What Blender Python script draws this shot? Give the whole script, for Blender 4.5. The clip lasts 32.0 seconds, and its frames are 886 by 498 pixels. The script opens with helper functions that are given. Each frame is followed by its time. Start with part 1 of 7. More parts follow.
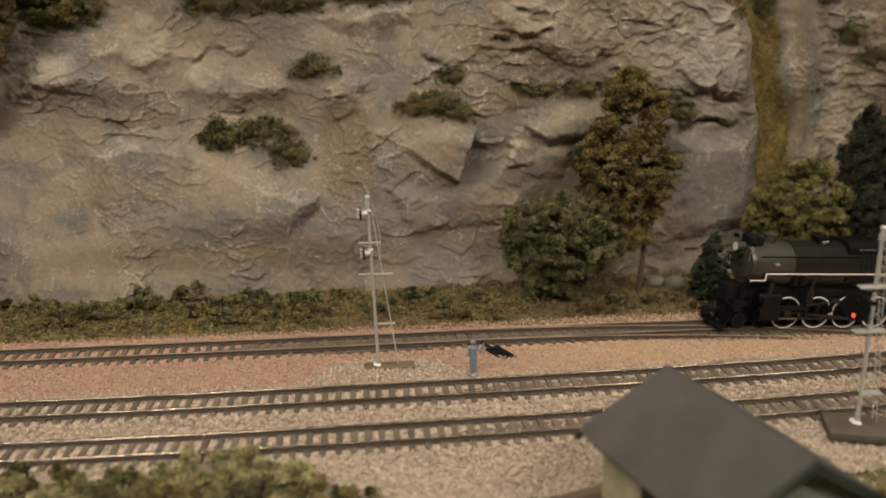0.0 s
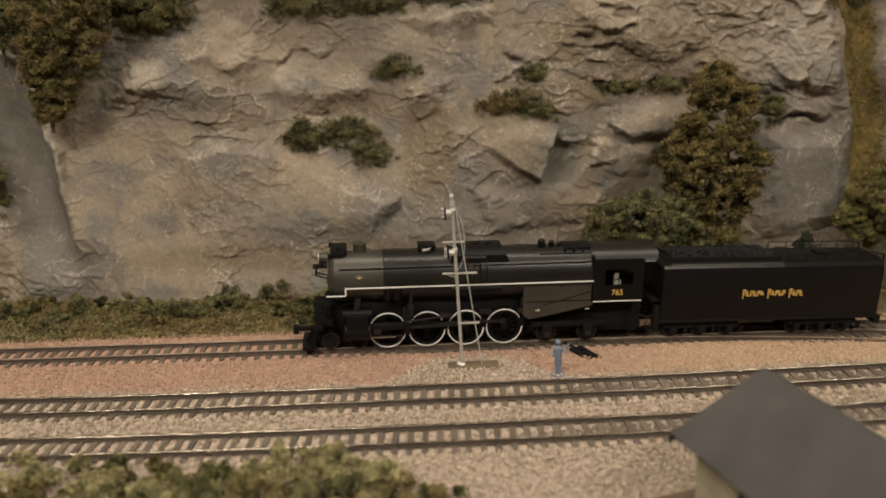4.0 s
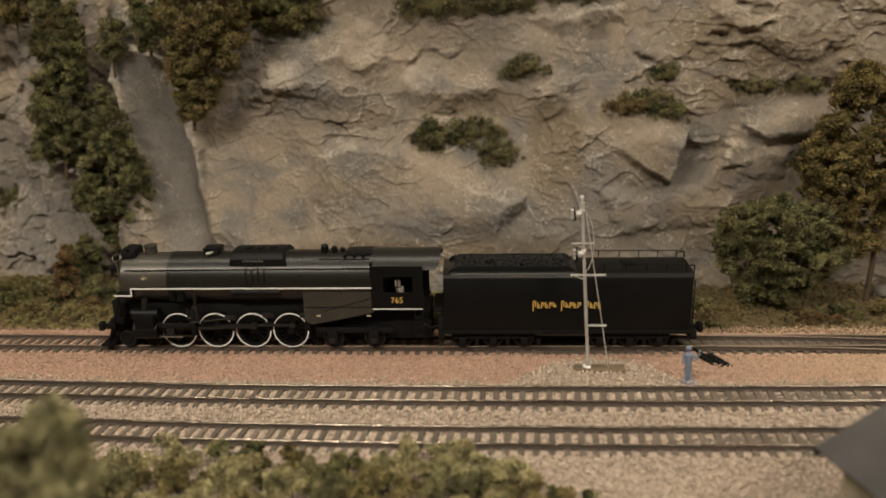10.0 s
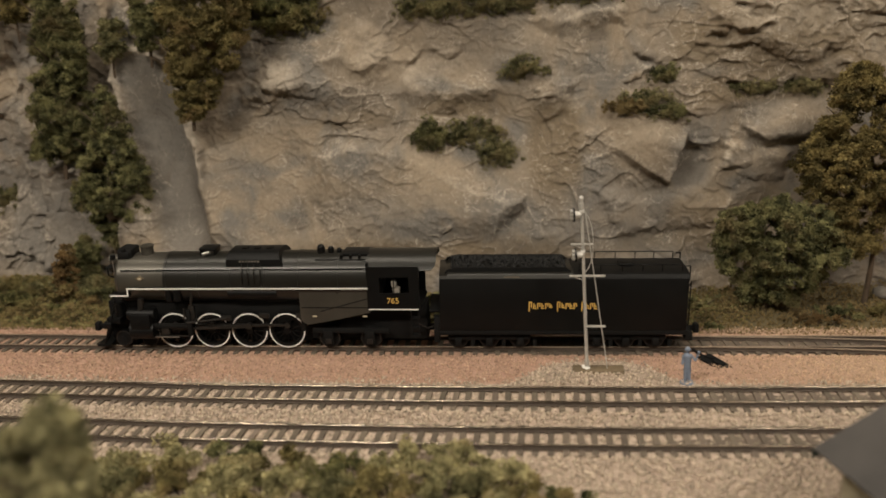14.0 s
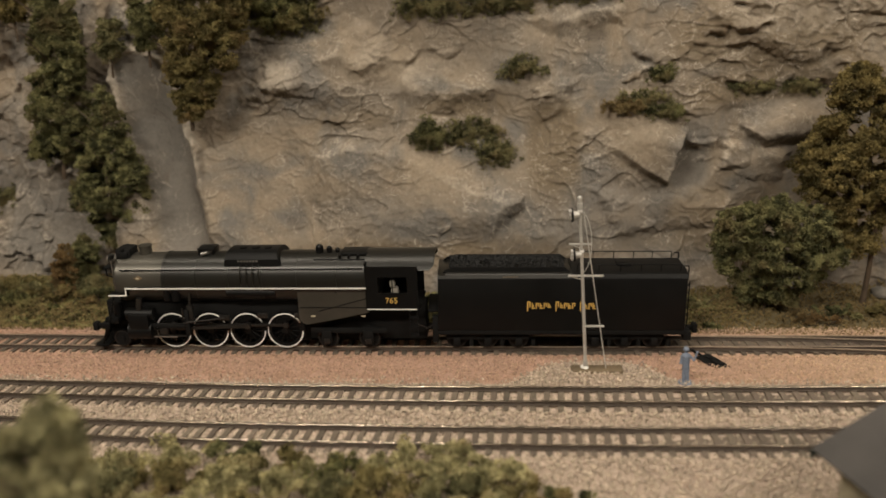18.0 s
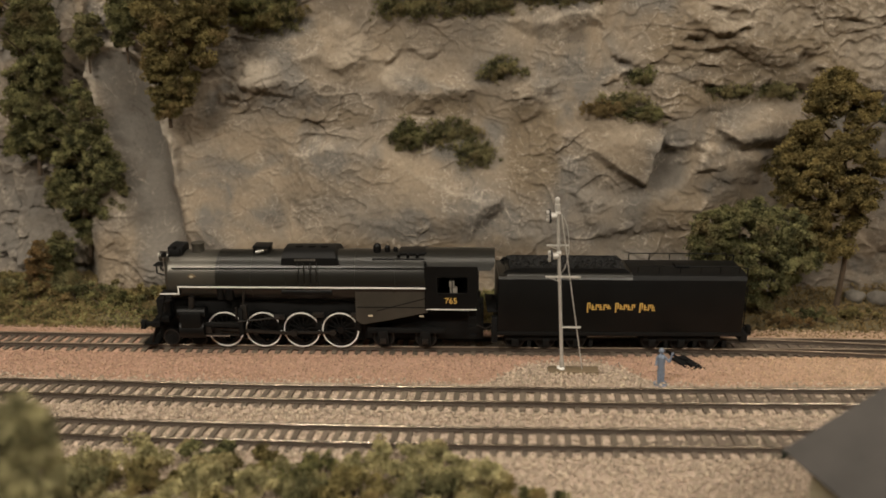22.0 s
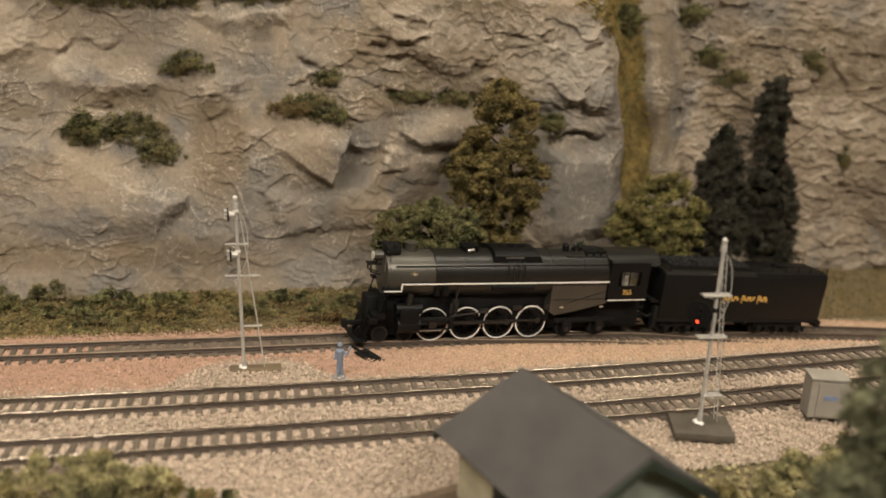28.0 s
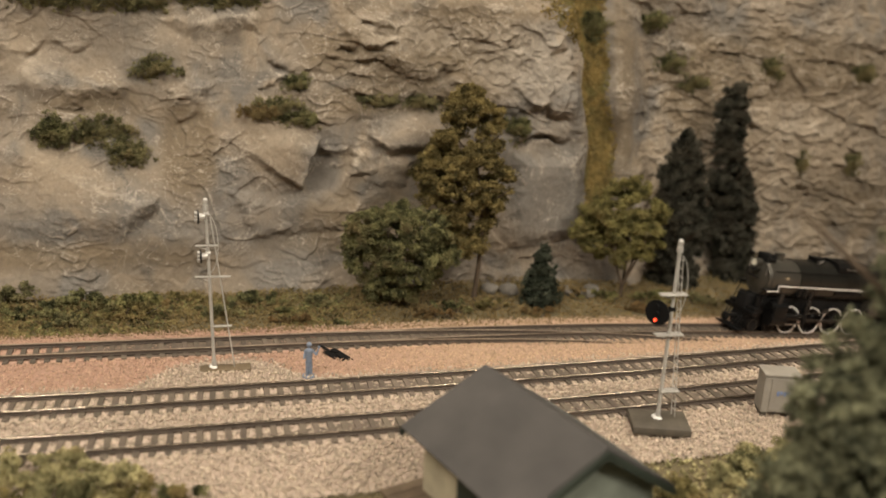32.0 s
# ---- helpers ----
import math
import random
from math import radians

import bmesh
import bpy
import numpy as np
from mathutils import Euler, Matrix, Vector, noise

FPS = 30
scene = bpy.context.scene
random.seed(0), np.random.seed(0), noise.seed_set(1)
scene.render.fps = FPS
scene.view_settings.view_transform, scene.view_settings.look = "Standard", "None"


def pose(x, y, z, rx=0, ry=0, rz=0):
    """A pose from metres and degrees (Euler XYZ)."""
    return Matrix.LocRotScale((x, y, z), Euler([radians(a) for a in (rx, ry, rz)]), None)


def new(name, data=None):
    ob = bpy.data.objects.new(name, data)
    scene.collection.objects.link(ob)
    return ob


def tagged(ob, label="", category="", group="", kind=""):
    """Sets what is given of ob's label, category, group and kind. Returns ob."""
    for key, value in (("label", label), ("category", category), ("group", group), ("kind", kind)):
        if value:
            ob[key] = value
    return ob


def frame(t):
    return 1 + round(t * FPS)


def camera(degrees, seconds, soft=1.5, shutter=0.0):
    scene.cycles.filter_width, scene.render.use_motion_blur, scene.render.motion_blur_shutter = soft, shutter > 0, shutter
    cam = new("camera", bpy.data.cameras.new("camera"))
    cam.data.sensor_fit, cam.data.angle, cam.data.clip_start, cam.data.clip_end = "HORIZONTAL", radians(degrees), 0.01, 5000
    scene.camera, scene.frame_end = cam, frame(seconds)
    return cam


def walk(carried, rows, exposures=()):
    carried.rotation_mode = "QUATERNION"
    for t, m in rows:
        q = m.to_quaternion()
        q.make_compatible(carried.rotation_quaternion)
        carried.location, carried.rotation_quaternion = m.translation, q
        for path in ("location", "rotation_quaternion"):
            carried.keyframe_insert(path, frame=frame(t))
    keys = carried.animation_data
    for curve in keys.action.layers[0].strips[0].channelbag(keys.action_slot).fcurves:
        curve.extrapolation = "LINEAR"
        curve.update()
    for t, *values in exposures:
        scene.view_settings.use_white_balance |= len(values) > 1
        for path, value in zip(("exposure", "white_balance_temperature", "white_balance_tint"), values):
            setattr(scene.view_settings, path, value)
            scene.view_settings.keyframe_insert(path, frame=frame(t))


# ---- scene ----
cam = camera(53.58, 32.0, 1.7)
PATH = [
    (0.0, 0.0978, -0.0713, 0.1941, 72.390, 1.132, -2.741),
    (0.5, 0.0973, -0.0717, 0.1943, 72.424, 1.102, -2.601),
    (1.0, 0.0968, -0.0715, 0.1943, 72.423, 1.408, -2.022),
    (1.5, 0.0951, -0.0709, 0.1942, 72.435, 1.925, -0.659),
    (2.0, 0.0935, -0.0708, 0.1942, 72.479, 2.215, 0.552),
    (2.5, 0.0928, -0.0700, 0.1940, 72.456, 2.313, 1.071),
    (4.5, 0.0911, -0.0702, 0.1941, 72.483, 2.843, 2.348),
    (5.0, 0.0897, -0.0695, 0.1940, 72.512, 3.221, 3.358),
    (5.5, 0.0879, -0.0697, 0.1941, 72.569, 3.529, 4.747),
    (6.0, 0.0860, -0.0698, 0.1942, 72.616, 3.791, 6.236),
    (6.5, 0.0846, -0.0706, 0.1945, 72.712, 4.000, 7.460),
    (7.0, 0.0833, -0.0713, 0.1947, 72.783, 4.055, 8.473),
    (7.5, 0.0824, -0.0719, 0.1949, 72.848, 4.087, 9.277),
    (8.0, 0.0817, -0.0728, 0.1952, 72.916, 4.096, 9.921),
    (8.5, 0.0812, -0.0730, 0.1952, 72.975, 4.049, 10.350),
    (9.0, 0.0817, -0.0724, 0.1951, 72.897, 3.755, 9.867),
    (9.5, 0.0822, -0.0719, 0.1949, 72.846, 3.520, 9.134),
    (10.0, 0.0827, -0.0714, 0.1947, 72.831, 3.453, 8.972),
    (10.5, 0.0827, -0.0715, 0.1948, 72.853, 3.446, 8.981),
    (11.0, 0.0827, -0.0714, 0.1947, 72.869, 3.437, 8.985),
    (11.5, 0.0827, -0.0714, 0.1947, 72.874, 3.437, 8.982),
    (12.0, 0.0827, -0.0716, 0.1948, 72.873, 3.409, 8.986),
    (12.5, 0.0827, -0.0716, 0.1948, 72.876, 3.394, 8.986),
    (13.0, 0.0827, -0.0717, 0.1948, 72.858, 3.359, 8.993),
    (13.5, 0.0827, -0.0716, 0.1948, 72.857, 3.358, 8.975),
    (14.0, 0.0827, -0.0715, 0.1948, 72.859, 3.345, 8.955),
    (14.5, 0.0827, -0.0714, 0.1947, 72.860, 3.353, 8.942),
    (16.5, 0.0829, -0.0717, 0.1948, 72.872, 3.356, 8.886),
    (17.0, 0.0829, -0.0717, 0.1948, 72.869, 3.346, 8.886),
    (17.5, 0.0828, -0.0714, 0.1947, 72.855, 3.315, 8.880),
    (18.0, 0.0828, -0.0714, 0.1947, 72.854, 3.308, 8.881),
    (18.5, 0.0828, -0.0714, 0.1947, 72.851, 3.302, 8.881),
    (19.0, 0.0828, -0.0713, 0.1947, 72.852, 3.310, 8.879),
    (19.5, 0.0828, -0.0713, 0.1947, 72.840, 3.310, 8.883),
    (20.0, 0.0828, -0.0713, 0.1947, 72.826, 3.281, 8.882),
    (20.5, 0.0829, -0.0713, 0.1947, 72.846, 3.274, 8.864),
    (21.0, 0.0830, -0.0715, 0.1948, 72.853, 3.175, 8.729),
    (21.5, 0.0836, -0.0717, 0.1948, 72.830, 2.983, 8.495),
    (22.0, 0.0842, -0.0713, 0.1947, 72.806, 2.448, 7.821),
    (22.5, 0.0860, -0.0721, 0.1949, 72.758, 2.218, 7.474),
    (23.0, 0.0877, -0.0719, 0.1948, 72.627, 1.860, 5.109),
    (23.5, 0.0905, -0.0719, 0.1947, 72.608, 1.347, 3.008),
    (24.0, 0.0933, -0.0725, 0.1948, 72.523, 0.963, 0.737),
    (24.5, 0.0957, -0.0744, 0.1952, 72.541, 0.513, -1.234),
    (25.0, 0.0980, -0.0756, 0.1954, 72.554, -0.191, -3.099),
    (25.5, 0.0996, -0.0754, 0.1953, 72.598, -0.550, -4.517),
    (26.0, 0.1011, -0.0762, 0.1954, 72.636, -0.932, -5.595),
    (26.5, 0.1032, -0.0764, 0.1953, 72.676, -1.524, -7.310),
    (28.5, 0.1061, -0.0773, 0.1953, 72.776, -2.289, -9.751),
    (29.0, 0.1065, -0.0776, 0.1953, 72.785, -2.433, -10.090),
    (29.5, 0.1067, -0.0778, 0.1953, 72.836, -2.489, -10.241),
    (30.0, 0.1069, -0.0781, 0.1954, 72.860, -2.582, -10.530),
    (30.5, 0.1054, -0.0867, 0.1980, 72.905, -2.724, -10.957),
    (31.0, 0.1055, -0.0877, 0.1983, 72.955, -2.692, -11.050),
    (31.5, 0.1056, -0.0881, 0.1984, 72.960, -2.762, -11.141),
    (32.0, 0.1058, -0.0876, 0.1983, 72.975, -2.710, -11.341),
]
walk(cam, [(t, pose(*p)) for t, *p in PATH], [(0.0, 0.0), (22.0, 0.0), (24.0, 0.07), (25.0, 0.13), (26.0, 0.30), (32.0, 0.40)])
cam.data.dof.use_dof = True
cam.data.dof.focus_distance = 0.48
cam.data.dof.aperture_fstop = 7.0

# ---- light: a closed train room with ceiling light panels ----
world = bpy.data.worlds.new("room_world")
scene.world = world
world.use_nodes = True
world.node_tree.nodes["Background"].inputs[0].default_value = (1.0, 0.86, 0.68, 1)
world.node_tree.nodes["Background"].inputs[1].default_value = 0.02
scene.view_settings.exposure = 0.0
LAMPS = [  # x, y, z, size x, size y, watts
    (-0.50, -0.75, 1.25, 0.7, 0.16, 26.0),
    (0.95, -0.75, 1.25, 0.7, 0.16, 21.5),
    (0.2, 0.35, 1.25, 1.8, 0.16, 8.0),
    (0.2, 1.9, 1.25, 1.8, 0.16, 7.0),
]
for n, (lx, ly, lz, sx, sy, watts) in enumerate(LAMPS):
    d = bpy.data.lights.new("ceiling_tube_light", "AREA")
    d.shape, d.size, d.size_y, d.energy, d.color = "RECTANGLE", sx, sy, watts, (1.0, 0.897, 0.750)
    o = new("ceiling_tube_light", d)
    o.location = (lx, ly, lz)

# ---- materials ----
def material(name, colour, rough=0.6, metal=0.0, dark=None, scale=300.0, bump=0.3, fine=1500.0, island=0.0, objvar=0.0, spec=0.5, amount=0.5, dist=0.0003):
    """A principled surface with two scales of colour change and a fine relief."""
    m = bpy.data.materials.new(name)
    m.use_nodes = True
    nt = m.node_tree
    b = nt.nodes["Principled BSDF"]
    b.inputs["Roughness"].default_value = rough
    b.inputs["Metallic"].default_value = metal
    b.inputs["Specular IOR Level"].default_value = spec
    co = nt.nodes.new("ShaderNodeTexCoord")
    n1 = nt.nodes.new("ShaderNodeTexNoise")
    n1.inputs["Scale"].default_value = scale
    n1.inputs["Detail"].default_value = 5
    n2 = nt.nodes.new("ShaderNodeTexNoise")
    n2.inputs["Scale"].default_value = fine
    n2.inputs["Detail"].default_value = 3
    for n in (n1, n2):
        nt.links.new(co.outputs["Object"], n.inputs["Vector"])
    dark = dark or tuple(c * 0.6 for c in colour)
    mix = nt.nodes.new("ShaderNodeMix")
    mix.data_type = "RGBA"
    mix.inputs[6].default_value = (*dark, 1)
    mix.inputs[7].default_value = (*colour, 1)
    ramp = nt.nodes.new("ShaderNodeMapRange")
    ramp.inputs[1].default_value, ramp.inputs[2].default_value = 0.5 - amount * 0.5, 0.5 + amount * 0.5
    add = nt.nodes.new("ShaderNodeMath")
    add.operation = "MULTIPLY_ADD"
    add.inputs[1].default_value, add.inputs[2].default_value = 0.35, -0.17
    nt.links.new(n2.outputs["Fac"], add.inputs[0])
    add2 = nt.nodes.new("ShaderNodeMath")
    add2.operation = "ADD"
    nt.links.new(n1.outputs["Fac"], add2.inputs[0])
    nt.links.new(add.outputs[0], add2.inputs[1])
    nt.links.new(add2.outputs[0], ramp.inputs[0])
    nt.links.new(ramp.outputs[0], mix.inputs[0])
    last = mix.outputs[2]
    if island or objvar:
        hsv = nt.nodes.new("ShaderNodeHueSaturation")
        src = nt.nodes.new("ShaderNodeNewGeometry").outputs["Random Per Island"] if island else nt.nodes.new("ShaderNodeObjectInfo").outputs["Random"]
        mr = nt.nodes.new("ShaderNodeMapRange")
        k = island or objvar
        mr.inputs[3].default_value, mr.inputs[4].default_value = 1 - k, 1 + k
        nt.links.new(src, mr.inputs[0])
        nt.links.new(mr.outputs[0], hsv.inputs["Value"])
        mr2 = nt.nodes.new("ShaderNodeMapRange")
        mr2.inputs[3].default_value, mr2.inputs[4].default_value = 0.5 - 0.03 * k, 0.5 + 0.03 * k
        fr = nt.nodes.new("ShaderNodeMath")
        fr.operation = "FRACT"
        mu = nt.nodes.new("ShaderNodeMath")
        mu.operation = "MULTIPLY"
        mu.inputs[1].default_value = 17.31
        nt.links.new(src, mu.inputs[0])
        nt.links.new(mu.outputs[0], fr.inputs[0])
        nt.links.new(fr.outputs[0], mr2.inputs[0])
        nt.links.new(mr2.outputs[0], hsv.inputs["Hue"])
        nt.links.new(last, hsv.inputs["Color"])
        last = hsv.outputs["Color"]
    nt.links.new(last, b.inputs["Base Color"])
    if bump:
        bp = nt.nodes.new("ShaderNodeBump")
        bp.inputs["Strength"].default_value = bump
        bp.inputs["Distance"].default_value = dist
        nt.links.new(n2.outputs["Fac"], bp.inputs["Height"])
        nt.links.new(bp.outputs["Normal"], b.inputs["Normal"])
    return m


def rock_material(name, base, pale, dark, warm, grey, deep, brown):
    """Painted plaster rock: grey-brown stain, pale dry-brushed edges, dark washes and warm patches."""
    m = bpy.data.materials.new(name)
    m.use_nodes = True
    nt = m.node_tree
    b = nt.nodes["Principled BSDF"]
    b.inputs["Roughness"].default_value = 0.9
    b.inputs["Specular IOR Level"].default_value = 0.2
    co = nt.nodes.new("ShaderNodeTexCoord")

    def noise_node(scale, detail, rough=0.55, dist=0.0):
        n = nt.nodes.new("ShaderNodeTexNoise")
        n.inputs["Scale"].default_value, n.inputs["Detail"].default_value = scale, detail
        n.inputs["Roughness"].default_value, n.inputs["Distortion"].default_value = rough, dist
        nt.links.new(co.outputs["Object"], n.inputs["Vector"])
        return n.outputs["Fac"]

    def ranged(src, a, z):
        r = nt.nodes.new("ShaderNodeMapRange")
        r.inputs[1].default_value, r.inputs[2].default_value = a, z
        nt.links.new(src, r.inputs[0])
        return r.outputs[0]

    def mixed(fac, a, z):
        x = nt.nodes.new("ShaderNodeMix")
        x.data_type = "RGBA"
        nt.links.new(fac, x.inputs[0])
        for i, s in ((6, a), (7, z)):
            if isinstance(s, tuple):
                x.inputs[i].default_value = (*s, 1)
            else:
                nt.links.new(s, x.inputs[i])
        return x.outputs[2]

    def product(*facs):
        last = facs[0]
        for f in facs[1:]:
            k = nt.nodes.new("ShaderNodeMath")
            k.operation = "MULTIPLY"
            nt.links.new(last, k.inputs[0])
            if isinstance(f, float):
                k.inputs[1].default_value = f
            else:
                nt.links.new(f, k.inputs[1])
            last = k.outputs[0]
        return last

    def line(src, width):
        """Thin wandering lines where a noise crosses its middle."""
        k = nt.nodes.new("ShaderNodeMath")
        k.operation = "SUBTRACT"
        nt.links.new(src, k.inputs[0])
        k.inputs[1].default_value = 0.5
        j = nt.nodes.new("ShaderNodeMath")
        j.operation = "ABSOLUTE"
        nt.links.new(k.outputs[0], j.inputs[0])
        return ranged(j.outputs[0], width, width * 0.3)

    big, mid, fine = noise_node(13, 5, 0.6, 0.4), noise_node(48, 7, 0.7, 0.8), noise_node(420, 5, 0.7)
    soft, other = noise_node(27, 3, 0.55, 0.5), noise_node(33, 4, 0.6, 0.3)
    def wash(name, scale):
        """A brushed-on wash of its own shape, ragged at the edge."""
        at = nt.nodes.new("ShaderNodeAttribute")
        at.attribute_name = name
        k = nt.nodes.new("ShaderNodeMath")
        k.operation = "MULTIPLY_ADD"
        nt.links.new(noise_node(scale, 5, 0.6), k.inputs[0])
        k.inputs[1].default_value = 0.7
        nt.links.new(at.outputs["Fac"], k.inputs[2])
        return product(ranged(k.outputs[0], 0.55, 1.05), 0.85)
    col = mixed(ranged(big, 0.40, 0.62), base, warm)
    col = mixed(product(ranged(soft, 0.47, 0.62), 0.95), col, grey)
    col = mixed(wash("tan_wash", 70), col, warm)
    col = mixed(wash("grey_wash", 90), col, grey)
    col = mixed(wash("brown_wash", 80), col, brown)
    col = mixed(product(wash("pale_wash", 140), 0.8), col, pale)
    col = mixed(product(ranged(mid, 0.47, 0.30), 0.75), col, dark)
    streak = noise_node(95, 8, 0.75, 2.2)
    col = mixed(product(ranged(streak, 0.60, 0.74), ranged(soft, 0.60, 0.42), 0.7), col, pale)
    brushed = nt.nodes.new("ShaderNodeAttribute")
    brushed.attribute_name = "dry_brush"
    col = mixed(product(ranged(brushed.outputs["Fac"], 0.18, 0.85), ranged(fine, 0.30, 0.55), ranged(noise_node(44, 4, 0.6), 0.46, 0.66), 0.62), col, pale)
    col = mixed(product(line(noise_node(50, 3, 0.55, 0.9), 0.011), ranged(other, 0.46, 0.52), ranged(fine, 0.40, 0.52), 0.5), col, pale)
    col = mixed(product(line(noise_node(110, 2, 0.5, 0.6), 0.020), ranged(other, 0.52, 0.60), ranged(fine, 0.42, 0.55), 0.35), col, pale)
    col = mixed(product(line(noise_node(44, 5, 0.6, 0.6), 0.006), ranged(soft, 0.50, 0.58), 0.45), col, deep)
    grain = mixed(ranged(fine, 0.25, 0.75), (0.82, 0.82, 0.82), (1.12, 1.12, 1.12))
    tint = nt.nodes.new("ShaderNodeMix")
    tint.data_type, tint.blend_type = "RGBA", "MULTIPLY"
    tint.inputs[0].default_value = 1.0
    nt.links.new(col, tint.inputs[6])
    nt.links.new(grain, tint.inputs[7])
    nt.links.new(tint.outputs[2], b.inputs["Base Color"])
    bp = nt.nodes.new("ShaderNodeBump")
    bp.inputs["Strength"].default_value, bp.inputs["Distance"].default_value = 0.5, 0.0007
    hsum = nt.nodes.new("ShaderNodeMath")
    hsum.operation = "MULTIPLY_ADD"
    hsum.inputs[1].default_value = 0.4
    nt.links.new(fine, hsum.inputs[0])
    nt.links.new(noise_node(160, 6, 0.65, 1.2), hsum.inputs[2])
    nt.links.new(hsum.outputs[0], bp.inputs["Height"])
    nt.links.new(bp.outputs["Normal"], b.inputs["Normal"])
    return m


def glow(name, colour, strength):
    m = bpy.data.materials.new(name)
    m.use_nodes = True
    b = m.node_tree.nodes["Principled BSDF"]
    b.inputs["Base Color"].default_value = (*colour, 1)
    b.inputs["Emission Color"].default_value = (*colour, 1)
    b.inputs["Emission Strength"].default_value = strength
    return m


ROCK = rock_material("plaster_rock", (0.205, 0.173, 0.138), (0.46, 0.405, 0.335), (0.118, 0.099, 0.080), (0.278, 0.224, 0.164), (0.162, 0.149, 0.133), (0.045, 0.038, 0.031), (0.155, 0.120, 0.080))
STONE = material("grey_boulder_plaster", (0.175, 0.158, 0.135), 0.9, dark=(0.10, 0.09, 0.077), scale=180, fine=1200, bump=0.5, dist=0.0006)
SOIL = material("scenic_earth", (0.165, 0.128, 0.066), 0.95, dark=(0.095, 0.078, 0.040), scale=60, fine=900, bump=0.6, dist=0.0008)
BALLAST = material("cream_ballast", (0.49, 0.402, 0.312), 0.9, dark=(0.31, 0.25, 0.192), scale=500, fine=3000, island=0.42, bump=0.3)
BALLAST_PINK = material("pink_ballast", (0.46, 0.308, 0.218), 0.9, dark=(0.34, 0.228, 0.162), scale=400, fine=3000, island=0.36, bump=0.3)
# the rear ballast turns from pink to light orange tan towards the east
nt = BALLAST_PINK.node_tree
tone, spread_x, axis = nt.nodes.new("ShaderNodeMix"), nt.nodes.new("ShaderNodeMapRange"), nt.nodes.new("ShaderNodeSeparateXYZ")
tone.data_type, tone.blend_type = "RGBA", "MULTIPLY"
tone.inputs[7].default_value = (1.14, 1.22, 1.16, 1)
spread_x.inputs[1].default_value, spread_x.inputs[2].default_value = 0.12, 0.22
nt.links.new(nt.nodes.new("ShaderNodeTexCoord").outputs["Object"], axis.inputs[0])
nt.links.new(axis.outputs["X"], spread_x.inputs[0])
nt.links.new(spread_x.outputs[0], tone.inputs[0])
nt.links.new(nt.nodes["Principled BSDF"].inputs["Base Color"].links[0].from_socket, tone.inputs[6])
nt.links.new(tone.outputs[2], nt.nodes["Principled BSDF"].inputs["Base Color"])
TIE = material("brown_sleeper", (0.155, 0.122, 0.090), 0.8, dark=(0.09, 0.072, 0.055), scale=900, fine=4000, objvar=0.3, bump=0.4)
TRACK_DIRT = material("brown_track_dirt", (0.165, 0.127, 0.094), 0.9, dark=(0.098, 0.077, 0.058), scale=350, fine=2500, bump=0.6, dist=0.0004)
RAIL_DULL = material("dull_brown_rail", (0.32, 0.255, 0.19), 0.40, 0.7, dark=(0.17, 0.132, 0.098), scale=40, fine=700, bump=0.05)
RAIL = material("weathered_rail", (0.36, 0.305, 0.245), 0.21, 0.9, dark=(0.12, 0.095, 0.072), scale=25, fine=500, amount=0.4, bump=0.02)
RAIL_WEB = material("painted_rail_web", (0.070, 0.051, 0.038), 0.75, scale=200, fine=1500, bump=0.2)
BLACK = material("satin_black_paint", (0.0054, 0.0055, 0.0056), 0.45, scale=90, fine=1800, bump=0.03, spec=0.18)
BLACK_FLAT = material("flat_black_paint", (0.0056, 0.0056, 0.0056), 0.75, scale=90, fine=1500, bump=0.1, spec=0.2)
JACKET = material("black_boiler_jacket", (0.0150, 0.0150, 0.0128), 0.32, 0.25, dark=(0.012, 0.011, 0.009), scale=60, fine=1500, bump=0.03, spec=0.5)
GRAPHITE = material("graphite_smokebox", (0.085, 0.079, 0.066), 0.36, 0.5, dark=(0.058, 0.054, 0.046), scale=70, fine=1500, bump=0.04)
WHITE = material("white_trim_paint", (0.80, 0.79, 0.75), 0.5, dark=(0.7, 0.69, 0.66), scale=500, fine=3000, bump=0)
YELLOW = material("gold_lettering", (0.70, 0.45, 0.12), 0.5, dark=(0.60, 0.37, 0.09), scale=800, fine=3000, bump=0)
STEEL = material("bright_steel", (0.42, 0.40, 0.37), 0.35, 0.8, scale=300, fine=2000, bump=0.05)
ROD = material("dull_steel_rod", (0.038, 0.035, 0.032), 0.42, 0.6, scale=300, fine=2000, bump=0.05)
SILVER = material("aluminium_paint", (0.60, 0.58, 0.54), 0.42, 0.35, dark=(0.42, 0.40, 0.37), scale=250, fine=2500, bump=0.1)
COAL = material("coal_load", (0.006, 0.006, 0.006), 0.8, scale=600, fine=3000, island=0.5, bump=0.2)
BASE_BROWN = material("brown_base_board", (0.17, 0.125, 0.075), 0.8, dark=(0.10, 0.075, 0.045), scale=150, fine=1200, bump=0.3)
BASE_DARK = material("dark_base_slab", (0.095, 0.08, 0.06), 0.7, scale=150, fine=1200, bump=0.3)
ROOFING = material("charcoal_roofing", (0.070, 0.064, 0.060), 0.85, dark=(0.040, 0.037, 0.035), scale=55, fine=2200, bump=0.5, dist=0.0002)
SIDING = material("pale_green_siding", (0.20, 0.225, 0.19), 0.75, scale=90, fine=1200, bump=0.1)
CREAM = material("cream_trim_board", (0.52, 0.46, 0.33), 0.7, scale=90, fine=1200, bump=0.1)
DARK_TRIM = material("dark_green_trim", (0.03, 0.04, 0.03), 0.6, scale=90, fine=1200, bump=0.1)
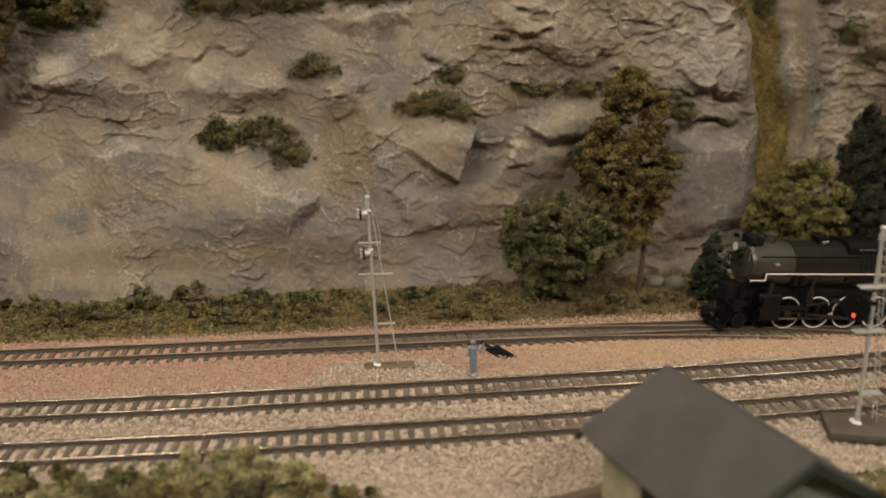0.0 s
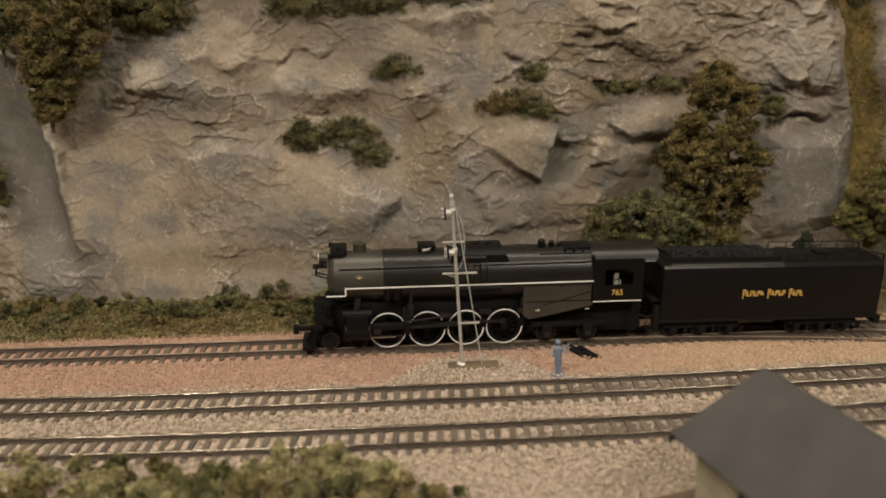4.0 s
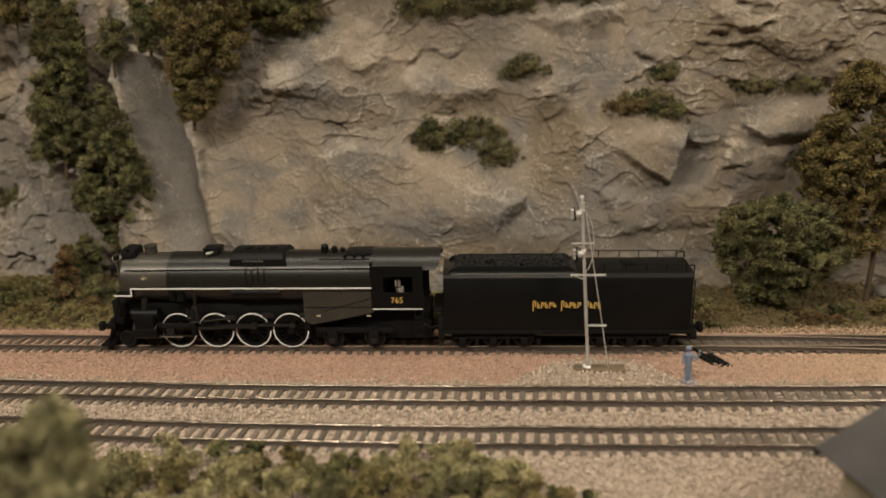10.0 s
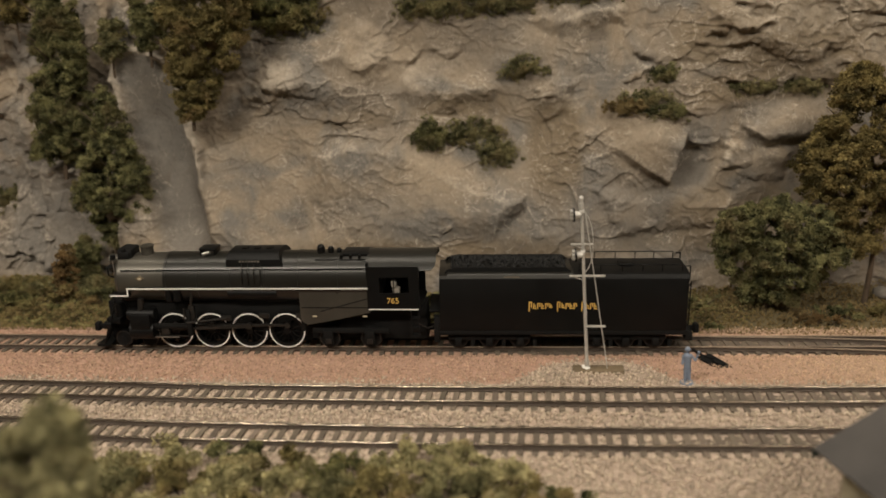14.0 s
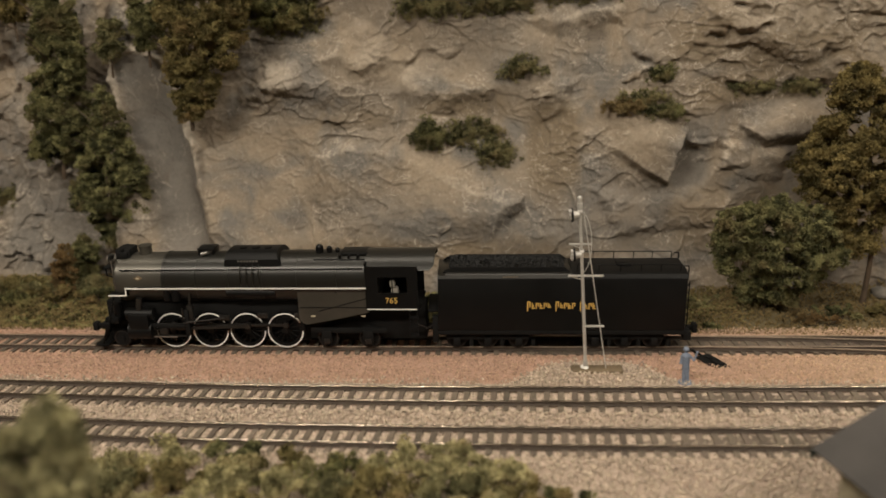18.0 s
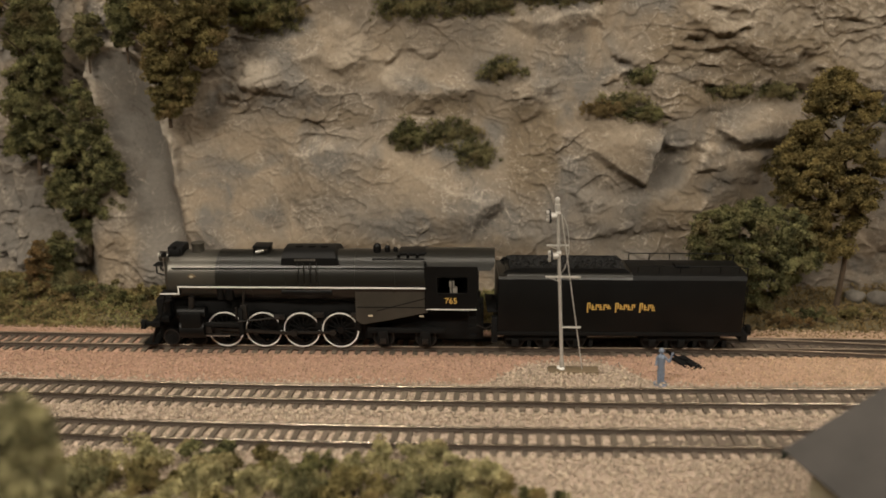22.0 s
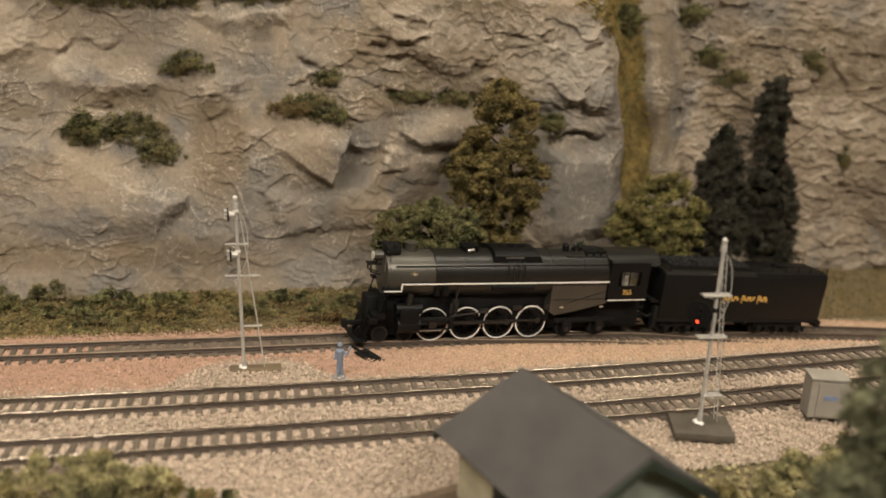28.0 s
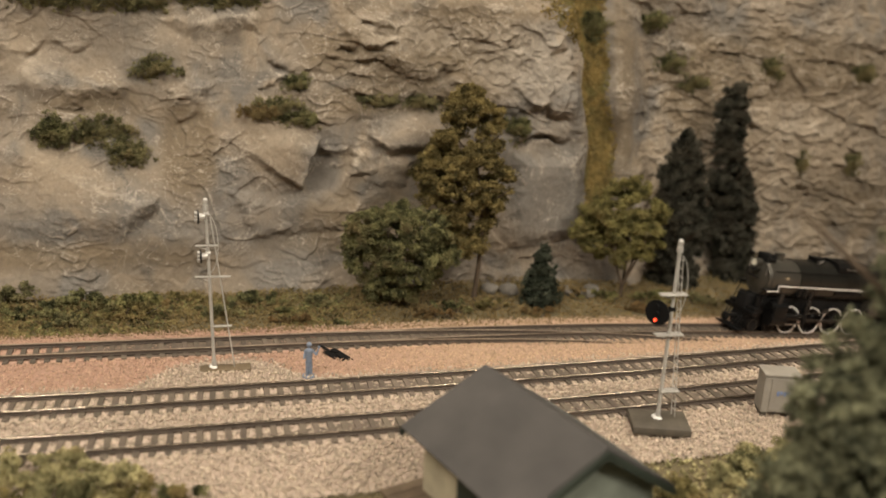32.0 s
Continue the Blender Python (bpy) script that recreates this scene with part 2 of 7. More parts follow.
PLANK = material("brown_platform_plank", (0.14, 0.10, 0.065), 0.8, scale=250, fine=1500, objvar=0.2, bump=0.3)
BLUE = material("faded_blue_paint", (0.215, 0.255, 0.33), 0.7, dark=(0.15, 0.18, 0.24), scale=500, fine=2500, bump=0.1)
GREY_BOX = material("grey_steel_cabinet", (0.29, 0.265, 0.225), 0.6, dark=(0.22, 0.20, 0.172), scale=120, fine=1500, bump=0.1)
BLUE_MARK = material("blue_mark_paint", (0.20, 0.28, 0.50), 0.6, scale=600, fine=2000, bump=0)
BARK = material("brown_bark", (0.10, 0.07, 0.045), 0.9, scale=400, fine=2000, bump=0.6)
WALL = material("room_wall_paint", (0.55, 0.50, 0.42), 0.9, scale=3, fine=60, bump=0.1)
CEIL = material("room_ceiling_paint", (0.75, 0.72, 0.66), 0.9, scale=3, fine=60, bump=0.1)
CARPET = material("grey_floor_carpet", (0.12, 0.11, 0.10), 0.95, scale=5, fine=300, bump=0.3)
TUBE = glow("lit_tube_diffuser", (1.0, 0.84, 0.64), 2.0)
RED_LIGHT = glow("red_signal_lens", (1.0, 0.06, 0.02), 4.0)
HEADLAMP = material("headlight_lens", (0.75, 0.72, 0.62), 0.15, scale=300, fine=1000, bump=0)


def foliage(name, light, dark, twig=None, vary=0.16):
    """Ground-foam leaves: matt, a little light passing through, tone drifting from clump to clump."""
    m = bpy.data.materials.new(name)
    m.use_nodes = True
    nt = m.node_tree
    nt.nodes.remove(nt.nodes["Principled BSDF"])
    co = nt.nodes.new("ShaderNodeTexCoord")

    def tone(scale, lo, hi, detail=3):
        n = nt.nodes.new("ShaderNodeTexNoise")
        n.inputs["Scale"].default_value, n.inputs["Detail"].default_value = scale, detail
        nt.links.new(co.outputs["Object"], n.inputs["Vector"])
        r = nt.nodes.new("ShaderNodeMapRange")
        r.inputs[1].default_value, r.inputs[2].default_value = lo, hi
        nt.links.new(n.outputs["Fac"], r.inputs[0])
        return r.outputs[0]

    def mixed(fac, a, z):
        x = nt.nodes.new("ShaderNodeMix")
        x.data_type = "RGBA"
        nt.links.new(fac, x.inputs[0])
        for i, c in ((6, a), (7, z)):
            if isinstance(c, tuple):
                x.inputs[i].default_value = (*c, 1)
            else:
                nt.links.new(c, x.inputs[i])
        return x.outputs[2]
    col = mixed(tone(150, 0.38, 0.60), dark, light)
    col = mixed(tone(60, 0.52, 0.70), col, twig or tuple(0.5 * (p + q) for p, q in zip(light, dark)))
    hsv = nt.nodes.new("ShaderNodeHueSaturation")
    mr = nt.nodes.new("ShaderNodeMapRange")
    mr.inputs[3].default_value, mr.inputs[4].default_value = 1 - vary, 1 + vary
    nt.links.new(nt.nodes.new("ShaderNodeNewGeometry").outputs["Random Per Island"], mr.inputs[0])
    nt.links.new(mr.outputs[0], hsv.inputs["Value"])
    nt.links.new(col, hsv.inputs["Color"])
    d, tr, mx = nt.nodes.new("ShaderNodeBsdfDiffuse"), nt.nodes.new("ShaderNodeBsdfTranslucent"), nt.nodes.new("ShaderNodeMixShader")
    mx.inputs[0].default_value = 0.24
    for n in (d, tr):
        nt.links.new(hsv.outputs["Color"], n.inputs["Color"])
    nt.links.new(d.outputs[0], mx.inputs[1])
    nt.links.new(tr.outputs[0], mx.inputs[2])
    nt.links.new(mx.outputs[0], nt.nodes["Material Output"].inputs["Surface"])
    return m


LEAF = {
    "olive": foliage("olive_foliage", (0.2839, 0.2365, 0.1041), (0.0919, 0.0784, 0.0351), (0.2783, 0.2017, 0.0974)),
    "green": foliage("mid_green_foliage", (0.2856, 0.2661, 0.1168), (0.0644, 0.0661, 0.0305), (0.2255, 0.1776, 0.082)),
    "dark": foliage("dark_green_foliage", (0.2539, 0.2439, 0.115), (0.0527, 0.0549, 0.0285), (0.1771, 0.1452, 0.0744)),
    "black": foliage("blackish_foliage", (0.1036, 0.0973, 0.0754), (0.023, 0.0241, 0.0188), (0.0747, 0.0658, 0.0493)),
    "autumn": foliage("brown_olive_foliage", (0.2976, 0.238, 0.1005), (0.0564, 0.0478, 0.0219), (0.199, 0.1592, 0.0681)),
    "straw": foliage("straw_turf", (0.255, 0.188, 0.092), (0.170, 0.128, 0.064), (0.21, 0.165, 0.08), 0.10),
    "fir": foliage("blue_green_needles", (0.084, 0.0936, 0.0672), (0.0312, 0.0384, 0.0276)),
    "pale": foliage("pale_green_foliage", (0.4939, 0.4411, 0.2352), (0.1985, 0.1808, 0.0926), (0.3881, 0.3235, 0.1705)),
    "maple": foliage("yellow_green_foliage", (0.3136, 0.2784, 0.1104), (0.0775, 0.0734, 0.0302), (0.2258, 0.1882, 0.0828)),
    "sage": foliage("pale_olive_foam", (0.42, 0.3832, 0.21), (0.1249, 0.1191, 0.0662), (0.294, 0.2625, 0.1418)),
    "moss": foliage("soft_mossy_foam", (0.2772, 0.2526, 0.1294), (0.0862, 0.0846, 0.0431), (0.2094, 0.1663, 0.0838)),
    "ochre": foliage("ochre_static_grass", (0.30, 0.220, 0.085), (0.17, 0.132, 0.055), (0.20, 0.178, 0.072)),
    "rust": foliage("rusty_brown_scrub", (0.23, 0.150, 0.070), (0.11, 0.078, 0.038), (0.16, 0.125, 0.06)),
    "needle": foliage("grey_green_needles", (0.2719, 0.2719, 0.1707), (0.0759, 0.081, 0.0531), (0.1581, 0.1581, 0.0987)),
}

# ---- mesh helpers ----
RNG = np.random.default_rng(7)


def mesh_of(name, verts, faces, smooth=False):
    """A mesh from an array of corners and an array of faces that all have the same number of sides."""
    verts, faces = np.asarray(verts, dtype=np.float32), np.asarray(faces, dtype=np.int32)
    me = bpy.data.meshes.new(name)
    me.vertices.add(len(verts))
    me.vertices.foreach_set("co", verts.ravel())
    me.loops.add(faces.size)
    me.loops.foreach_set("vertex_index", faces.ravel())
    me.polygons.add(len(faces))
    me.polygons.foreach_set("loop_start", np.arange(len(faces), dtype=np.int32) * faces.shape[1])
    me.polygons.foreach_set("use_smooth", np.full(len(faces), smooth))
    me.update(calc_edges=True)
    return me


def thing(name, label, category, at=(0, 0, 0), group="", kind="", turn=0.0):
    """An empty at the base of a thing, which parents its parts."""
    o = new(name)
    o.empty_display_size = 0.01
    o.matrix_basis = pose(*at, 0, 0, turn)
    return tagged(o, label, category, group, kind)


def part(name, bm, mat, parent, label="", smooth=None):
    """Links a bmesh or a mesh as one part under its thing."""
    if isinstance(bm, bpy.types.Mesh):
        me = bm
    else:
        me = bpy.data.meshes.new(name)
        bmesh.ops.recalc_face_normals(bm, faces=bm.faces)
        bm.to_mesh(me)
        bm.free()
        if smooth is not None:
            me.polygons.foreach_set("use_smooth", np.ones(len(me.polygons), dtype=bool))
            me.set_sharp_from_angle(angle=radians(smooth))
    if mat and not me.materials:
        me.materials.append(mat)
    o = new(name, me)
    o.parent = parent
    return tagged(o, label)


def single(name, bm, mat, label, category, at=(0, 0, 0), group="", kind="", smooth=None):
    o = part(name, bm, mat, None, label, smooth)
    o.location = at
    return tagged(o, "", category, group, kind)


def box(bm, x0, x1, y0, y1, z0, z1, bevel=0.0):
    m = Matrix.Translation(((x0 + x1) / 2, (y0 + y1) / 2, (z0 + z1) / 2)) @ Matrix.Diagonal((x1 - x0, y1 - y0, z1 - z0, 1))
    g = bmesh.ops.create_cube(bm, size=1, matrix=m)
    if bevel:
        es = list({e for v in g["verts"] for e in v.link_edges})
        bmesh.ops.bevel(bm, geom=es, offset=bevel, segments=2, affect="EDGES", profile=0.5)
    return bm


def rod(bm, a, b, r, seg=12, r2=None, cap=True):
    a, b = Vector(a), Vector(b)
    d = b - a
    m = Matrix.Translation((a + b) / 2) @ d.to_track_quat("Z", "Y").to_matrix().to_4x4()
    bmesh.ops.create_cone(bm, cap_ends=cap, segments=seg, radius1=r, radius2=r if r2 is None else r2, depth=d.length, matrix=m)
    return bm


def ball(bm, at, r, sx=1, sy=1, sz=1, seg=12):
    bmesh.ops.create_uvsphere(bm, u_segments=seg, v_segments=max(6, seg // 2), radius=r, matrix=Matrix.Translation(at) @ Matrix.Diagonal((sx, sy, sz, 1)))
    return bm


def prism(bm, profile, axis, lo, hi):
    """A prism of a closed outline: (a, b) pairs in the two other axes, from lo to hi along the axis."""
    def at(a, b, c):
        return {"x": (c, a, b), "y": (a, c, b), "z": (a, b, c)}[axis]
    lower = [bm.verts.new(at(a, b, lo)) for a, b in profile]
    upper = [bm.verts.new(at(a, b, hi)) for a, b in profile]
    bm.faces.new(lower)
    bm.faces.new(upper)
    n = len(profile)
    for i in range(n):
        bm.faces.new((lower[i], lower[(i + 1) % n], upper[(i + 1) % n], upper[i]))
    return bm


def ring(bm, centre, r_out, r_in, y0, y1, seg=32):
    """A flat hoop whose axis runs along y."""
    cx, cz = centre
    vs = []
    for i in range(seg):
        a = 2 * math.pi * i / seg
        c, s = math.cos(a), math.sin(a)
        vs.append([bm.verts.new((cx + r * c, y, cz + r * s)) for r, y in ((r_out, y0), (r_out, y1), (r_in, y1), (r_in, y0))])
    for i in range(seg):
        p, q = vs[i], vs[(i + 1) % seg]
        for k in range(4):
            bm.faces.new((p[k], p[(k + 1) % 4], q[(k + 1) % 4], q[k]))
    return bm


OCTA_V = np.array([(1, 0, 0), (-1, 0, 0), (0, 1, 0), (0, -1, 0), (0, 0, 1), (0, 0, -1)], dtype=np.float32)
OCTA_F = np.array([(0, 2, 4), (2, 1, 4), (1, 3, 4), (3, 0, 4), (2, 0, 5), (1, 2, 5), (3, 1, 5), (0, 3, 5)])
TETRA_V = np.array([(1, 1, 1), (-1, -1, 1), (-1, 1, -1), (1, -1, -1)], dtype=np.float32) * 0.75
TETRA_F = np.array([(0, 1, 2), (0, 3, 1), (0, 2, 3), (1, 3, 2)])
FLAKE_V = np.array([(1, 0, 0.3), (0, 0.8, -0.3), (-1, 0, 0.3), (0, -0.8, -0.3)], dtype=np.float32)  # a leaf folded along its middle
FLAKE_F = np.array([(0, 1, 2), (0, 2, 3)])


def grains(name, centres, sizes, rng, shape="octa", squash=0.35):
    """Many small angular crumbs in one mesh, each with its own turn and proportions."""
    bv, bf = {"octa": (OCTA_V, OCTA_F), "tetra": (TETRA_V, TETRA_F), "flake": (FLAKE_V, FLAKE_F)}[shape]
    n = len(centres)
    q = rng.normal(size=(n, 4))
    q /= np.linalg.norm(q, axis=1, keepdims=True)
    w, x, y, z = q.T
    rot = np.stack([1 - 2 * (y * y + z * z), 2 * (x * y - z * w), 2 * (x * z + y * w), 2 * (x * y + z * w), 1 - 2 * (x * x + z * z), 2 * (y * z - x * w),
                    2 * (x * z - y * w), 2 * (y * z + x * w), 1 - 2 * (x * x + y * y)], 1).reshape(n, 3, 3)
    local = bv[None] * (1 + squash * rng.uniform(-1, 1, (n, len(bv), 3)))
    local = local * np.asarray(sizes)[:, None, None]
    v = np.einsum("nij,nkj->nki", rot, local) + np.asarray(centres)[:, None, :]
    f = bf[None] + (np.arange(n) * len(bv))[:, None, None]
    return mesh_of(name, v.reshape(-1, 3), f.reshape(-1, 3))


# lattice noise on arrays
LATTICE = np.random.default_rng(3).random((256, 256)).astype(np.float64)


def value_noise(u, v):
    iu, iv = np.floor(u).astype(int), np.floor(v).astype(int)
    fu, fv = u - iu, v - iv
    fu, fv = fu * fu * fu * (fu * (fu * 6 - 15) + 10), fv * fv * fv * (fv * (fv * 6 - 15) + 10)
    a, b = LATTICE[iu % 256, iv % 256], LATTICE[(iu + 1) % 256, iv % 256]
    c, d = LATTICE[iu % 256, (iv + 1) % 256], LATTICE[(iu + 1) % 256, (iv + 1) % 256]
    return (a * (1 - fu) + b * fu) * (1 - fv) + (c * (1 - fu) + d * fu) * fv


def fbm(u, v, octaves=4, gain=0.5):
    s, amp, tot = 0.0, 1.0, 0.0
    for k in range(octaves):
        s = s + amp * value_noise(u * 2 ** k + 17.3 * k, v * 2 ** k + 9.1 * k)
        tot += amp
        amp *= gain
    return s / tot - 0.5


def ridged(u, v, octaves=4, gain=0.5):
    s, amp, tot = 0.0, 1.0, 0.0
    for k in range(octaves):
        s = s + amp * (1 - np.abs(2 * value_noise(u * 2 ** k + 31.7 * k, v * 2 ** k + 5.3 * k) - 1))
        tot += amp
        amp *= gain
    return s / tot


def step_to(x, a, b):
    t = np.clip((x - a) / (b - a), 0, 1)
    return t * t * (3 - 2 * t)

# ---- the lie of the land: behind the middle track the layout falls and swings back towards the east ----
EYE_SIDE = (0.100, -0.073, 0.195)
YC = 0.3675


def rear_y(x):
    t = np.maximum(np.asarray(x, float) + 0.2624, 0)
    return YC + 0.1819 * np.where(t < 0.4596, t * t / 0.9192, t - 0.2298)


def rear_z(x):
    t = np.maximum(np.asarray(x, float) + 0.2624, 0)
    return 0.0304 * np.where(t < 0.4596, t * t / 0.9192, t - 0.2298) - 0.105 * t * t


LIE_X = np.linspace(-1.4, 0.75, 431)
LIE_K = 1 - rear_z(LIE_X) / EYE_SIDE[2]
LIE_FLAT_X = EYE_SIDE[0] + (LIE_X - EYE_SIDE[0]) / LIE_K
LIE_FLAT_Y = EYE_SIDE[1] + (rear_y(LIE_X) - EYE_SIDE[1]) / LIE_K


def lie(x):
    """How much farther off, and larger, the land lies at a place of the level plan."""
    return np.interp(x, LIE_FLAT_X, LIE_K)


def laid(points, weight=1.0):
    """Places of the level plan, moved to the fall of the land."""
    pts = np.asarray(points, float)
    e = np.array(EYE_SIDE)
    k = 1 + (lie(pts[..., 0]) - 1) * weight
    return e + (pts - e) * k[..., None]


def rear_line(x):
    return np.interp(x, LIE_FLAT_X, LIE_FLAT_Y)


def middle_line(x):
    return 0.3066 + 0.0218 * x + 0.075 * x * x


def front_line(x):
    return 0.2668 + 0.0225 * x + 0.095 * x * x


def fall(x, y):
    """0 at the middle track, 1 from the rear track on."""
    a, b = middle_line(x) + 0.0155, rear_line(x) - 0.013
    b = np.maximum(b, a + 0.004)
    return step_to((y - a) / (b - a), 0.0, 1.0)


# ---- the ground of the layout ----
def ground_z(x, y):
    """Height of the scenery: level under the tracks, rising towards the rock behind them."""
    x, y = np.asarray(x, float), np.asarray(y, float)
    bank = np.clip(y - 0.400, 0, 0.25) * 0.10 + 0.0025 * step_to(y, 0.395, 0.413) * (0.6 + fbm(x * 25, y * 25, 3))
    return bank + 0.0015 * fbm(x * 40, y * 40, 3) * step_to(np.abs(y - 0.31), 0.075, 0.10)


def sheet(xs, ys, height):
    gx, gy = np.meshgrid(xs, ys, indexing="ij")
    v = np.stack([gx, gy, height(gx, gy)], -1).reshape(-1, 3)
    nx, ny = len(xs), len(ys)
    i = (np.arange(nx - 1)[:, None] * ny + np.arange(ny - 1)[None]).ravel()
    return v, np.stack([i, i + ny, i + ny + 1, i + 1], 1)


gv, gf = sheet(np.linspace(-1.3, 1.6, 320), np.linspace(-0.02, 0.75, 200), lambda x, y: ground_z(x, y) - 0.0006)
gv = laid(gv, fall(gv[:, 0], gv[:, 1]))
ground = new("ground", mesh_of("ground", gv, gf, True))
ground.data.materials.append(SOIL)
tagged(ground, "earth-coloured scenery base of the model railway layout", "ground", kind="structure")
table = thing("layout_table", "wooden benchwork table carrying the layout", "table", (0, 0, -0.19), kind="structure")
bm = bmesh.new()
box(bm, -1.3, 1.6, -0.02, 1.0, -0.02, 0.02, 0.002)
part("table_top", bm, PLANK, table)
for y0, y1, z1 in ((-0.020, -0.012, 0.185), (0.992, 1.0, 0.05)):
    bm = bmesh.new()
    box(bm, -1.3, 1.6, y0, y1, 0.02, z1)
    part("fascia_board", bm, PLANK, table)
for x in (-1.24, 0.15, 1.54):
    for y in (0.05, 0.93):
        bm = bmesh.new()
        box(bm, x - 0.022, x + 0.022, y - 0.022, y + 0.022, -0.86, -0.02, 0.002)
        part("leg", bm, PLANK, table)

# ---- the rock face ----
def facets(u, v, tilt, salt=0):
    """Tilted flat chips with broken edges between them, each 1 wide."""
    iu, iv = np.floor(u).astype(int), np.floor(v).astype(int)
    best, out = np.full(np.shape(u), 9.0), np.zeros(np.shape(u))
    for a in (-1, 0, 1):
        for b in (-1, 0, 1):
            p, q = (iu + a + salt) % 256, (iv + b + 3 * salt) % 256
            du, dv = u - (iu + a + LATTICE[p, q]), v - (iv + b + LATTICE[q, p])
            d = du * du + dv * dv
            h = LATTICE[(p + 91) % 256, q] - 0.5 + tilt * ((LATTICE[p, (q + 57) % 256] - 0.5) * du + (LATTICE[(q + 33) % 256, p] - 0.5) * dv)
            out = np.where(d < best, h, out)
            best = np.minimum(best, d)
    return out


def rock_y(x, z):
    """Depth of the rock face at a place along the layout and a height."""
    x, z = np.atleast_1d(np.asarray(x, float)), np.atleast_1d(np.asarray(z, float))
    wx = x + 0.010 * fbm(x * 30, z * 30, 3) + 0.0040 * fbm(x * 160, z * 160, 3, 0.6)
    wz = z + 0.010 * fbm(x * 30 + 40, z * 30 + 11, 3) + 0.0040 * fbm(x * 160 + 20, z * 160 + 60, 3, 0.6)
    y = 0.440 + 0.25 * z
    y = y - 0.022 * fbm(x * 7 + 3, z * 8, 2) - 0.011 * fbm(wx * 17 + 8, wz * 20, 2)

    def block(corners, lift, edge, east=0.0, up=0.0, warp=1.0):
        """A proud mass with straight broken sides, corners clockwise; edge is how wide its sides are, or each side; east and up tell which side stands out and which runs into the face."""
        px, pz = x + (wx - x) * warp, z + (wz - z) * warp
        inside = np.ones(np.shape(x))
        for k, ((ax, az), (bx, bz)) in enumerate(zip(corners, corners[1:] + corners[:1])):
            far = ((pz - az) * (bx - ax) - (px - ax) * (bz - az)) / math.hypot(bx - ax, bz - az)
            inside = np.minimum(inside, step_to(-far, -0.0004, edge if isinstance(edge, float) else edge[k]))
        mx, mz = sum(c[0] for c in corners) / len(corners), sum(c[1] for c in corners) / len(corners)
        half = max(math.hypot(c[0] - mx, c[1] - mz) for c in corners)
        ramp = np.clip(1 - abs(east) * 0.5 - abs(up) * 0.5 + 0.5 * east * (px - mx) / half + 0.5 * up * (pz - mz) / half, 0, 1.4)
        return lift * ramp * inside

    boulder = block([(-0.100, 0.094), (-0.062, 0.107), (-0.030, 0.094), (0.016, 0.085), (0.042, 0.077), (0.043, 0.054), (0.020, 0.036), (-0.085, 0.030)], 0.019, (0.010, 0.008, 0.006, 0.005, 0.0045, 0.012, 0.02, 0.02), 0.35, 0.75, 0.6)
    slab = block([(0.086, 0.097), (0.104, 0.108), (0.121, 0.1115), (0.1425, 0.102), (0.1375, 0.087), (0.131, 0.0655), (0.110, 0.077)], 0.021, (0.016, 0.016, 0.010, 0.0030, 0.0030, 0.0050, 0.0060), 0.95, 0.15, 0.45)
    upslab = block([(0.168, 0.106), (0.190, 0.119), (0.232, 0.121), (0.236, 0.094), (0.186, 0.090), (0.176, 0.098)], 0.009, (0.014, 0.012, 0.012, 0.010, 0.006, 0.006), 0.0, -0.3, 0.7)
    wedge = block([(0.156, 0.092), (0.164, 0.098), (0.180, 0.093), (0.178, 0.080), (0.158, 0.074)], 0.0050, 0.0045, -0.4, 0.3, 0.9)
    lump = block([(0.168, 0.082), (0.182, 0.093), (0.200, 0.088), (0.196, 0.070), (0.174, 0.066)], 0.0045, 0.006, 0.5, 0.3, 0.9)
    chunk = block([(-0.150, 0.128), (-0.122, 0.150), (-0.096, 0.152), (-0.082, 0.138), (-0.100, 0.122), (-0.132, 0.116)], 0.007, 0.014, 0.5, 0.3)
    peak = block([(-0.088, 0.150), (-0.062, 0.172), (-0.048, 0.168), (-0.036, 0.148), (-0.060, 0.138)], 0.008, 0.009, 0.4, 0.2)
    peak2 = block([(-0.048, 0.128), (-0.036, 0.148), (-0.016, 0.134), (-0.008, 0.122), (-0.030, 0.118)], 0.007, 0.010, 0.3, 0.5)
    brow = block([(-0.020, 0.128), (0.020, 0.140), (0.036, 0.128), (0.022, 0.116), (-0.012, 0.116)], 0.006, 0.012, 0.1, 0.2)
    shelf = block([(0.040, 0.168), (0.060, 0.180), (0.112, 0.176), (0.108, 0.160), (0.060, 0.158)], 0.006, 0.010, 0.0, -0.3)
    knob = block([(0.045, 0.128), (0.066, 0.138), (0.082, 0.130), (0.074, 0.114), (0.052, 0.114)], 0.006, 0.010, 0.2, 0.3)
    toe = block([(0.086, 0.066), (0.130, 0.064), (0.172, 0.062), (0.176, 0.040), (0.094, 0.036)], 0.007, 0.009, 0.0, 0.6)
    mass = block([(0.146, 0.130), (0.150, 0.172), (0.200, 0.196), (0.312, 0.190), (0.312, 0.112), (0.262, 0.100), (0.222, 0.122)], 0.010, 0.012, 0.1, -0.2)
    column = block([(0.262, 0.096), (0.318, 0.096), (0.322, 0.030), (0.262, 0.028)], 0.008, 0.012, 0.4, 0.0)
    bulge = block([(-0.160, 0.112), (-0.132, 0.160), (-0.088, 0.174), (-0.045, 0.152), (-0.050, 0.116)], 0.012, 0.022, 0.1, 0.5)
    y = y - bulge - boulder - slab - upslab - wedge - lump - chunk - peak - peak2 - brow - shelf - knob - toe - mass - column
    calm = np.clip((0.55 * boulder / 0.006 + slab / 0.005 + 0.8 * upslab / 0.006 + 0.7 * column / 0.004), 0, 1)
    rough = 1 - 0.82 * calm
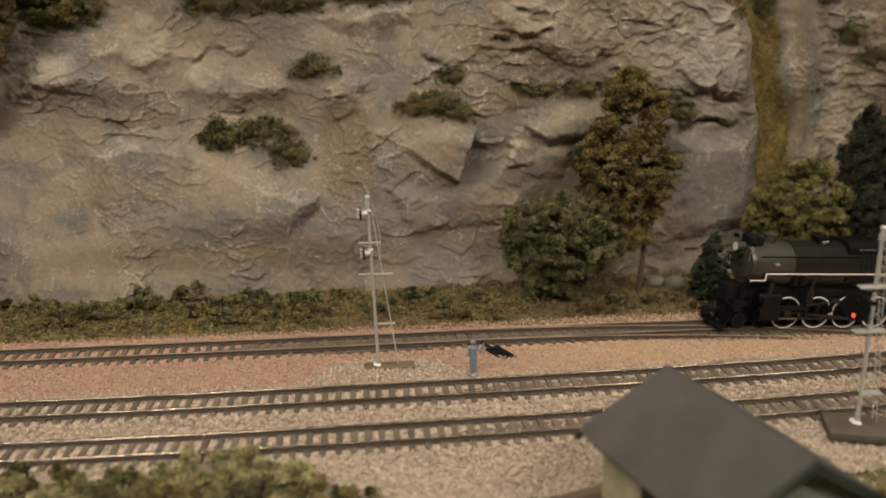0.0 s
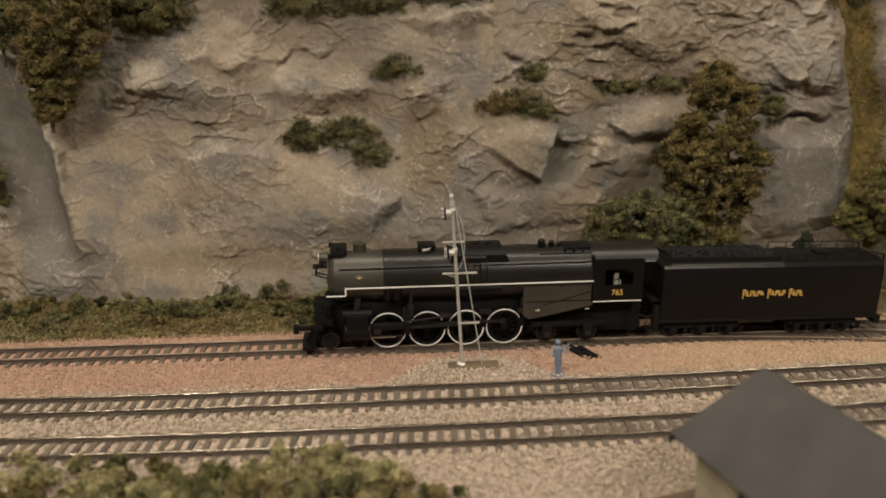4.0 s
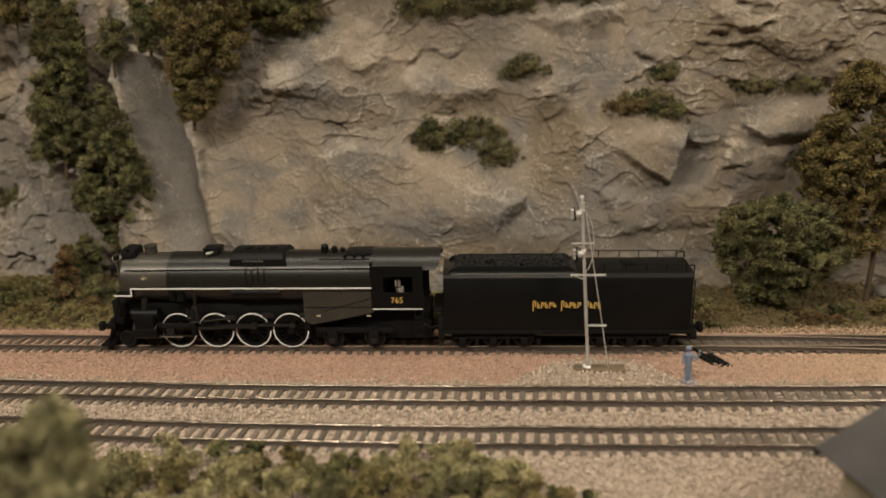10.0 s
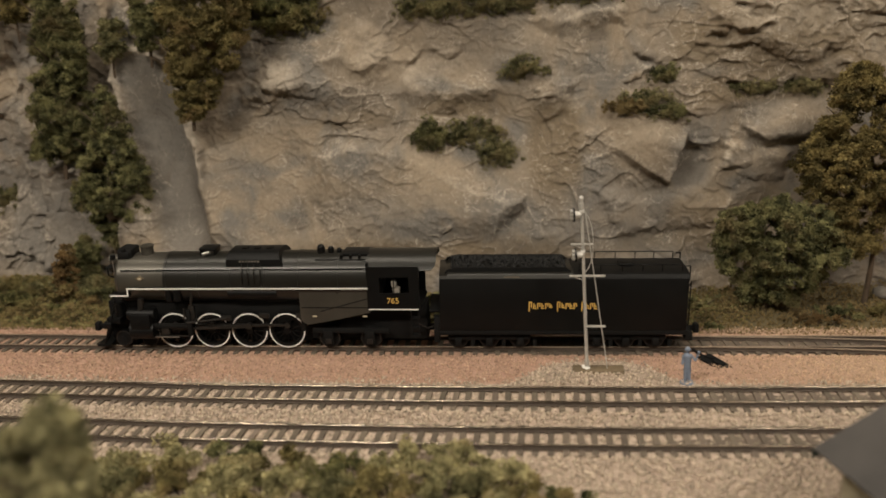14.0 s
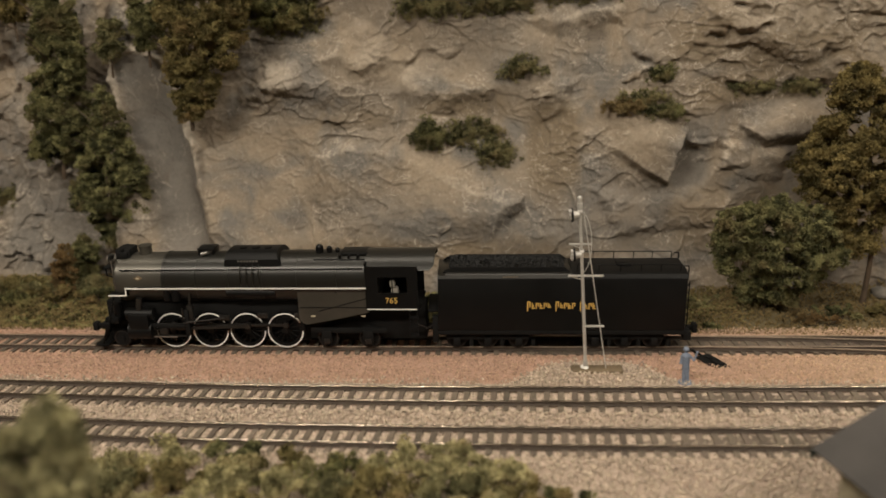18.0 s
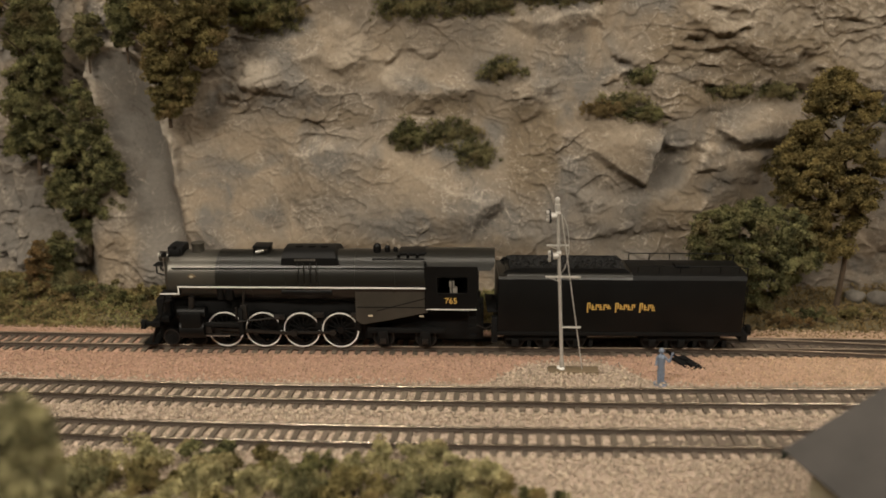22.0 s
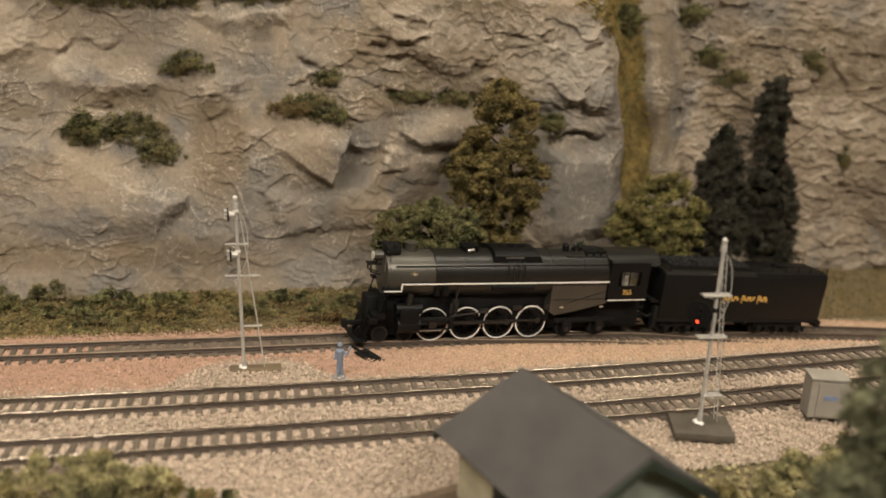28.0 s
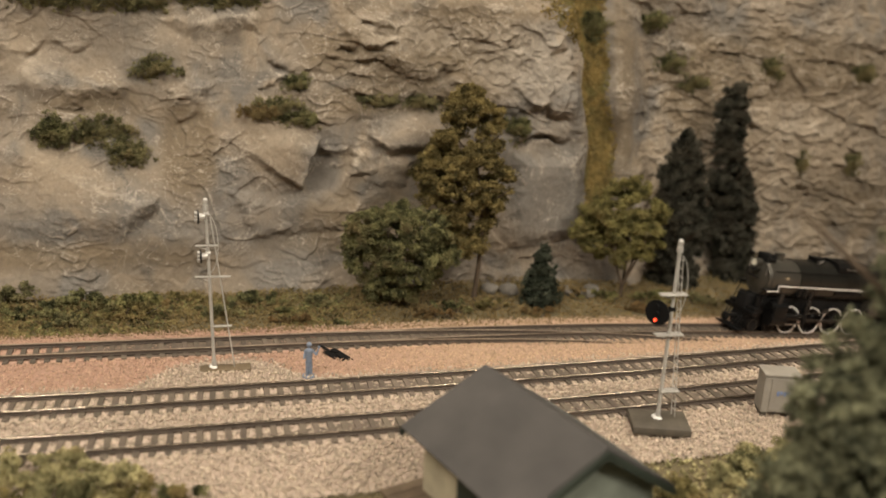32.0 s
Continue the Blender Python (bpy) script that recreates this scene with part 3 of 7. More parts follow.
    # crumpled plaster: thin lipped ledges that run a little way and die out, leaning both ways
    patchy = np.clip(0.22 + 4.2 * fbm(x * 24 + 70, z * 24, 2), 0, 1)
    patchy_two = np.clip(0.18 + 4.2 * fbm(x * 31 + 140, z * 31 + 33, 2), 0, 1)
    patchy_fine = np.clip(0.20 + 4.0 * fbm(x * 55 + 20, z * 55 + 5, 2), 0, 1)

    def lips(freq, lean, sway, salt):
        """Ledges with a broken lower edge: swelling downwards, then dropping back."""
        v = (z + lean * x) * freq + sway * fbm(x * freq * 0.55 + salt, z * freq * 0.75 + 2 * salt, 3, 0.55)
        f = 1 - (v - np.floor(v))
        return f * f * (1 - step_to(f, 0.90, 1.0))
    foil = np.clip(mass / 0.006, 0, 1)
    y = y - 0.0016 * lips(40, 0.25, 3.8, 3) * patchy * (0.15 + 0.85 * rough) * (1 + 0.8 * foil)
    y = y - 0.0011 * lips(72, -0.35, 3.6, 17) * patchy_two * rough * (1 + 0.5 * foil)
    y = y - 0.00095 * lips(140, 0.45, 3.2, 41) * np.maximum(patchy_fine, foil) * rough
    y = y - 0.0006 * lips(240, -0.20, 3.0, 63) * patchy * rough
    y = y - 0.0020 * facets(wx * 34, wz * 44, 1.8, 7) * rough * (0.3 + 0.7 * patchy_two)
    y = y - 0.0034 * (ridged(wx * 78 + 7, wz * 86, 3, 0.5) - 0.6) * (0.05 * rough + 0.75 * foil)
    y = y - 0.0006 * fbm(x * 330, z * 330, 2)
    # dark horizontal crevices with a brow over each
    for cx, cz, half, deep, lean in ((0.178, 0.166, 0.013, 0.007, -0.06), (0.170, 0.155, 0.018, 0.010, 0.02), (0.162, 0.1465, 0.013, 0.008, -0.02), (0.190, 0.1235, 0.030, 0.010, -0.06), (0.212, 0.139, 0.012, 0.006, 0.3),
                                    (0.240, 0.130, 0.018, 0.006, -0.1), (0.283, 0.100, 0.022, 0.009, 0.06), (0.289, 0.118, 0.012, 0.005, 0.0), (0.293, 0.155, 0.012, 0.005, 0.1), (-0.115, 0.131, 0.010, 0.006, -0.1), (-0.020, 0.147, 0.014, 0.005, 0.1),
                                    (-0.005, 0.113, 0.010, 0.005, 0.0), (0.005, 0.145, 0.011, 0.005, -0.15), (0.118, 0.139, 0.012, 0.006, -0.5), (0.062, 0.106, 0.008, 0.004, 0.4), (-0.130, 0.155, 0.008, 0.005, 0.3), (0.383, 0.146, 0.022, 0.009, -0.85)):
        near = (np.abs(x - cx) < 1.6 * half) & (np.abs(z - cz) < 0.03)
        if near.any():
            px, pz, qx, qz = x[near], z[near], wx[near], wz[near]
            h = (qz - cz - lean * (qx - cx) - 0.012 * fbm(px * 70 + cz * 900, pz * 40, 3)) / 0.0022
            run = np.exp(-np.abs((px - cx) / half) ** 4) * np.clip(0.75 + 2.5 * fbm(px * 110 + cz * 700, pz * 30, 2), 0, 1)
            y[near] += 0.6 * deep * run * np.exp(-h * h) - 0.30 * deep * run * np.exp(-((h - 2.2) / 1.6) ** 2)
    # flat grey recess beside the slab
    cut = block([(0.131, 0.099), (0.160, 0.0985), (0.165, 0.090), (0.152, 0.0635), (0.129, 0.0630)], 1.0, (0.012, 0.008, 0.006, 0.0035, 0.0030), 0, 0, 0.6) * (slab < 0.006)
    y = y * (1 - cut) + cut * (0.4445 + 0.25 * z + 0.0018 * fbm(x * 50, z * 50, 2))
    y = y - block([(0.143, 0.0985), (0.158, 0.0980), (0.160, 0.0830), (0.147, 0.0790)], 0.0045, 0.0040, -0.3, 0.6, 1.0)
    # smooth grey gully with raised lips and a round head
    sway = 0.006 * fbm(z * 40 + 3, 0.5 + 0 * z, 3)
    g = (x + 0.1990 + 0.27 * (z - 0.10) + sway) / 0.0188
    head = 1 - step_to(z + 0.010 * g * g, 0.153, 0.161)
    inside = np.exp(-np.abs(g) ** 4) * step_to(z, 0.015, 0.05) * head
    y = y * (1 - inside * 0.94) + inside * 0.94 * (0.462 + 0.22 * z - 0.012 * step_to(z, 0.115, 0.158) + 0.002 * fbm(x * 40, z * 20, 2))
    ragged = 0.55 + 1.5 * np.clip(fbm(x * 130, z * 70, 3) + 0.1, 0, 1)
    y = y - 0.0075 * np.exp(-((g - 1.22 - 0.5 * fbm(x * 60, z * 90, 3)) / 0.16) ** 2) * step_to(z, 0.065, 0.09) * (1 - step_to(z, 0.158, 0.166)) * ragged
    y = y - 0.0060 * np.exp(-((g + 1.28 - 0.5 * fbm(x * 60 + 9, z * 90, 3)) / 0.20) ** 2) * step_to(z, 0.11, 0.13) * (1 - step_to(z, 0.158, 0.166)) * ragged
    y = y - 0.0030 * np.exp(-((z + 0.010 * g * g - 0.1615) / 0.0028) ** 2) * (np.abs(g) < 1.4) * ragged
    # earthy chute and the bedded rock beyond it
    c = (x - 0.330 - 0.05 * (0.1 - z) + 0.008 * fbm(x * 30, z * 30 + 4, 3)) / (0.0105 + 0.006 * step_to(z, 0.15, 0.19))
    chute = np.exp(-np.abs(c) ** 3) * step_to(z, 0.03, 0.06)
    y = y * (1 - chute) + chute * (0.452 + 0.27 * z + 0.004 * fbm(x * 60, z * 60, 2))
    east = step_to(x + 0.02 * fbm(x * 20, z * 20, 2), 0.352, 0.372)
    bed = z + 0.10 * x + 0.010 * fbm(x * 13, z * 9, 2)
    blocky = facets((wx * 0.4 + x * 0.6) * 46 + 3, (wz * 0.4 + z * 0.6 + 0.06 * x) * 96, 0.5, 77)
    jointed = 0.452 + 0.24 * z - 0.026 * fbm(x * 9, z * 9, 3) - 0.0042 * blocky - 0.0019 * facets(wx * 120, wz * 190, 1.0, 13) - 0.0011 * facets(wx * 260, wz * 380, 1.2, 61)
    v = bed * 44 + 0.9 * fbm(x * 18, z * 12, 2)
    saw = 1 - (v - np.floor(v))
    jointed = jointed - 0.0016 * saw * (1 - step_to(saw, 0.90, 1.0)) * np.clip(0.5 + 3 * fbm(x * 22 + 9, z * 25, 2), 0, 1) - 0.0006 * lips(120, 0.1, 2.2, 29) 
    y = y * (1 - east) + east * jointed
    back = step_to(-x, 0.222, 0.252)
    west = step_to(-x, 0.235, 0.262)
    y = y - west * (0.006 * facets(wx * 40, wz * 34, 1.6, 31) + 0.003 * facets(wx * 95, wz * 80, 1.4, 51))
    stand = block([(-0.306, 0.086), (-0.243, 0.0895), (-0.232, 0.060), (-0.246, 0.012), (-0.300, 0.012)], 0.015, 0.005, 0.2, 0.4)
    return y + 0.026 * back - stand


ZS = np.concatenate([np.linspace(-0.015, 0.215, 340), np.linspace(0.22, 0.42, 40)])
XS = np.concatenate([np.linspace(-1.3, -0.36, 90)[:-1], np.linspace(-0.36, 0.60, 1420), np.linspace(0.60, 1.6, 90)[1:]])
gx, gz = np.meshgrid(XS, ZS, indexing="ij")
nz = len(ZS)
i = (np.arange(len(XS) - 1)[:, None] * nz + np.arange(nz - 1)[None]).ravel()
FACE = rock_y(gx, gz)
cliff = new("rock_face", mesh_of("rock_face", laid(np.stack([gx, FACE, gz], -1).reshape(-1, 3)), np.stack([i, i + nz, i + nz + 1, i + 1], 1), True))
cliff.data.materials.append(ROCK)


def spot(cx, cz, rx, rz):
    return np.exp(-np.abs((gx - cx) / rx) ** 3 - np.abs((gz - cz) / rz) ** 3)


def softened(field, reach):
    """The field averaged over a square of 2 * reach + 1 places, edges held."""
    for axis in (0, 1):
        wide = np.concatenate([np.take(field, [0] * (reach + 1), axis), field, np.take(field, [-1] * reach, axis)], axis)
        run = np.cumsum(wide, axis)
        n = field.shape[axis]
        field = (np.take(run, np.arange(2 * reach + 1, 2 * reach + 1 + n), axis) - np.take(run, np.arange(n), axis)) / (2 * reach + 1)
    return field


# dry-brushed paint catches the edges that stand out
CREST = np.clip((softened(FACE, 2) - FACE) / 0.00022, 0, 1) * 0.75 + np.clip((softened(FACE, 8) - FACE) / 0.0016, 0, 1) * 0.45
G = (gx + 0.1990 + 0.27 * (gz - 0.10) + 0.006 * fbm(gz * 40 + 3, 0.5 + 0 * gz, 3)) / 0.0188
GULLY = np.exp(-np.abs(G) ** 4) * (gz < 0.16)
LIP = np.exp(-((G - 1.18) / 0.20) ** 2) * step_to(gz, 0.06, 0.09) * (gz < 0.165) + 0.8 * np.exp(-((G + 1.25) / 0.22) ** 2) * step_to(gz, 0.10, 0.13) * (gz < 0.165) + np.exp(-((gz + 0.010 * G * G - 0.1615) / 0.003) ** 2) * (np.abs(G) < 1.4)
WASHES = {  # brushed-on plaster washes, each with a shape of its own
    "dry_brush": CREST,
    "pale_wash": 0.9 * LIP + 0.5 * spot(-0.112, 0.142, 0.016, 0.012) + 0.45 * spot(-0.050, 0.152, 0.014, 0.012) + 0.4 * spot(-0.020, 0.138, 0.020, 0.010) + 0.5 * spot(0.275, 0.152, 0.045, 0.028) + 0.4 * spot(0.19, 0.165, 0.04, 0.015) + 0.4 * spot(0.075, 0.165, 0.012, 0.012) + 0.4 * spot(0.072, 0.122, 0.016, 0.010) + 0.4 * spot(-0.30, 0.13, 0.03, 0.03) + 0.35 * spot(0.475, 0.11, 0.05, 0.012) + 0.3 * spot(-0.06, 0.103, 0.03, 0.005) + 0.35 * spot(0.29, 0.112, 0.022, 0.010),
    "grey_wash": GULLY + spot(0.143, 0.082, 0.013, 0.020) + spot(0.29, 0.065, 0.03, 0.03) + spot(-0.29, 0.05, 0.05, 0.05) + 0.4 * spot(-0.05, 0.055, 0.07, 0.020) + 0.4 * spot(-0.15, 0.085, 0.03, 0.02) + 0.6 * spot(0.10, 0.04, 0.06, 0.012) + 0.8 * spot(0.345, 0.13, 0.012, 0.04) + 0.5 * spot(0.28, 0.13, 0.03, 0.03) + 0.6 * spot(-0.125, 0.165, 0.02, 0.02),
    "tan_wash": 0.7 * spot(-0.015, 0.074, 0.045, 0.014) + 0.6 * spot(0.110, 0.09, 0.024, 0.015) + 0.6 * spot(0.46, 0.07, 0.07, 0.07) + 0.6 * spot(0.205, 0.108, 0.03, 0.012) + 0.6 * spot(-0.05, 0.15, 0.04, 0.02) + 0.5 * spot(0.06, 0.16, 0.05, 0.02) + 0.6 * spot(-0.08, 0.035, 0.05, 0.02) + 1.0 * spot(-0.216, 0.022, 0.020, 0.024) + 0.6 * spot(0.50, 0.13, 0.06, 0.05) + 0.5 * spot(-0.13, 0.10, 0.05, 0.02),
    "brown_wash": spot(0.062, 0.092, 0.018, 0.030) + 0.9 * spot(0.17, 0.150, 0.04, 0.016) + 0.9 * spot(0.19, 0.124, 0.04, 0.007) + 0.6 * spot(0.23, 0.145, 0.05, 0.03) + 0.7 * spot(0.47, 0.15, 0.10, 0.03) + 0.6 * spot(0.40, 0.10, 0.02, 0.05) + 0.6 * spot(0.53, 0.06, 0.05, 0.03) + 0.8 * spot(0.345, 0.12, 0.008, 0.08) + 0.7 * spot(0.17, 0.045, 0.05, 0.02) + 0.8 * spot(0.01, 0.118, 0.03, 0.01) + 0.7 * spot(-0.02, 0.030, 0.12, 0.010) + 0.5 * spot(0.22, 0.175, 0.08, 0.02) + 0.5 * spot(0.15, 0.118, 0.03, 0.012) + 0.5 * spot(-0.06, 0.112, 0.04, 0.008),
}
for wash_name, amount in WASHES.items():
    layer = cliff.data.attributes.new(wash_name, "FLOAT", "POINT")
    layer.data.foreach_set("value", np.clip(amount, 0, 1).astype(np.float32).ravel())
tagged(cliff, "grey-brown plaster rock cliff with ledges and dry-brushed pale edges", "cliff", kind="structure")

# ---- the room ----
def slab_of(name, dims, mat, label):
    b = bmesh.new()
    box(b, *dims)
    return single(name, b, mat, label, name.split("_")[0], kind="structure")


slab_of("floor", (-3.6, 3.9, -3.1, 3.4, -1.15, -1.05), CARPET, "dark grey carpeted floor of the train room")
slab_of("ceiling", (-3.6, 3.9, -3.1, 3.4, 1.30, 1.40), CEIL, "off-white painted ceiling of the train room")
slab_of("wall_north", (-3.6, 3.9, 3.3, 3.4, -1.05, 1.30), WALL, "cream painted room wall")
slab_of("wall_south", (-3.6, 3.9, -3.1, -3.0, -1.05, 1.30), WALL, "cream painted room wall")
slab_of("wall_west", (-3.6, -3.5, -3.0, 3.3, -1.05, 1.30), WALL, "cream painted room wall")
slab_of("wall_east", (3.8, 3.9, -3.0, 3.3, -1.05, 1.30), WALL, "cream painted room wall")
for lx, ly, lz, sx, sy, watts in LAMPS:
    b = bmesh.new()
    box(b, -sx / 2 - 0.02, sx / 2 + 0.02, -sy / 2 - 0.02, sy / 2 + 0.02, 0.012, 0.05, 0.004)
    fixture = thing("ceiling_light", "lit rectangular ceiling light with a diffuser", "ceiling light", (lx, ly, lz), "ceiling lights")
    part("housing", b, CEIL, fixture)
    b = bmesh.new()
    box(b, -sx / 2, sx / 2, -sy / 2, sy / 2, 0.004, 0.010)
    part("diffuser", b, TUBE, fixture, "glowing diffuser")

# ---- tracks ----
GAUGE, RAIL_TOP, TIE_TOP = 0.0148, 0.0036, 0.0014


def branch_y(x):
    t = np.clip(np.asarray(x, float) - 0.12, 0, None)
    return rear_y(x) - 0.36 * t * t


def level(x):
    return 0.0 * np.asarray(x, float)


def rail_mesh(name, line, x0, x1, off, tier, height=level):
    """A rolled rail swept along a line: tier picks the bright head or the painted web and foot."""
    xs = np.arange(x0, x1 + 1e-6, 0.01)
    y = line(xs)
    dy = np.gradient(y, xs)
    nxv, nyv = -dy / np.sqrt(1 + dy * dy), 1 / np.sqrt(1 + dy * dy)
    if tier == "head":
        prof = [(-0.0005, 0.0031), (-0.00056, 0.0032), (-0.00050, 0.00338), (-0.00025, 0.0036), (0.00025, 0.0036), (0.00050, 0.00338), (0.00056, 0.0032), (0.0005, 0.0031)]
    else:
        prof = [(-0.001, 0.0013), (-0.001, 0.0016), (-0.0003, 0.0019), (-0.0003, 0.0029), (-0.00045, 0.0030), (-0.00045, 0.00315), (0.00045, 0.00315), (0.00045, 0.0030), (0.0003, 0.0029), (0.0003, 0.0019), (0.001, 0.0016), (0.001, 0.0013)]
    k = len(prof)
    v = np.concatenate([np.stack([xs + nxv * (off + a), y + nyv * (off + a), b + height(xs)], 1)[:, None] for a, b in prof], 1).reshape(-1, 3)
    f = []
    for i in range(len(xs) - 1):
        for j in range(k):
            f.append((i * k + j, i * k + (j + 1) % k, (i + 1) * k + (j + 1) % k, (i + 1) * k + j))
    return mesh_of(name, v, f, tier == "head")


def tie_mesh(length):
    b = bmesh.new()
    box(b, -0.00138, 0.00138, -length / 2, length / 2, -0.0004, TIE_TOP, 0.00018)
    me = bpy.data.meshes.new("sleeper")
    b.to_mesh(me)
    b.free()
    me.materials.append(TIE)
    return me


TIE_MESH = tie_mesh(0.0250)


def track(label, line, x0, x1, height=level, head=RAIL):
    t = thing("railway_track", label, "track", group="railway tracks")
    for off in (-GAUGE / 2, GAUGE / 2):
        r = part("rail", rail_mesh("rail", line, x0, x1, off, "web", height), RAIL_WEB, t)
        part("rail_head", rail_mesh("rail_head", line, x0, x1, off, "head", height), head, r, "worn shiny rail head" if head is RAIL else "")
    return t


TRACKS = [
    (track("rear model track with dark sleepers in pink ballast", rear_y, -1.2, 1.0, rear_z, RAIL_DULL), rear_y, rear_z, -0.36, 0.66),
    (track("middle model track with dark sleepers in pale ballast", middle_line, -1.2, 1.3), middle_line, level, -0.36, 0.62),
    (track("front model track with dark sleepers in pale ballast", front_line, -1.2, 1.3), front_line, level, -0.30, 0.55),
    (track("branch track diverging in front of the rear track", branch_y, 0.15, 0.62, rear_z, RAIL_DULL), branch_y, rear_z, 0.27, 0.56),
]


def lay_sleepers():
    rng = np.random.default_rng(11)
    for t, line, height, a, z in TRACKS:
        for x in np.arange(a, z, 0.0064):
            s = new("sleeper", TIE_MESH)
            s.parent = t
            slope, dip = float((line(x + 0.001) - line(x)) / 0.001), float((height(x + 0.001) - height(x)) / 0.001)
            s.matrix_basis = pose(x + rng.uniform(-0.0004, 0.0004), float(line(x)), float(height(x)) + rng.uniform(-0.0002, 0.0001), 0, -math.degrees(math.atan(dip)), math.degrees(math.atan(slope)) + rng.uniform(-1.5, 1.5))


# ---- ballast ----
def near_track(x, y):
    d = np.full_like(x, 9.0)
    for line in (rear_line, middle_line, front_line):
        d = np.minimum(d, np.abs(y - line(x)))
    return d


def spread(n, x0, x1, y0, y1, keep, size, rng, lift=0.0):
    x, y = rng.uniform(x0, x1, n), rng.uniform(y0, y1, n)
    ok = keep(x, y)
    x, y = x[ok], y[ok]
    s = rng.uniform(*size, len(x))
    d = near_track(x, y)
    z = ground_z(x, y) + s * 0.35 + lift + 0.0002 * (d < GAUGE / 2) + 0.0011 * np.clip((d - 0.0105) / 0.005, 0, 1)
    rails = np.abs(d - GAUGE / 2) < 0.0012
    rear = np.abs(y - rear_line(x)) < 0.0120
    worn = rng.random(len(x)) < 0.85 * np.where(rear, step_to(x, -0.06, 0.10), 0.62 * step_to(x, 0.05, 0.16) * (d < 0.0085))
    keep_it = ~(rails | worn)
    return laid(np.stack([x, y, z], 1), fall(x, y))[keep_it], s[keep_it]


def pink_edge(x):
    mound = 0.028 * np.exp(-((x - 0.085) / 0.034) ** 4)
    return middle_line(x) + 0.0165 + mound + 0.003 * fbm(x * 40, x * 3 + 8, 3)


rng = np.random.default_rng(21)
p, s = spread(96000, -0.36, 0.62, 0.205, 0.358, lambda x, y: (y < pink_edge(x) + rng.normal(0, 0.0025, len(x))) & (y > front_line(x) - 0.055), (0.00038, 0.00088), rng)
o = new("pale_ballast", grains("pale_ballast", p, s, rng))
o.data.materials.append(BALLAST)
tagged(o, "loose cream and grey ballast stones between the tracks", "ballast", kind="stuff")
p, s = spread(60000, -0.36, 0.62, 0.315, 0.40, lambda x, y: (y > pink_edge(x) + rng.normal(0, 0.0025, len(x))) & (y < rear_line(x) + 0.0225 + rng.normal(0, 0.0012, len(x))), (0.00030, 0.00062), rng)
o = new("pink_ballast", grains("pink_ballast", p, s, rng))
o.data.materials.append(BALLAST_PINK)
tagged(o, "fine pinkish brown ballast beside the rear track", "ballast", kind="stuff")
# closed beds under the loose stones
for name, mat, lo, hi, label in (("pale_ballast_bed", BALLAST, lambda x: front_line(x) - 0.052, pink_edge, "packed pale ballast bed"), ("pink_ballast_bed", BALLAST_PINK, pink_edge, lambda x: rear_line(x) + 0.0225, "packed pink ballast bed")):
    xs = np.linspace(-1.2, 1.4, 420)
    t = np.linspace(0, 1, 24)
    xx = np.repeat(xs, 24)
    yy = (lo(xs)[:, None] * (1 - t) + hi(xs)[:, None] * t).ravel()
    i = (np.arange(len(xs) - 1)[:, None] * 24 + np.arange(23)[None]).ravel()
    o = new(name, mesh_of(name, laid(np.stack([xx, yy, ground_z(xx, yy) + 0.0002], 1), fall(xx, yy)), np.stack([i, i + 24, i + 25, i + 1], 1), True))
    o.data.materials.append(mat)
    tagged(o, label, "ballast", kind="structure")
# brown dirt packed between the rails where the ballast is worn away
for line, height, a, z, half in ((rear_y, rear_z, -0.02, 0.66, 0.0125), (middle_line, level, 0.10, 0.64, 0.0070), (front_line, level, 0.10, 0.58, 0.0070)):
    xs = np.linspace(a, z, 240)
    ends = half * (0.80 + 0.9 * (fbm(xs * 60, xs * 5 + half * 900, 3) + 0.2))
    ends = np.minimum(ends, half) * step_to(xs, a, a + 0.05)
    rows = []
    for f in (-1, -0.6, 0, 0.6, 1):
        rows.append(np.stack([xs, line(xs) + ends * f, height(xs) + 0.00062 - 0.0006 * (abs(f) == 1)], 1))
    v = np.stack(rows, 1).reshape(-1, 3)
    i = (np.arange(239)[:, None] * 5 + np.arange(4)[None]).ravel()
    o = new("track_dirt", mesh_of("track_dirt", v, np.stack([i, i + 5, i + 6, i + 1], 1), True))
    o.data.materials.append(TRACK_DIRT)
    tagged(o, "brown dirt packed between the sleepers", "ballast", kind="structure")

# ---- the steam engine: x along the track, nose to -x, in the place where it stops ----
WHEEL_R, WHEEL_Z = 0.0103, RAIL_TOP + 0.0102
DRIVERS = (-0.1480, -0.1264, -0.1048, -0.0832)

SHARED = {}


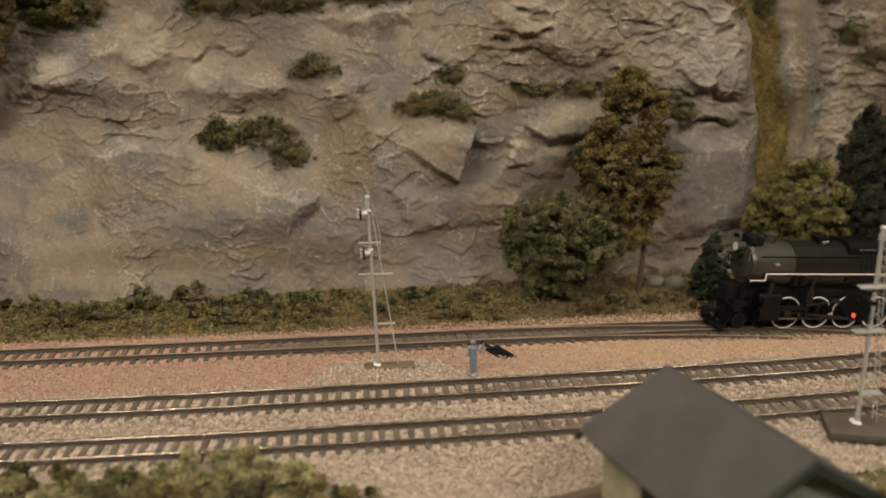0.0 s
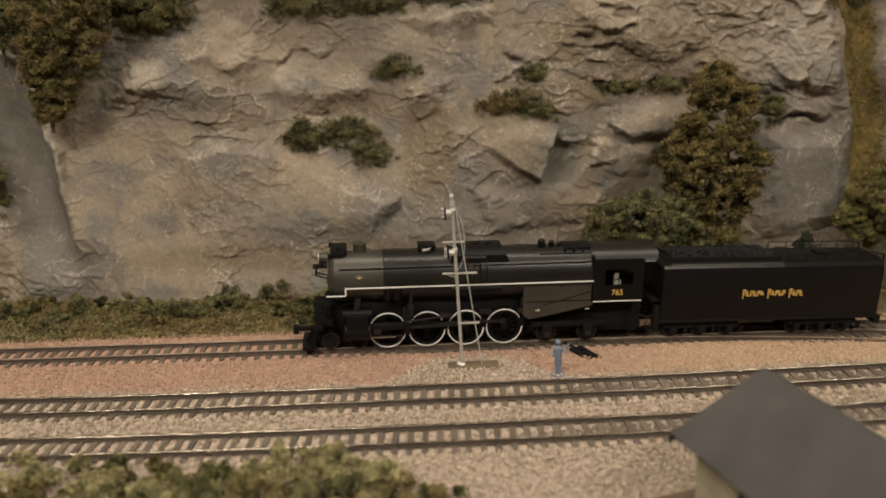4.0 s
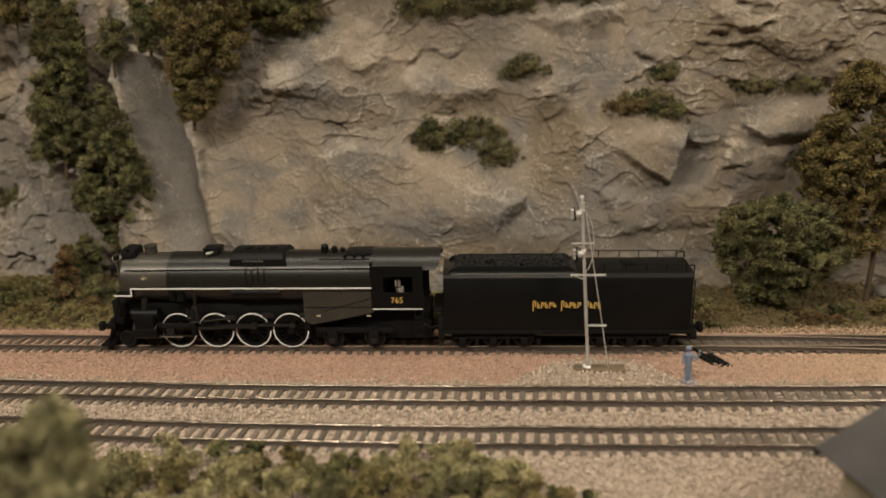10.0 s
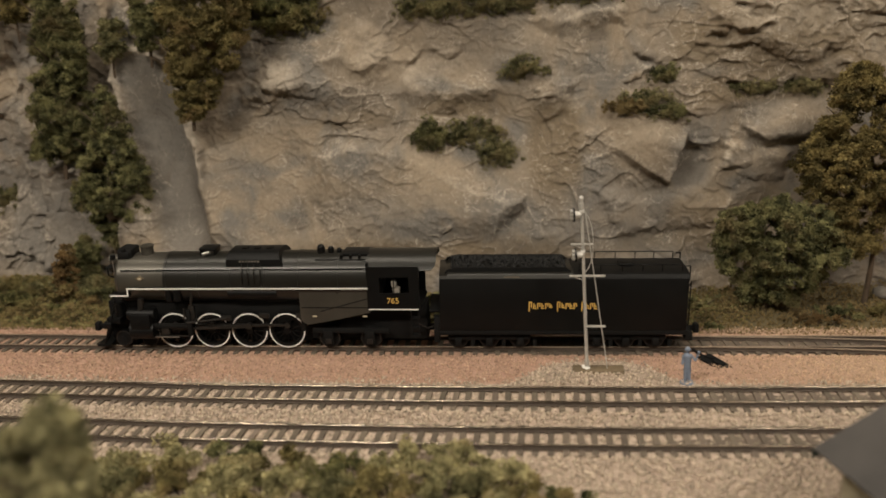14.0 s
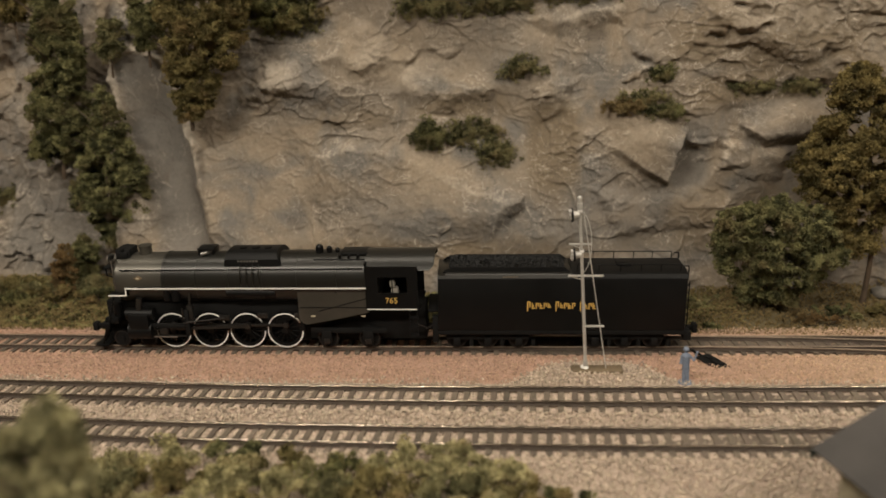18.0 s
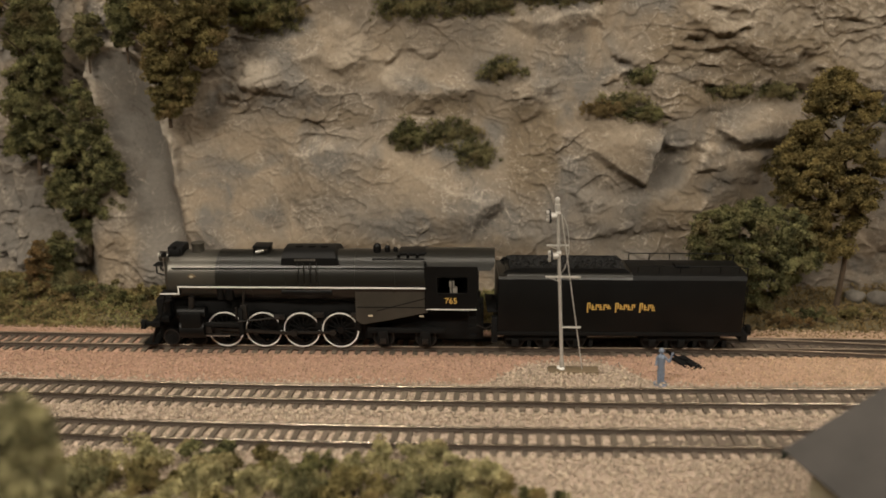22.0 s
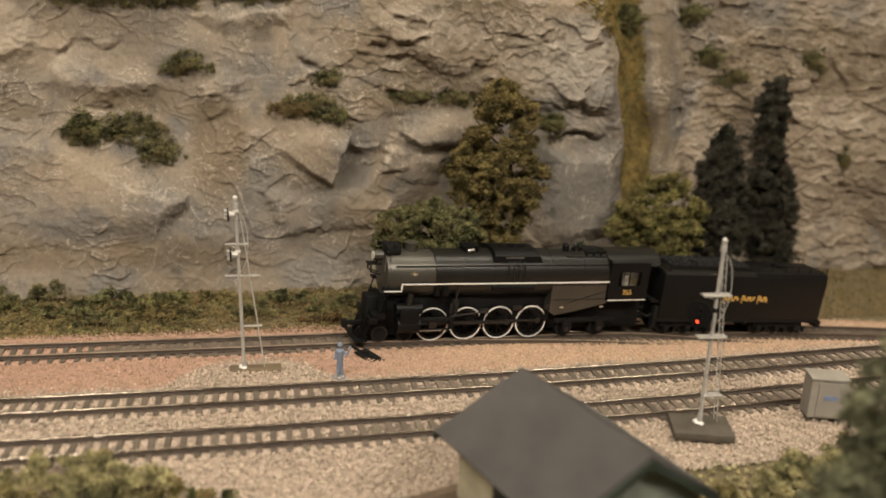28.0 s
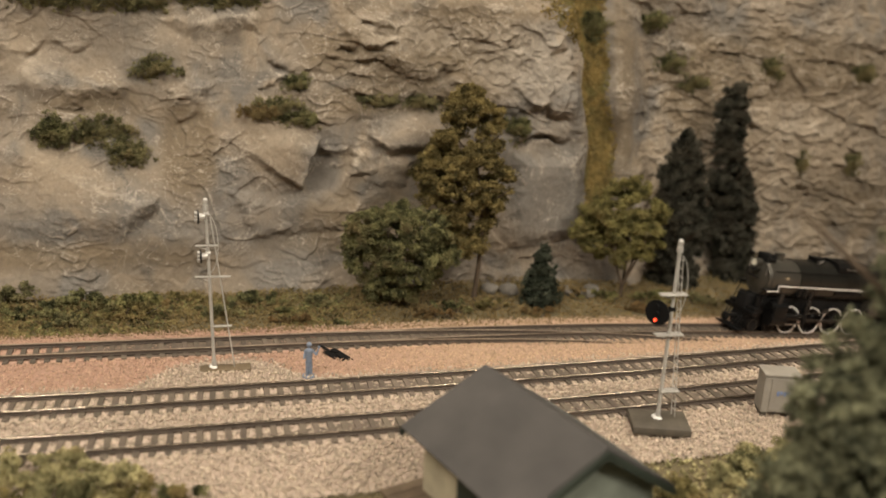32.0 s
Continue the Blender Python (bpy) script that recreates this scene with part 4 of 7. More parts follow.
def spoked_wheel(name, parent, x, y, r, z, face, spokes=14, rim=WHITE, rim_w=0.0007, thick=0.0024):
    """A wheel of its own origin at the axle: tyre, spokes, hub and a counterweight. face: -1 towards the front."""
    b = bmesh.new()
    ring(b, (0, 0), r - rim_w * 0.35, r - 0.0024, -thick / 2, thick / 2, 36)
    rod(b, (0, -thick * 0.7, 0), (0, thick * 0.7, 0), r * 0.20, 14)
    if r > 0.008:
        pts = [(r * 0.74 * math.cos(a), r * 0.74 * math.sin(a)) for a in np.linspace(math.pi * 0.22, math.pi * 0.78, 9)]
        prism(b, pts, "y", -thick * 0.3, thick * 0.3)
    ring(b, (0, 0), r + 0.0006, r - 0.001, -face * thick * 0.5 - 0.0003, -face * thick * 0.5 + 0.0003, 36)
    w = part(name, b, BLACK, parent, smooth=35)
    w.location = (x, y, z)
    if "spoke" not in SHARED:
        b = bmesh.new()
        rod(b, (r * 0.10, 0, 0), (r * 0.83, 0, 0), r * 0.035, 5)
        SHARED["spoke"] = part("spoke", b, BLACK, w, smooth=35).data
    else:
        part("spoke", SHARED["spoke"], BLACK, w)
    for k in range(1, spokes):
        part("spoke", SHARED["spoke"], BLACK, w).matrix_basis = pose(0, 0, 0, 0, 360 * k / spokes, 0)
    b = bmesh.new()
    ring(b, (0, 0), r, r - rim_w, face * thick * 0.5 - 0.0002, face * thick * 0.5 + 0.00025, 40)
    part("tyre", b, rim, w, "white painted tyre rim" if rim is WHITE else "", smooth=35)
    return w


def plain_wheel(parent, x, y, r, face):
    b = bmesh.new()
    rod(b, (0, -0.001, 0), (0, 0.001, 0), r, 24)
    rod(b, (0, -0.0014, 0), (0, 0.0014, 0), r * 0.35, 12)
    ring(b, (0, 0), r + 0.0006, r - 0.001, -face * 0.001 - 0.0003, -face * 0.001 + 0.0003, 24)
    w = part("wheel", b, BLACK_FLAT, parent, smooth=35)
    w.location = (x, y, RAIL_TOP + r)
    b = bmesh.new()
    ring(b, (0, 0), r, r - 0.0007, face * 0.001 - 0.0001, face * 0.001 + 0.00015, 28)
    part("tyre", b, ROD, w, "bare steel tyre rim", smooth=35)
    return w


ENGINE_X = -0.10
engine = thing("steam_locomotive", "black model steam locomotive with white stripe and white tyres", "locomotive", (ENGINE_X, YC, 0))
E_OFF = Matrix.Translation((-ENGINE_X, 0, 0))
ROLLING = []  # wheel, radius


def epart(name, b, mat, label="", smooth=40, parent=None):
    bmesh.ops.translate(b, verts=b.verts, vec=(-ENGINE_X, 0, 0))
    return part(name, b, mat, parent or engine, label, smooth)


BOILER_Z, BOILER_R = 0.0431, 0.0141
b = bmesh.new()
rod(b, (-0.1500, 0, BOILER_Z), (-0.074, 0, BOILER_Z), BOILER_R, 48, 0.0146)
rod(b, (-0.0742, 0, BOILER_Z), (-0.034, 0, BOILER_Z), 0.0146, 48)
epart("boiler", b, JACKET, "satin black boiler jacket")
for x in (-0.149, -0.131, -0.112, -0.093, -0.074, -0.052):
    b = bmesh.new()
    rod(b, (x - 0.0006, 0, BOILER_Z), (x + 0.0006, 0, BOILER_Z), min(0.01435 + (x + 0.15) * 0.0075, 0.01485), 48)
    epart("boiler_band", b, JACKET)
b = bmesh.new()
rod(b, (-0.1765, 0, BOILER_Z), (-0.1501, 0, BOILER_Z), 0.0138, 48)
epart("smokebox", b, GRAPHITE, "graphite grey smokebox")
b = bmesh.new()
rod(b, (-0.1785, 0, BOILER_Z), (-0.1765, 0, BOILER_Z), 0.0122, 40, 0.0134)
rod(b, (-0.1800, 0, BOILER_Z), (-0.1785, 0, BOILER_Z), 0.0075, 32, 0.0105)
for k in range(16):
    a = 2 * math.pi * k / 16
    ball(b, (-0.1782, 0.0118 * math.cos(a), BOILER_Z + 0.0118 * math.sin(a)), 0.0005, seg=6)
front = epart("smokebox_front", b, GRAPHITE)
b = bmesh.new()
rod(b, (-0.1845, 0, 0.0535), (-0.1790, 0, 0.0535), 0.0030, 20)
box(b, -0.1820, -0.1775, -0.002, 0.002, 0.0485, 0.0510, 0.0003)
lamp_case = epart("headlight", b, GRAPHITE)
b = bmesh.new()
rod(b, (-0.1849, 0, 0.0535), (-0.1845, 0, 0.0535), 0.0025, 20)
epart("headlight_lens", b, HEADLAMP, "pale headlight lens", parent=lamp_case)
for side in (-1, 1):
    b = bmesh.new()
    box(b, -0.1795, -0.1770, side * 0.0105 - 0.0013, side * 0.0105 + 0.0013, 0.0565, 0.0590, 0.0004)
    epart("marker_lamp", b, BLACK)
    b = bmesh.new()
    rod(b, (-0.1795, side * 0.009, 0.0550), (-0.1795, side * 0.009, 0.0465), 0.0003, 6)
    epart("marker_bracket", b, STEEL)
# chimney and feedwater heater
b = bmesh.new()
rod(b, (-0.1625, 0, 0.0545), (-0.1625, 0, 0.0608), 0.0037, 28, 0.0034)
rod(b, (-0.1625, 0, 0.0606), (-0.1625, 0, 0.0616), 0.0038, 28)
epart("smoke_stack", b, GRAPHITE)
b = bmesh.new()
box(b, -0.1782, -0.1694, -0.0058, 0.0058, 0.0540, 0.0607, 0.0012)
box(b, -0.1770, -0.1706, -0.0068, 0.0068, 0.0552, 0.0596, 0.0010)
rod(b, (-0.1738, -0.0060, 0.0600), (-0.1738, -0.0060, 0.0614), 0.0012, 12)
epart("feedwater_heater", b, BLACK_FLAT)
b = bmesh.new()
box(b, -0.1880, -0.1800, -0.0034, 0.0034, 0.0486, 0.0492, 0.0002)
for y in (-0.0030, 0.0030):
    rod(b, (-0.1862, y, 0.0490), (-0.1862, y, 0.0445), 0.0005, 8)
    rod(b, (-0.1862, y, 0.0445), (-0.1795, y, 0.0425), 0.0004, 8)
epart("lamp_bracket", b, BLACK_FLAT)
# bell
b = bmesh.new()
rod(b, (-0.1260, 0.0, 0.0555), (-0.1260, 0, 0.0575), 0.0040, 20, 0.0034)
epart("steam_dome", b, JACKET)
b = bmesh.new()
rod(b, (-0.1285, -0.0050, 0.0574), (-0.1243, -0.0050, 0.0585), 0.0012, 18, 0.0009)
bell = epart("bell", b, STEEL, "pale metal bell")
b = bmesh.new()
box(b, -0.1305, -0.1295, -0.0042, 0.0042, 0.0560, 0.0602, 0.0003)
box(b, -0.1225, -0.1215, -0.0042, 0.0042, 0.0560, 0.0602, 0.0003)
box(b, -0.1308, -0.1212, -0.0045, 0.0045, 0.0592, 0.0606, 0.0004)
epart("bell_frame", b, BLACK)
# long sand box with its pipes
b = bmesh.new()
prism(b, [(-0.0118, 0.0525), (-0.0114, 0.0562), (-0.0088, 0.0586), (-0.004, 0.0596), (0.004, 0.0596), (0.0088, 0.0586), (0.0114, 0.0562), (0.0118, 0.0525)], "x", -0.1130, -0.0845)
for v in b.verts:  # the ends lean in towards the boiler
    v.co.x += (0.0590 - v.co.z) * (-0.10 if v.co.x < -0.10 else 0.45)
dome = epart("sand_box", b, BLACK, "long black sand box on the boiler")
for x in (-0.1055, -0.0985, -0.0915):
    b = bmesh.new()
    rod(b, (x, 0, 0.0592), (x, 0, 0.0602), 0.0022, 16)
    epart("sand_hatch", b, BLACK, parent=None)
b = bmesh.new()
for k in range(7):
    box(b, -0.1060 + k * 0.0017, -0.1049 + k * 0.0017, -0.01165, -0.01125, 0.0548, 0.0558)
epart("sand_box_lettering", b, STEEL, "small pale illegible lettering")
for x in (-0.1045, -0.1010, -0.0975, -0.0940):
    b = bmesh.new()
    for k in range(7):
        a0, a1 = radians(32 - k * 8.5), radians(32 - (k + 1) * 8.5)
        rr = 0.0149
        rod(b, (x, -rr * math.cos(a0) , BOILER_Z + rr * math.sin(a0) + 0.0030), (x, -rr * math.cos(a1), BOILER_Z + rr * math.sin(a1) + 0.0030 * (1 - (k + 1) / 7)), 0.00028, 6)
    epart("sand_pipe", b, JACKET)
# turrets, whistle and safety valves before the cab
for x, r, h in ((-0.0620, 0.0022, 0.0610), (-0.0565, 0.0016, 0.0605), (-0.0520, 0.0013, 0.0598)):
    b = bmesh.new()
    rod(b, (x, -0.002, 0.0560), (x, -0.002, h - 0.001), r, 14)
    ball(b, (x, -0.002, h - 0.001), r, seg=10)
    epart("safety_valve", b, BLACK)
b = bmesh.new()
box(b, -0.0500, -0.0345, -0.0062, 0.0062, 0.0560, 0.0580, 0.0006)
for k in range(3):
    rod(b, (-0.050 + k * 0.005, -0.0075, 0.0555), (-0.0495 + k * 0.005, -0.0075, 0.0575), 0.0008, 8)
rod(b, (-0.064, -0.0085, 0.0550), (-0.036, -0.0085, 0.0550), 0.0005, 6)
epart("steam_turret", b, BLACK)
# handrail along the boiler with stanchions
b = bmesh.new()
rod(b, (-0.1740, -0.0128, 0.0508), (-0.0360, -0.0133, 0.0515), 0.0003, 6)
handrail = epart("handrail", b, BLACK)
for x in (-0.170, -0.152, -0.134, -0.116, -0.098, -0.080, -0.062, -0.044):
    b = bmesh.new()
    rod(b, (x, -0.0128, 0.0509), (x, -0.0112, 0.0505), 0.00028, 6)
    ball(b, (x, -0.0129, 0.0509), 0.0005, seg=6)
    epart("handrail_post", b, BLACK, parent=None)
# diamond emblem
b = bmesh.new()
prism(b, [(-0.1655, 0.0463), (-0.1630, 0.0477), (-0.1605, 0.0463), (-0.1630, 0.0449)], "y", -0.01402, -0.0125)
epart("diamond_emblem", b, BASE_BROWN, "small tan diamond plate")
b = bmesh.new()
prism(b, [(-0.1643, 0.0463), (-0.1630, 0.0470), (-0.1617, 0.0463), (-0.1630, 0.0456)], "y", -0.01412, -0.0130)
epart("emblem_field", b, CREAM, "pale field of the diamond plate")
# running boards with the white edge
for side in (-1, 1):
    y0, y1 = sorted((side * 0.0090, side * 0.0150))
    b = bmesh.new()
    box(b, -0.1700, -0.0345, y0, y1, 0.0402, 0.0411)
    box(b, -0.1710, -0.1700, y0, y1, 0.0362, 0.0411)
    box(b, -0.1810, -0.1710, y0, y1, 0.0362, 0.0371)
    board = epart("running_board", b, BLACK)
    ye = side * 0.0152
    a, c = sorted((ye, side * 0.01495))
    b = bmesh.new()
    box(b, -0.1705, -0.0348, a, c, 0.0403, 0.0411)
    box(b, -0.1709, -0.1701, a, c, 0.0362, 0.0411)
    box(b, -0.1808, -0.1701, a, c, 0.0362, 0.0370)
    epart("edge_stripe", b, WHITE, "thin white edge stripe", smooth=None, parent=board)
    b = bmesh.new()
    rod(b, (-0.1135, side * 0.0122, 0.0375), (-0.0860, side * 0.0122, 0.0375), 0.0022, 16)
    epart("air_reservoir", b, BLACK, "long cylindrical air reservoir")
    b = bmesh.new()
    rod(b, (-0.1430, side * 0.0125, 0.0330), (-0.1430, side * 0.0125, 0.0395), 0.0024, 14)
    rod(b, (-0.1480, side * 0.0125, 0.0330), (-0.1480, side * 0.0125, 0.0395), 0.0020, 14)
    epart("air_pump", b, BLACK)
    b = bmesh.new()
    rod(b, (-0.1345, side * 0.0128, 0.0400), (-0.1360, side * 0.0128, 0.0290), 0.0008, 8)
    box(b, -0.1375, -0.1340, side * 0.0128 - 0.0012, side * 0.0128 + 0.0012, 0.0215, 0.0300, 0.0004)
    epart("link_hanger", b, ROD)
    b = bmesh.new()
    for k in range(5):
        rod(b, (-0.160 + 0.02 * k, side * 0.0118, 0.0385), (-0.142 + 0.02 * k, side * 0.0118, 0.0378), 0.0004, 6)
    epart("air_pipe", b, BLACK_FLAT)
    # cylinder, steam chest and guides
    b = bmesh.new()
    rod(b, (-0.1715, side * 0.0128, 0.0155), (-0.1578, side * 0.0128, 0.0155), 0.0052, 24)
    box(b, -0.1705, -0.1588, side * 0.0128 - 0.0048, side * 0.0128 + 0.0048, 0.0165, 0.0262, 0.0008)
    rod(b, (-0.1725, side * 0.0128, 0.0250), (-0.1570, side * 0.0128, 0.0250), 0.0034, 20)
    epart("cylinder", b, BLACK, "black valve chest and cylinder block")
    b = bmesh.new()
    box(b, -0.1580, -0.1390, side * 0.0138 - 0.0006, side * 0.0138 + 0.0006, 0.0188, 0.0196)
    box(b, -0.1580, -0.1390, side * 0.0138 - 0.0006, side * 0.0138 + 0.0006, 0.0118, 0.0126)
    epart("crosshead_guide", b, ROD)
    b = bmesh.new()
    rod(b, (-0.165, side * 0.0135, 0.0275), (-0.1640, side * 0.0135, 0.0345), 0.0018, 10)
    epart("steam_pipe", b, ROD)
# frame, firebox and ash pan
b = bmesh.new()
box(b, -0.1800, -0.0180, -0.0058, 0.0058, 0.0110, 0.0310, 0.001)
epart("main_frame", b, BLACK_FLAT)
b = bmesh.new()
prism(b, [(-0.0735, 0.0395), (-0.0345, 0.0395), (-0.0345, 0.0262), (-0.0560, 0.0215), (-0.0700, 0.0190), (-0.0735, 0.0215)], "y", -0.0137, 0.0137)
epart("firebox", b, GRAPHITE, "grey firebox side and ash pan")
b = bmesh.new()
rod(b, (-0.0620, -0.0139, 0.0270), (-0.0350, -0.0139, 0.0345), 0.0002, 5)
rod(b, (-0.0725, -0.0139, 0.0292), (-0.0350, -0.0139, 0.0292), 0.0002, 5)
epart("firebox_pipe", b, BLACK)
for x in (-0.0655, -0.0375):
    b = bmesh.new()
    box(b, x - 0.0012, x + 0.0012, -0.0142, -0.0136, 0.0238, 0.0246)
    epart("wash_plug", b, CREAM)
# pilot
b = bmesh.new()
box(b, -0.1950, -0.1870, -0.0118, 0.0118, 0.0046, 0.0058, 0.0003)
pilot = epart("pilot", b, BLACK, "slatted black pilot")
for k in range(9):
    y = -0.0120 + k * 0.0030
    b = bmesh.new()
    rod(b, (-0.1865, y, 0.0160), (-0.1935 + abs(y) * 0.25, y * 0.9, 0.0050), 0.0005, 6)
    epart("pilot_bar", b, BLACK, parent=pilot)
# slide bars, yoke and hanging links of the valve gear
for side in (-1, 1):
    b = bmesh.new()
    y0, y1 = sorted((side * 0.0142, side * 0.0152))
    box(b, -0.1620, -0.1385, y0, y1, 0.0172, 0.0196, 0.0003)
    epart("slide_bar", b, BLACK_FLAT)
    b = bmesh.new()
    y0, y1 = sorted((side * 0.0150, side * 0.0155))
    box(b, -0.1615, -0.1440, y0, y1, 0.0118, 0.0124)
    epart("lower_slide_bar", b, STEEL, "bright steel slide bar")
    b = bmesh.new()
    y0, y1 = sorted((side * 0.0120, side * 0.0150))
    box(b, -0.1388, -0.1362, y0, y1, 0.0125, 0.0280, 0.0004)
    epart("guide_yoke", b, BLACK_FLAT)
    b = bmesh.new()
    rod(b, (-0.1395, side * 0.0153, 0.0225), (-0.1392, side * 0.0153, 0.0290), 0.0006, 8)
    epart("reverse_link", b, ROD)
    b = bmesh.new()
    rod(b, (-0.1390, side * 0.0149, 0.0205), (-0.1160, side * 0.0149, 0.0232), 0.0005, 8)
    epart("radius_rod", b, ROD)
    for x, z in ((-0.1165, 0.0225), (-0.0945, 0.0240), (-0.0735, 0.0240)):
        b = bmesh.new()
        y0, y1 = sorted((side * 0.0118, side * 0.0132))
        box(b, x - 0.0030, x + 0.0030, y0, y1, z - 0.0016, z + 0.0016, 0.0005)
        epart("spring_hanger", b, ROD)
b = bmesh.new()
box(b, -0.1880, -0.1830, -0.0150, 0.0150, 0.0165, 0.0200, 0.0005)
box(b, -0.1860, -0.1780, -0.0135, 0.0135, 0.0190, 0.0225, 0.0005)
epart("pilot_beam", b, BLACK)
b = bmesh.new()
box(b, -0.1985, -0.1870, -0.0012, 0.0012, 0.0115, 0.0140, 0.0004)
box(b, -0.2000, -0.1970, -0.0022, 0.0022, 0.0100, 0.0150, 0.0006)
epart("coupler", b, BLACK_FLAT)
b = bmesh.new()
box(b, -0.1830, -0.1770, -0.0045, 0.0045, 0.0225, 0.0290, 0.0008)
rod(b, (-0.1800, -0.0085, 0.0225), (-0.1800, -0.0085, 0.0300), 0.0024, 14)
rod(b, (-0.1800, 0.0085, 0.0225), (-0.1800, 0.0085, 0.0300), 0.0024, 14)
rod(b, (-0.1845, -0.0135, 0.0165), (-0.1785, -0.0135, 0.0365), 0.0004, 6)
rod(b, (-0.1845, 0.0135, 0.0165), (-0.1785, 0.0135, 0.0365), 0.0004, 6)
epart("front_pumps", b, BLACK)
# cab
b = bmesh.new()
for side in (-1, 1):
    y0, y1 = sorted((side * 0.0143, side * 0.0152))
    box(b, -0.0350, -0.0068, y0, y1, 0.0283, 0.0378)
    box(b, -0.0350, -0.0068, y0, y1, 0.0470, 0.0530)
    box(b, -0.0350, -0.0285, y0, y1, 0.0378, 0.0470)
    box(b, -0.0125, -0.0068, y0, y1, 0.0378, 0.0470)
box(b, -0.0355, -0.0345, -0.0143, 0.0143, 0.0283, 0.0545)
cab = epart("cab", b, BLACK, "black cab with open side windows", smooth=None)
b = bmesh.new()
prof = [(0.0165 * math.sin(a), 0.0420 + 0.0165 * math.cos(a)) for a in np.linspace(-1.02, 1.02, 15)]
prof += [(0.0157 * math.sin(a), 0.0420 + 0.0157 * math.cos(a)) for a in np.linspace(1.02, -1.02, 15)]
prism(b, prof, "x", -0.0355, 0.0022)
for v in b.verts:  # the rear overhang is cut back towards its eaves
    if v.co.x > 0:
        v.co.x -= max(0.0, 0.0530 - v.co.z) * 1.0
epart("cab_roof", b, JACKET, "overhanging curved cab roof", parent=cab)
b = bmesh.new()
box(b, -0.0209, -0.0203, -0.0149, -0.0146, 0.0378, 0.0470)
box(b, -0.0285, -0.0125, -0.0155, -0.0143, 0.0375, 0.0380)
epart("window_sash", b, BLACK, parent=cab, smooth=None)
b = bmesh.new()
box(b, -0.0348, -0.0075, -0.0154, -0.0151, 0.0284, 0.0290)
epart("cab_stripe", b, WHITE, "thin white stripe along the cab", parent=cab, smooth=None)
b = bmesh.new()
box(b, -0.0340, -0.0290, -0.0118, 0.0118, 0.0330, 0.0480, 0.001)
for k in range(4):
    rod(b, (-0.0285, -0.006 + 0.004 * k, 0.0440), (-0.0270, -0.006 + 0.004 * k, 0.0440), 0.0012, 10)
epart("backhead", b, ROD, parent=cab)
# two plain blocks standing in for the crew figure at the cab window
b = bmesh.new()
box(b, -0.0220, -0.0180, -0.0115, -0.0080, 0.0290, 0.0400, 0.001)
box(b, -0.0225, -0.0195, -0.0125, -0.0095, 0.0400, 0.0445, 0.001)
epart("crew_figure", b, GREY_BOX, "pale grey plain crew figure behind the window", parent=cab)
b = bmesh.new()
box(b, -0.0345, -0.0060, -0.0140, 0.0140, 0.0280, 0.0290)
epart("cab_floor", b, BLACK_FLAT, parent=cab)
b = bmesh.new()
for z in (0.013, 0.018, 0.023):
    box(b, -0.0120, -0.0075, -0.0150, -0.0120, z, z + 0.0006)
rod(b, (-0.0118, -0.0148, 0.013), (-0.0118, -0.0148, 0.0285), 0.0003, 6)
rod(b, (-0.0078, -0.0148, 0.013), (-0.0078, -0.0148, 0.0285), 0.0003, 6)
epart("cab_steps", b, BLACK_FLAT, parent=cab)
num = bpy.data.curves.new("road_number", "FONT")
num.body, num.size, num.extrude, num.align_x = "765", 0.0046, 0.00008, "CENTER"
tmp = new("road_number_curve", num)
me = bpy.data.meshes.new_from_object(tmp.evaluated_get(bpy.context.evaluated_depsgraph_get()))
bpy.data.objects.remove(tmp)
o = part("road_number", me, YELLOW, cab, "gold road number 765")
o.matrix_basis = pose(-0.0213 - ENGINE_X, -0.01532, 0.0322, 90, 0, 0)
b = bmesh.new()
box(b, -0.0700, -0.0040, -0.0060, 0.0060, 0.0075, 0.0285, 0.0006)
epart("rear_frame", b, BLACK_FLAT)
b = bmesh.new()
box(b, -0.1880, -0.0700, -0.0052, 0.0052, 0.0062, 0.0300, 0.0006)
epart("main_frame", b, BLACK_FLAT)
# trailing truck
b = bmesh.new()
for side in (-1, 1):
    y0, y1 = sorted((side * 0.0098, side * 0.0118))
    box(b, -0.0680, -0.0250, y0, y1, 0.0130, 0.0160, 0.0005)
    for x in (-0.0592, -0.0358):
        box(b, x - 0.0028, x + 0.0028, side * 0.0118 - 0.0010, side * 0.0118 + 0.0010, 0.0065, 0.0150, 0.0005)
epart("trailing_truck", b, BLACK_FLAT)
for x in (-0.0592, -0.0358):
    b = bmesh.new()
    box(b, x - 0.0016, x + 0.0016, -0.0132, -0.0126, 0.0072, 0.0104, 0.0003)
    epart("journal_box", b, ROD)
for side in (-1, 1):
    for x in (-0.0592, -0.0358):
        ROLLING.append((plain_wheel(engine, x - ENGINE_X, side * 0.0079, 0.0058, side), 0.0058))
    for x in (-0.1795, -0.1640):
        ROLLING.append((plain_wheel(engine, x - ENGINE_X, side * 0.0079, 0.0048, side), 0.0048))
    for x in DRIVERS:
        ROLLING.append((spoked_wheel("driving_wheel", engine, x - ENGINE_X, side * 0.0082, WHEEL_R, WHEEL_Z, side), WHEEL_R))
b = bmesh.new()
for x in DRIVERS:
    box(b, x + 0.0085, x + 0.0115, -0.0100, -0.0085, 0.0135, 0.0215, 0.0004)
epart("brake_shoes", b, BLACK_FLAT)
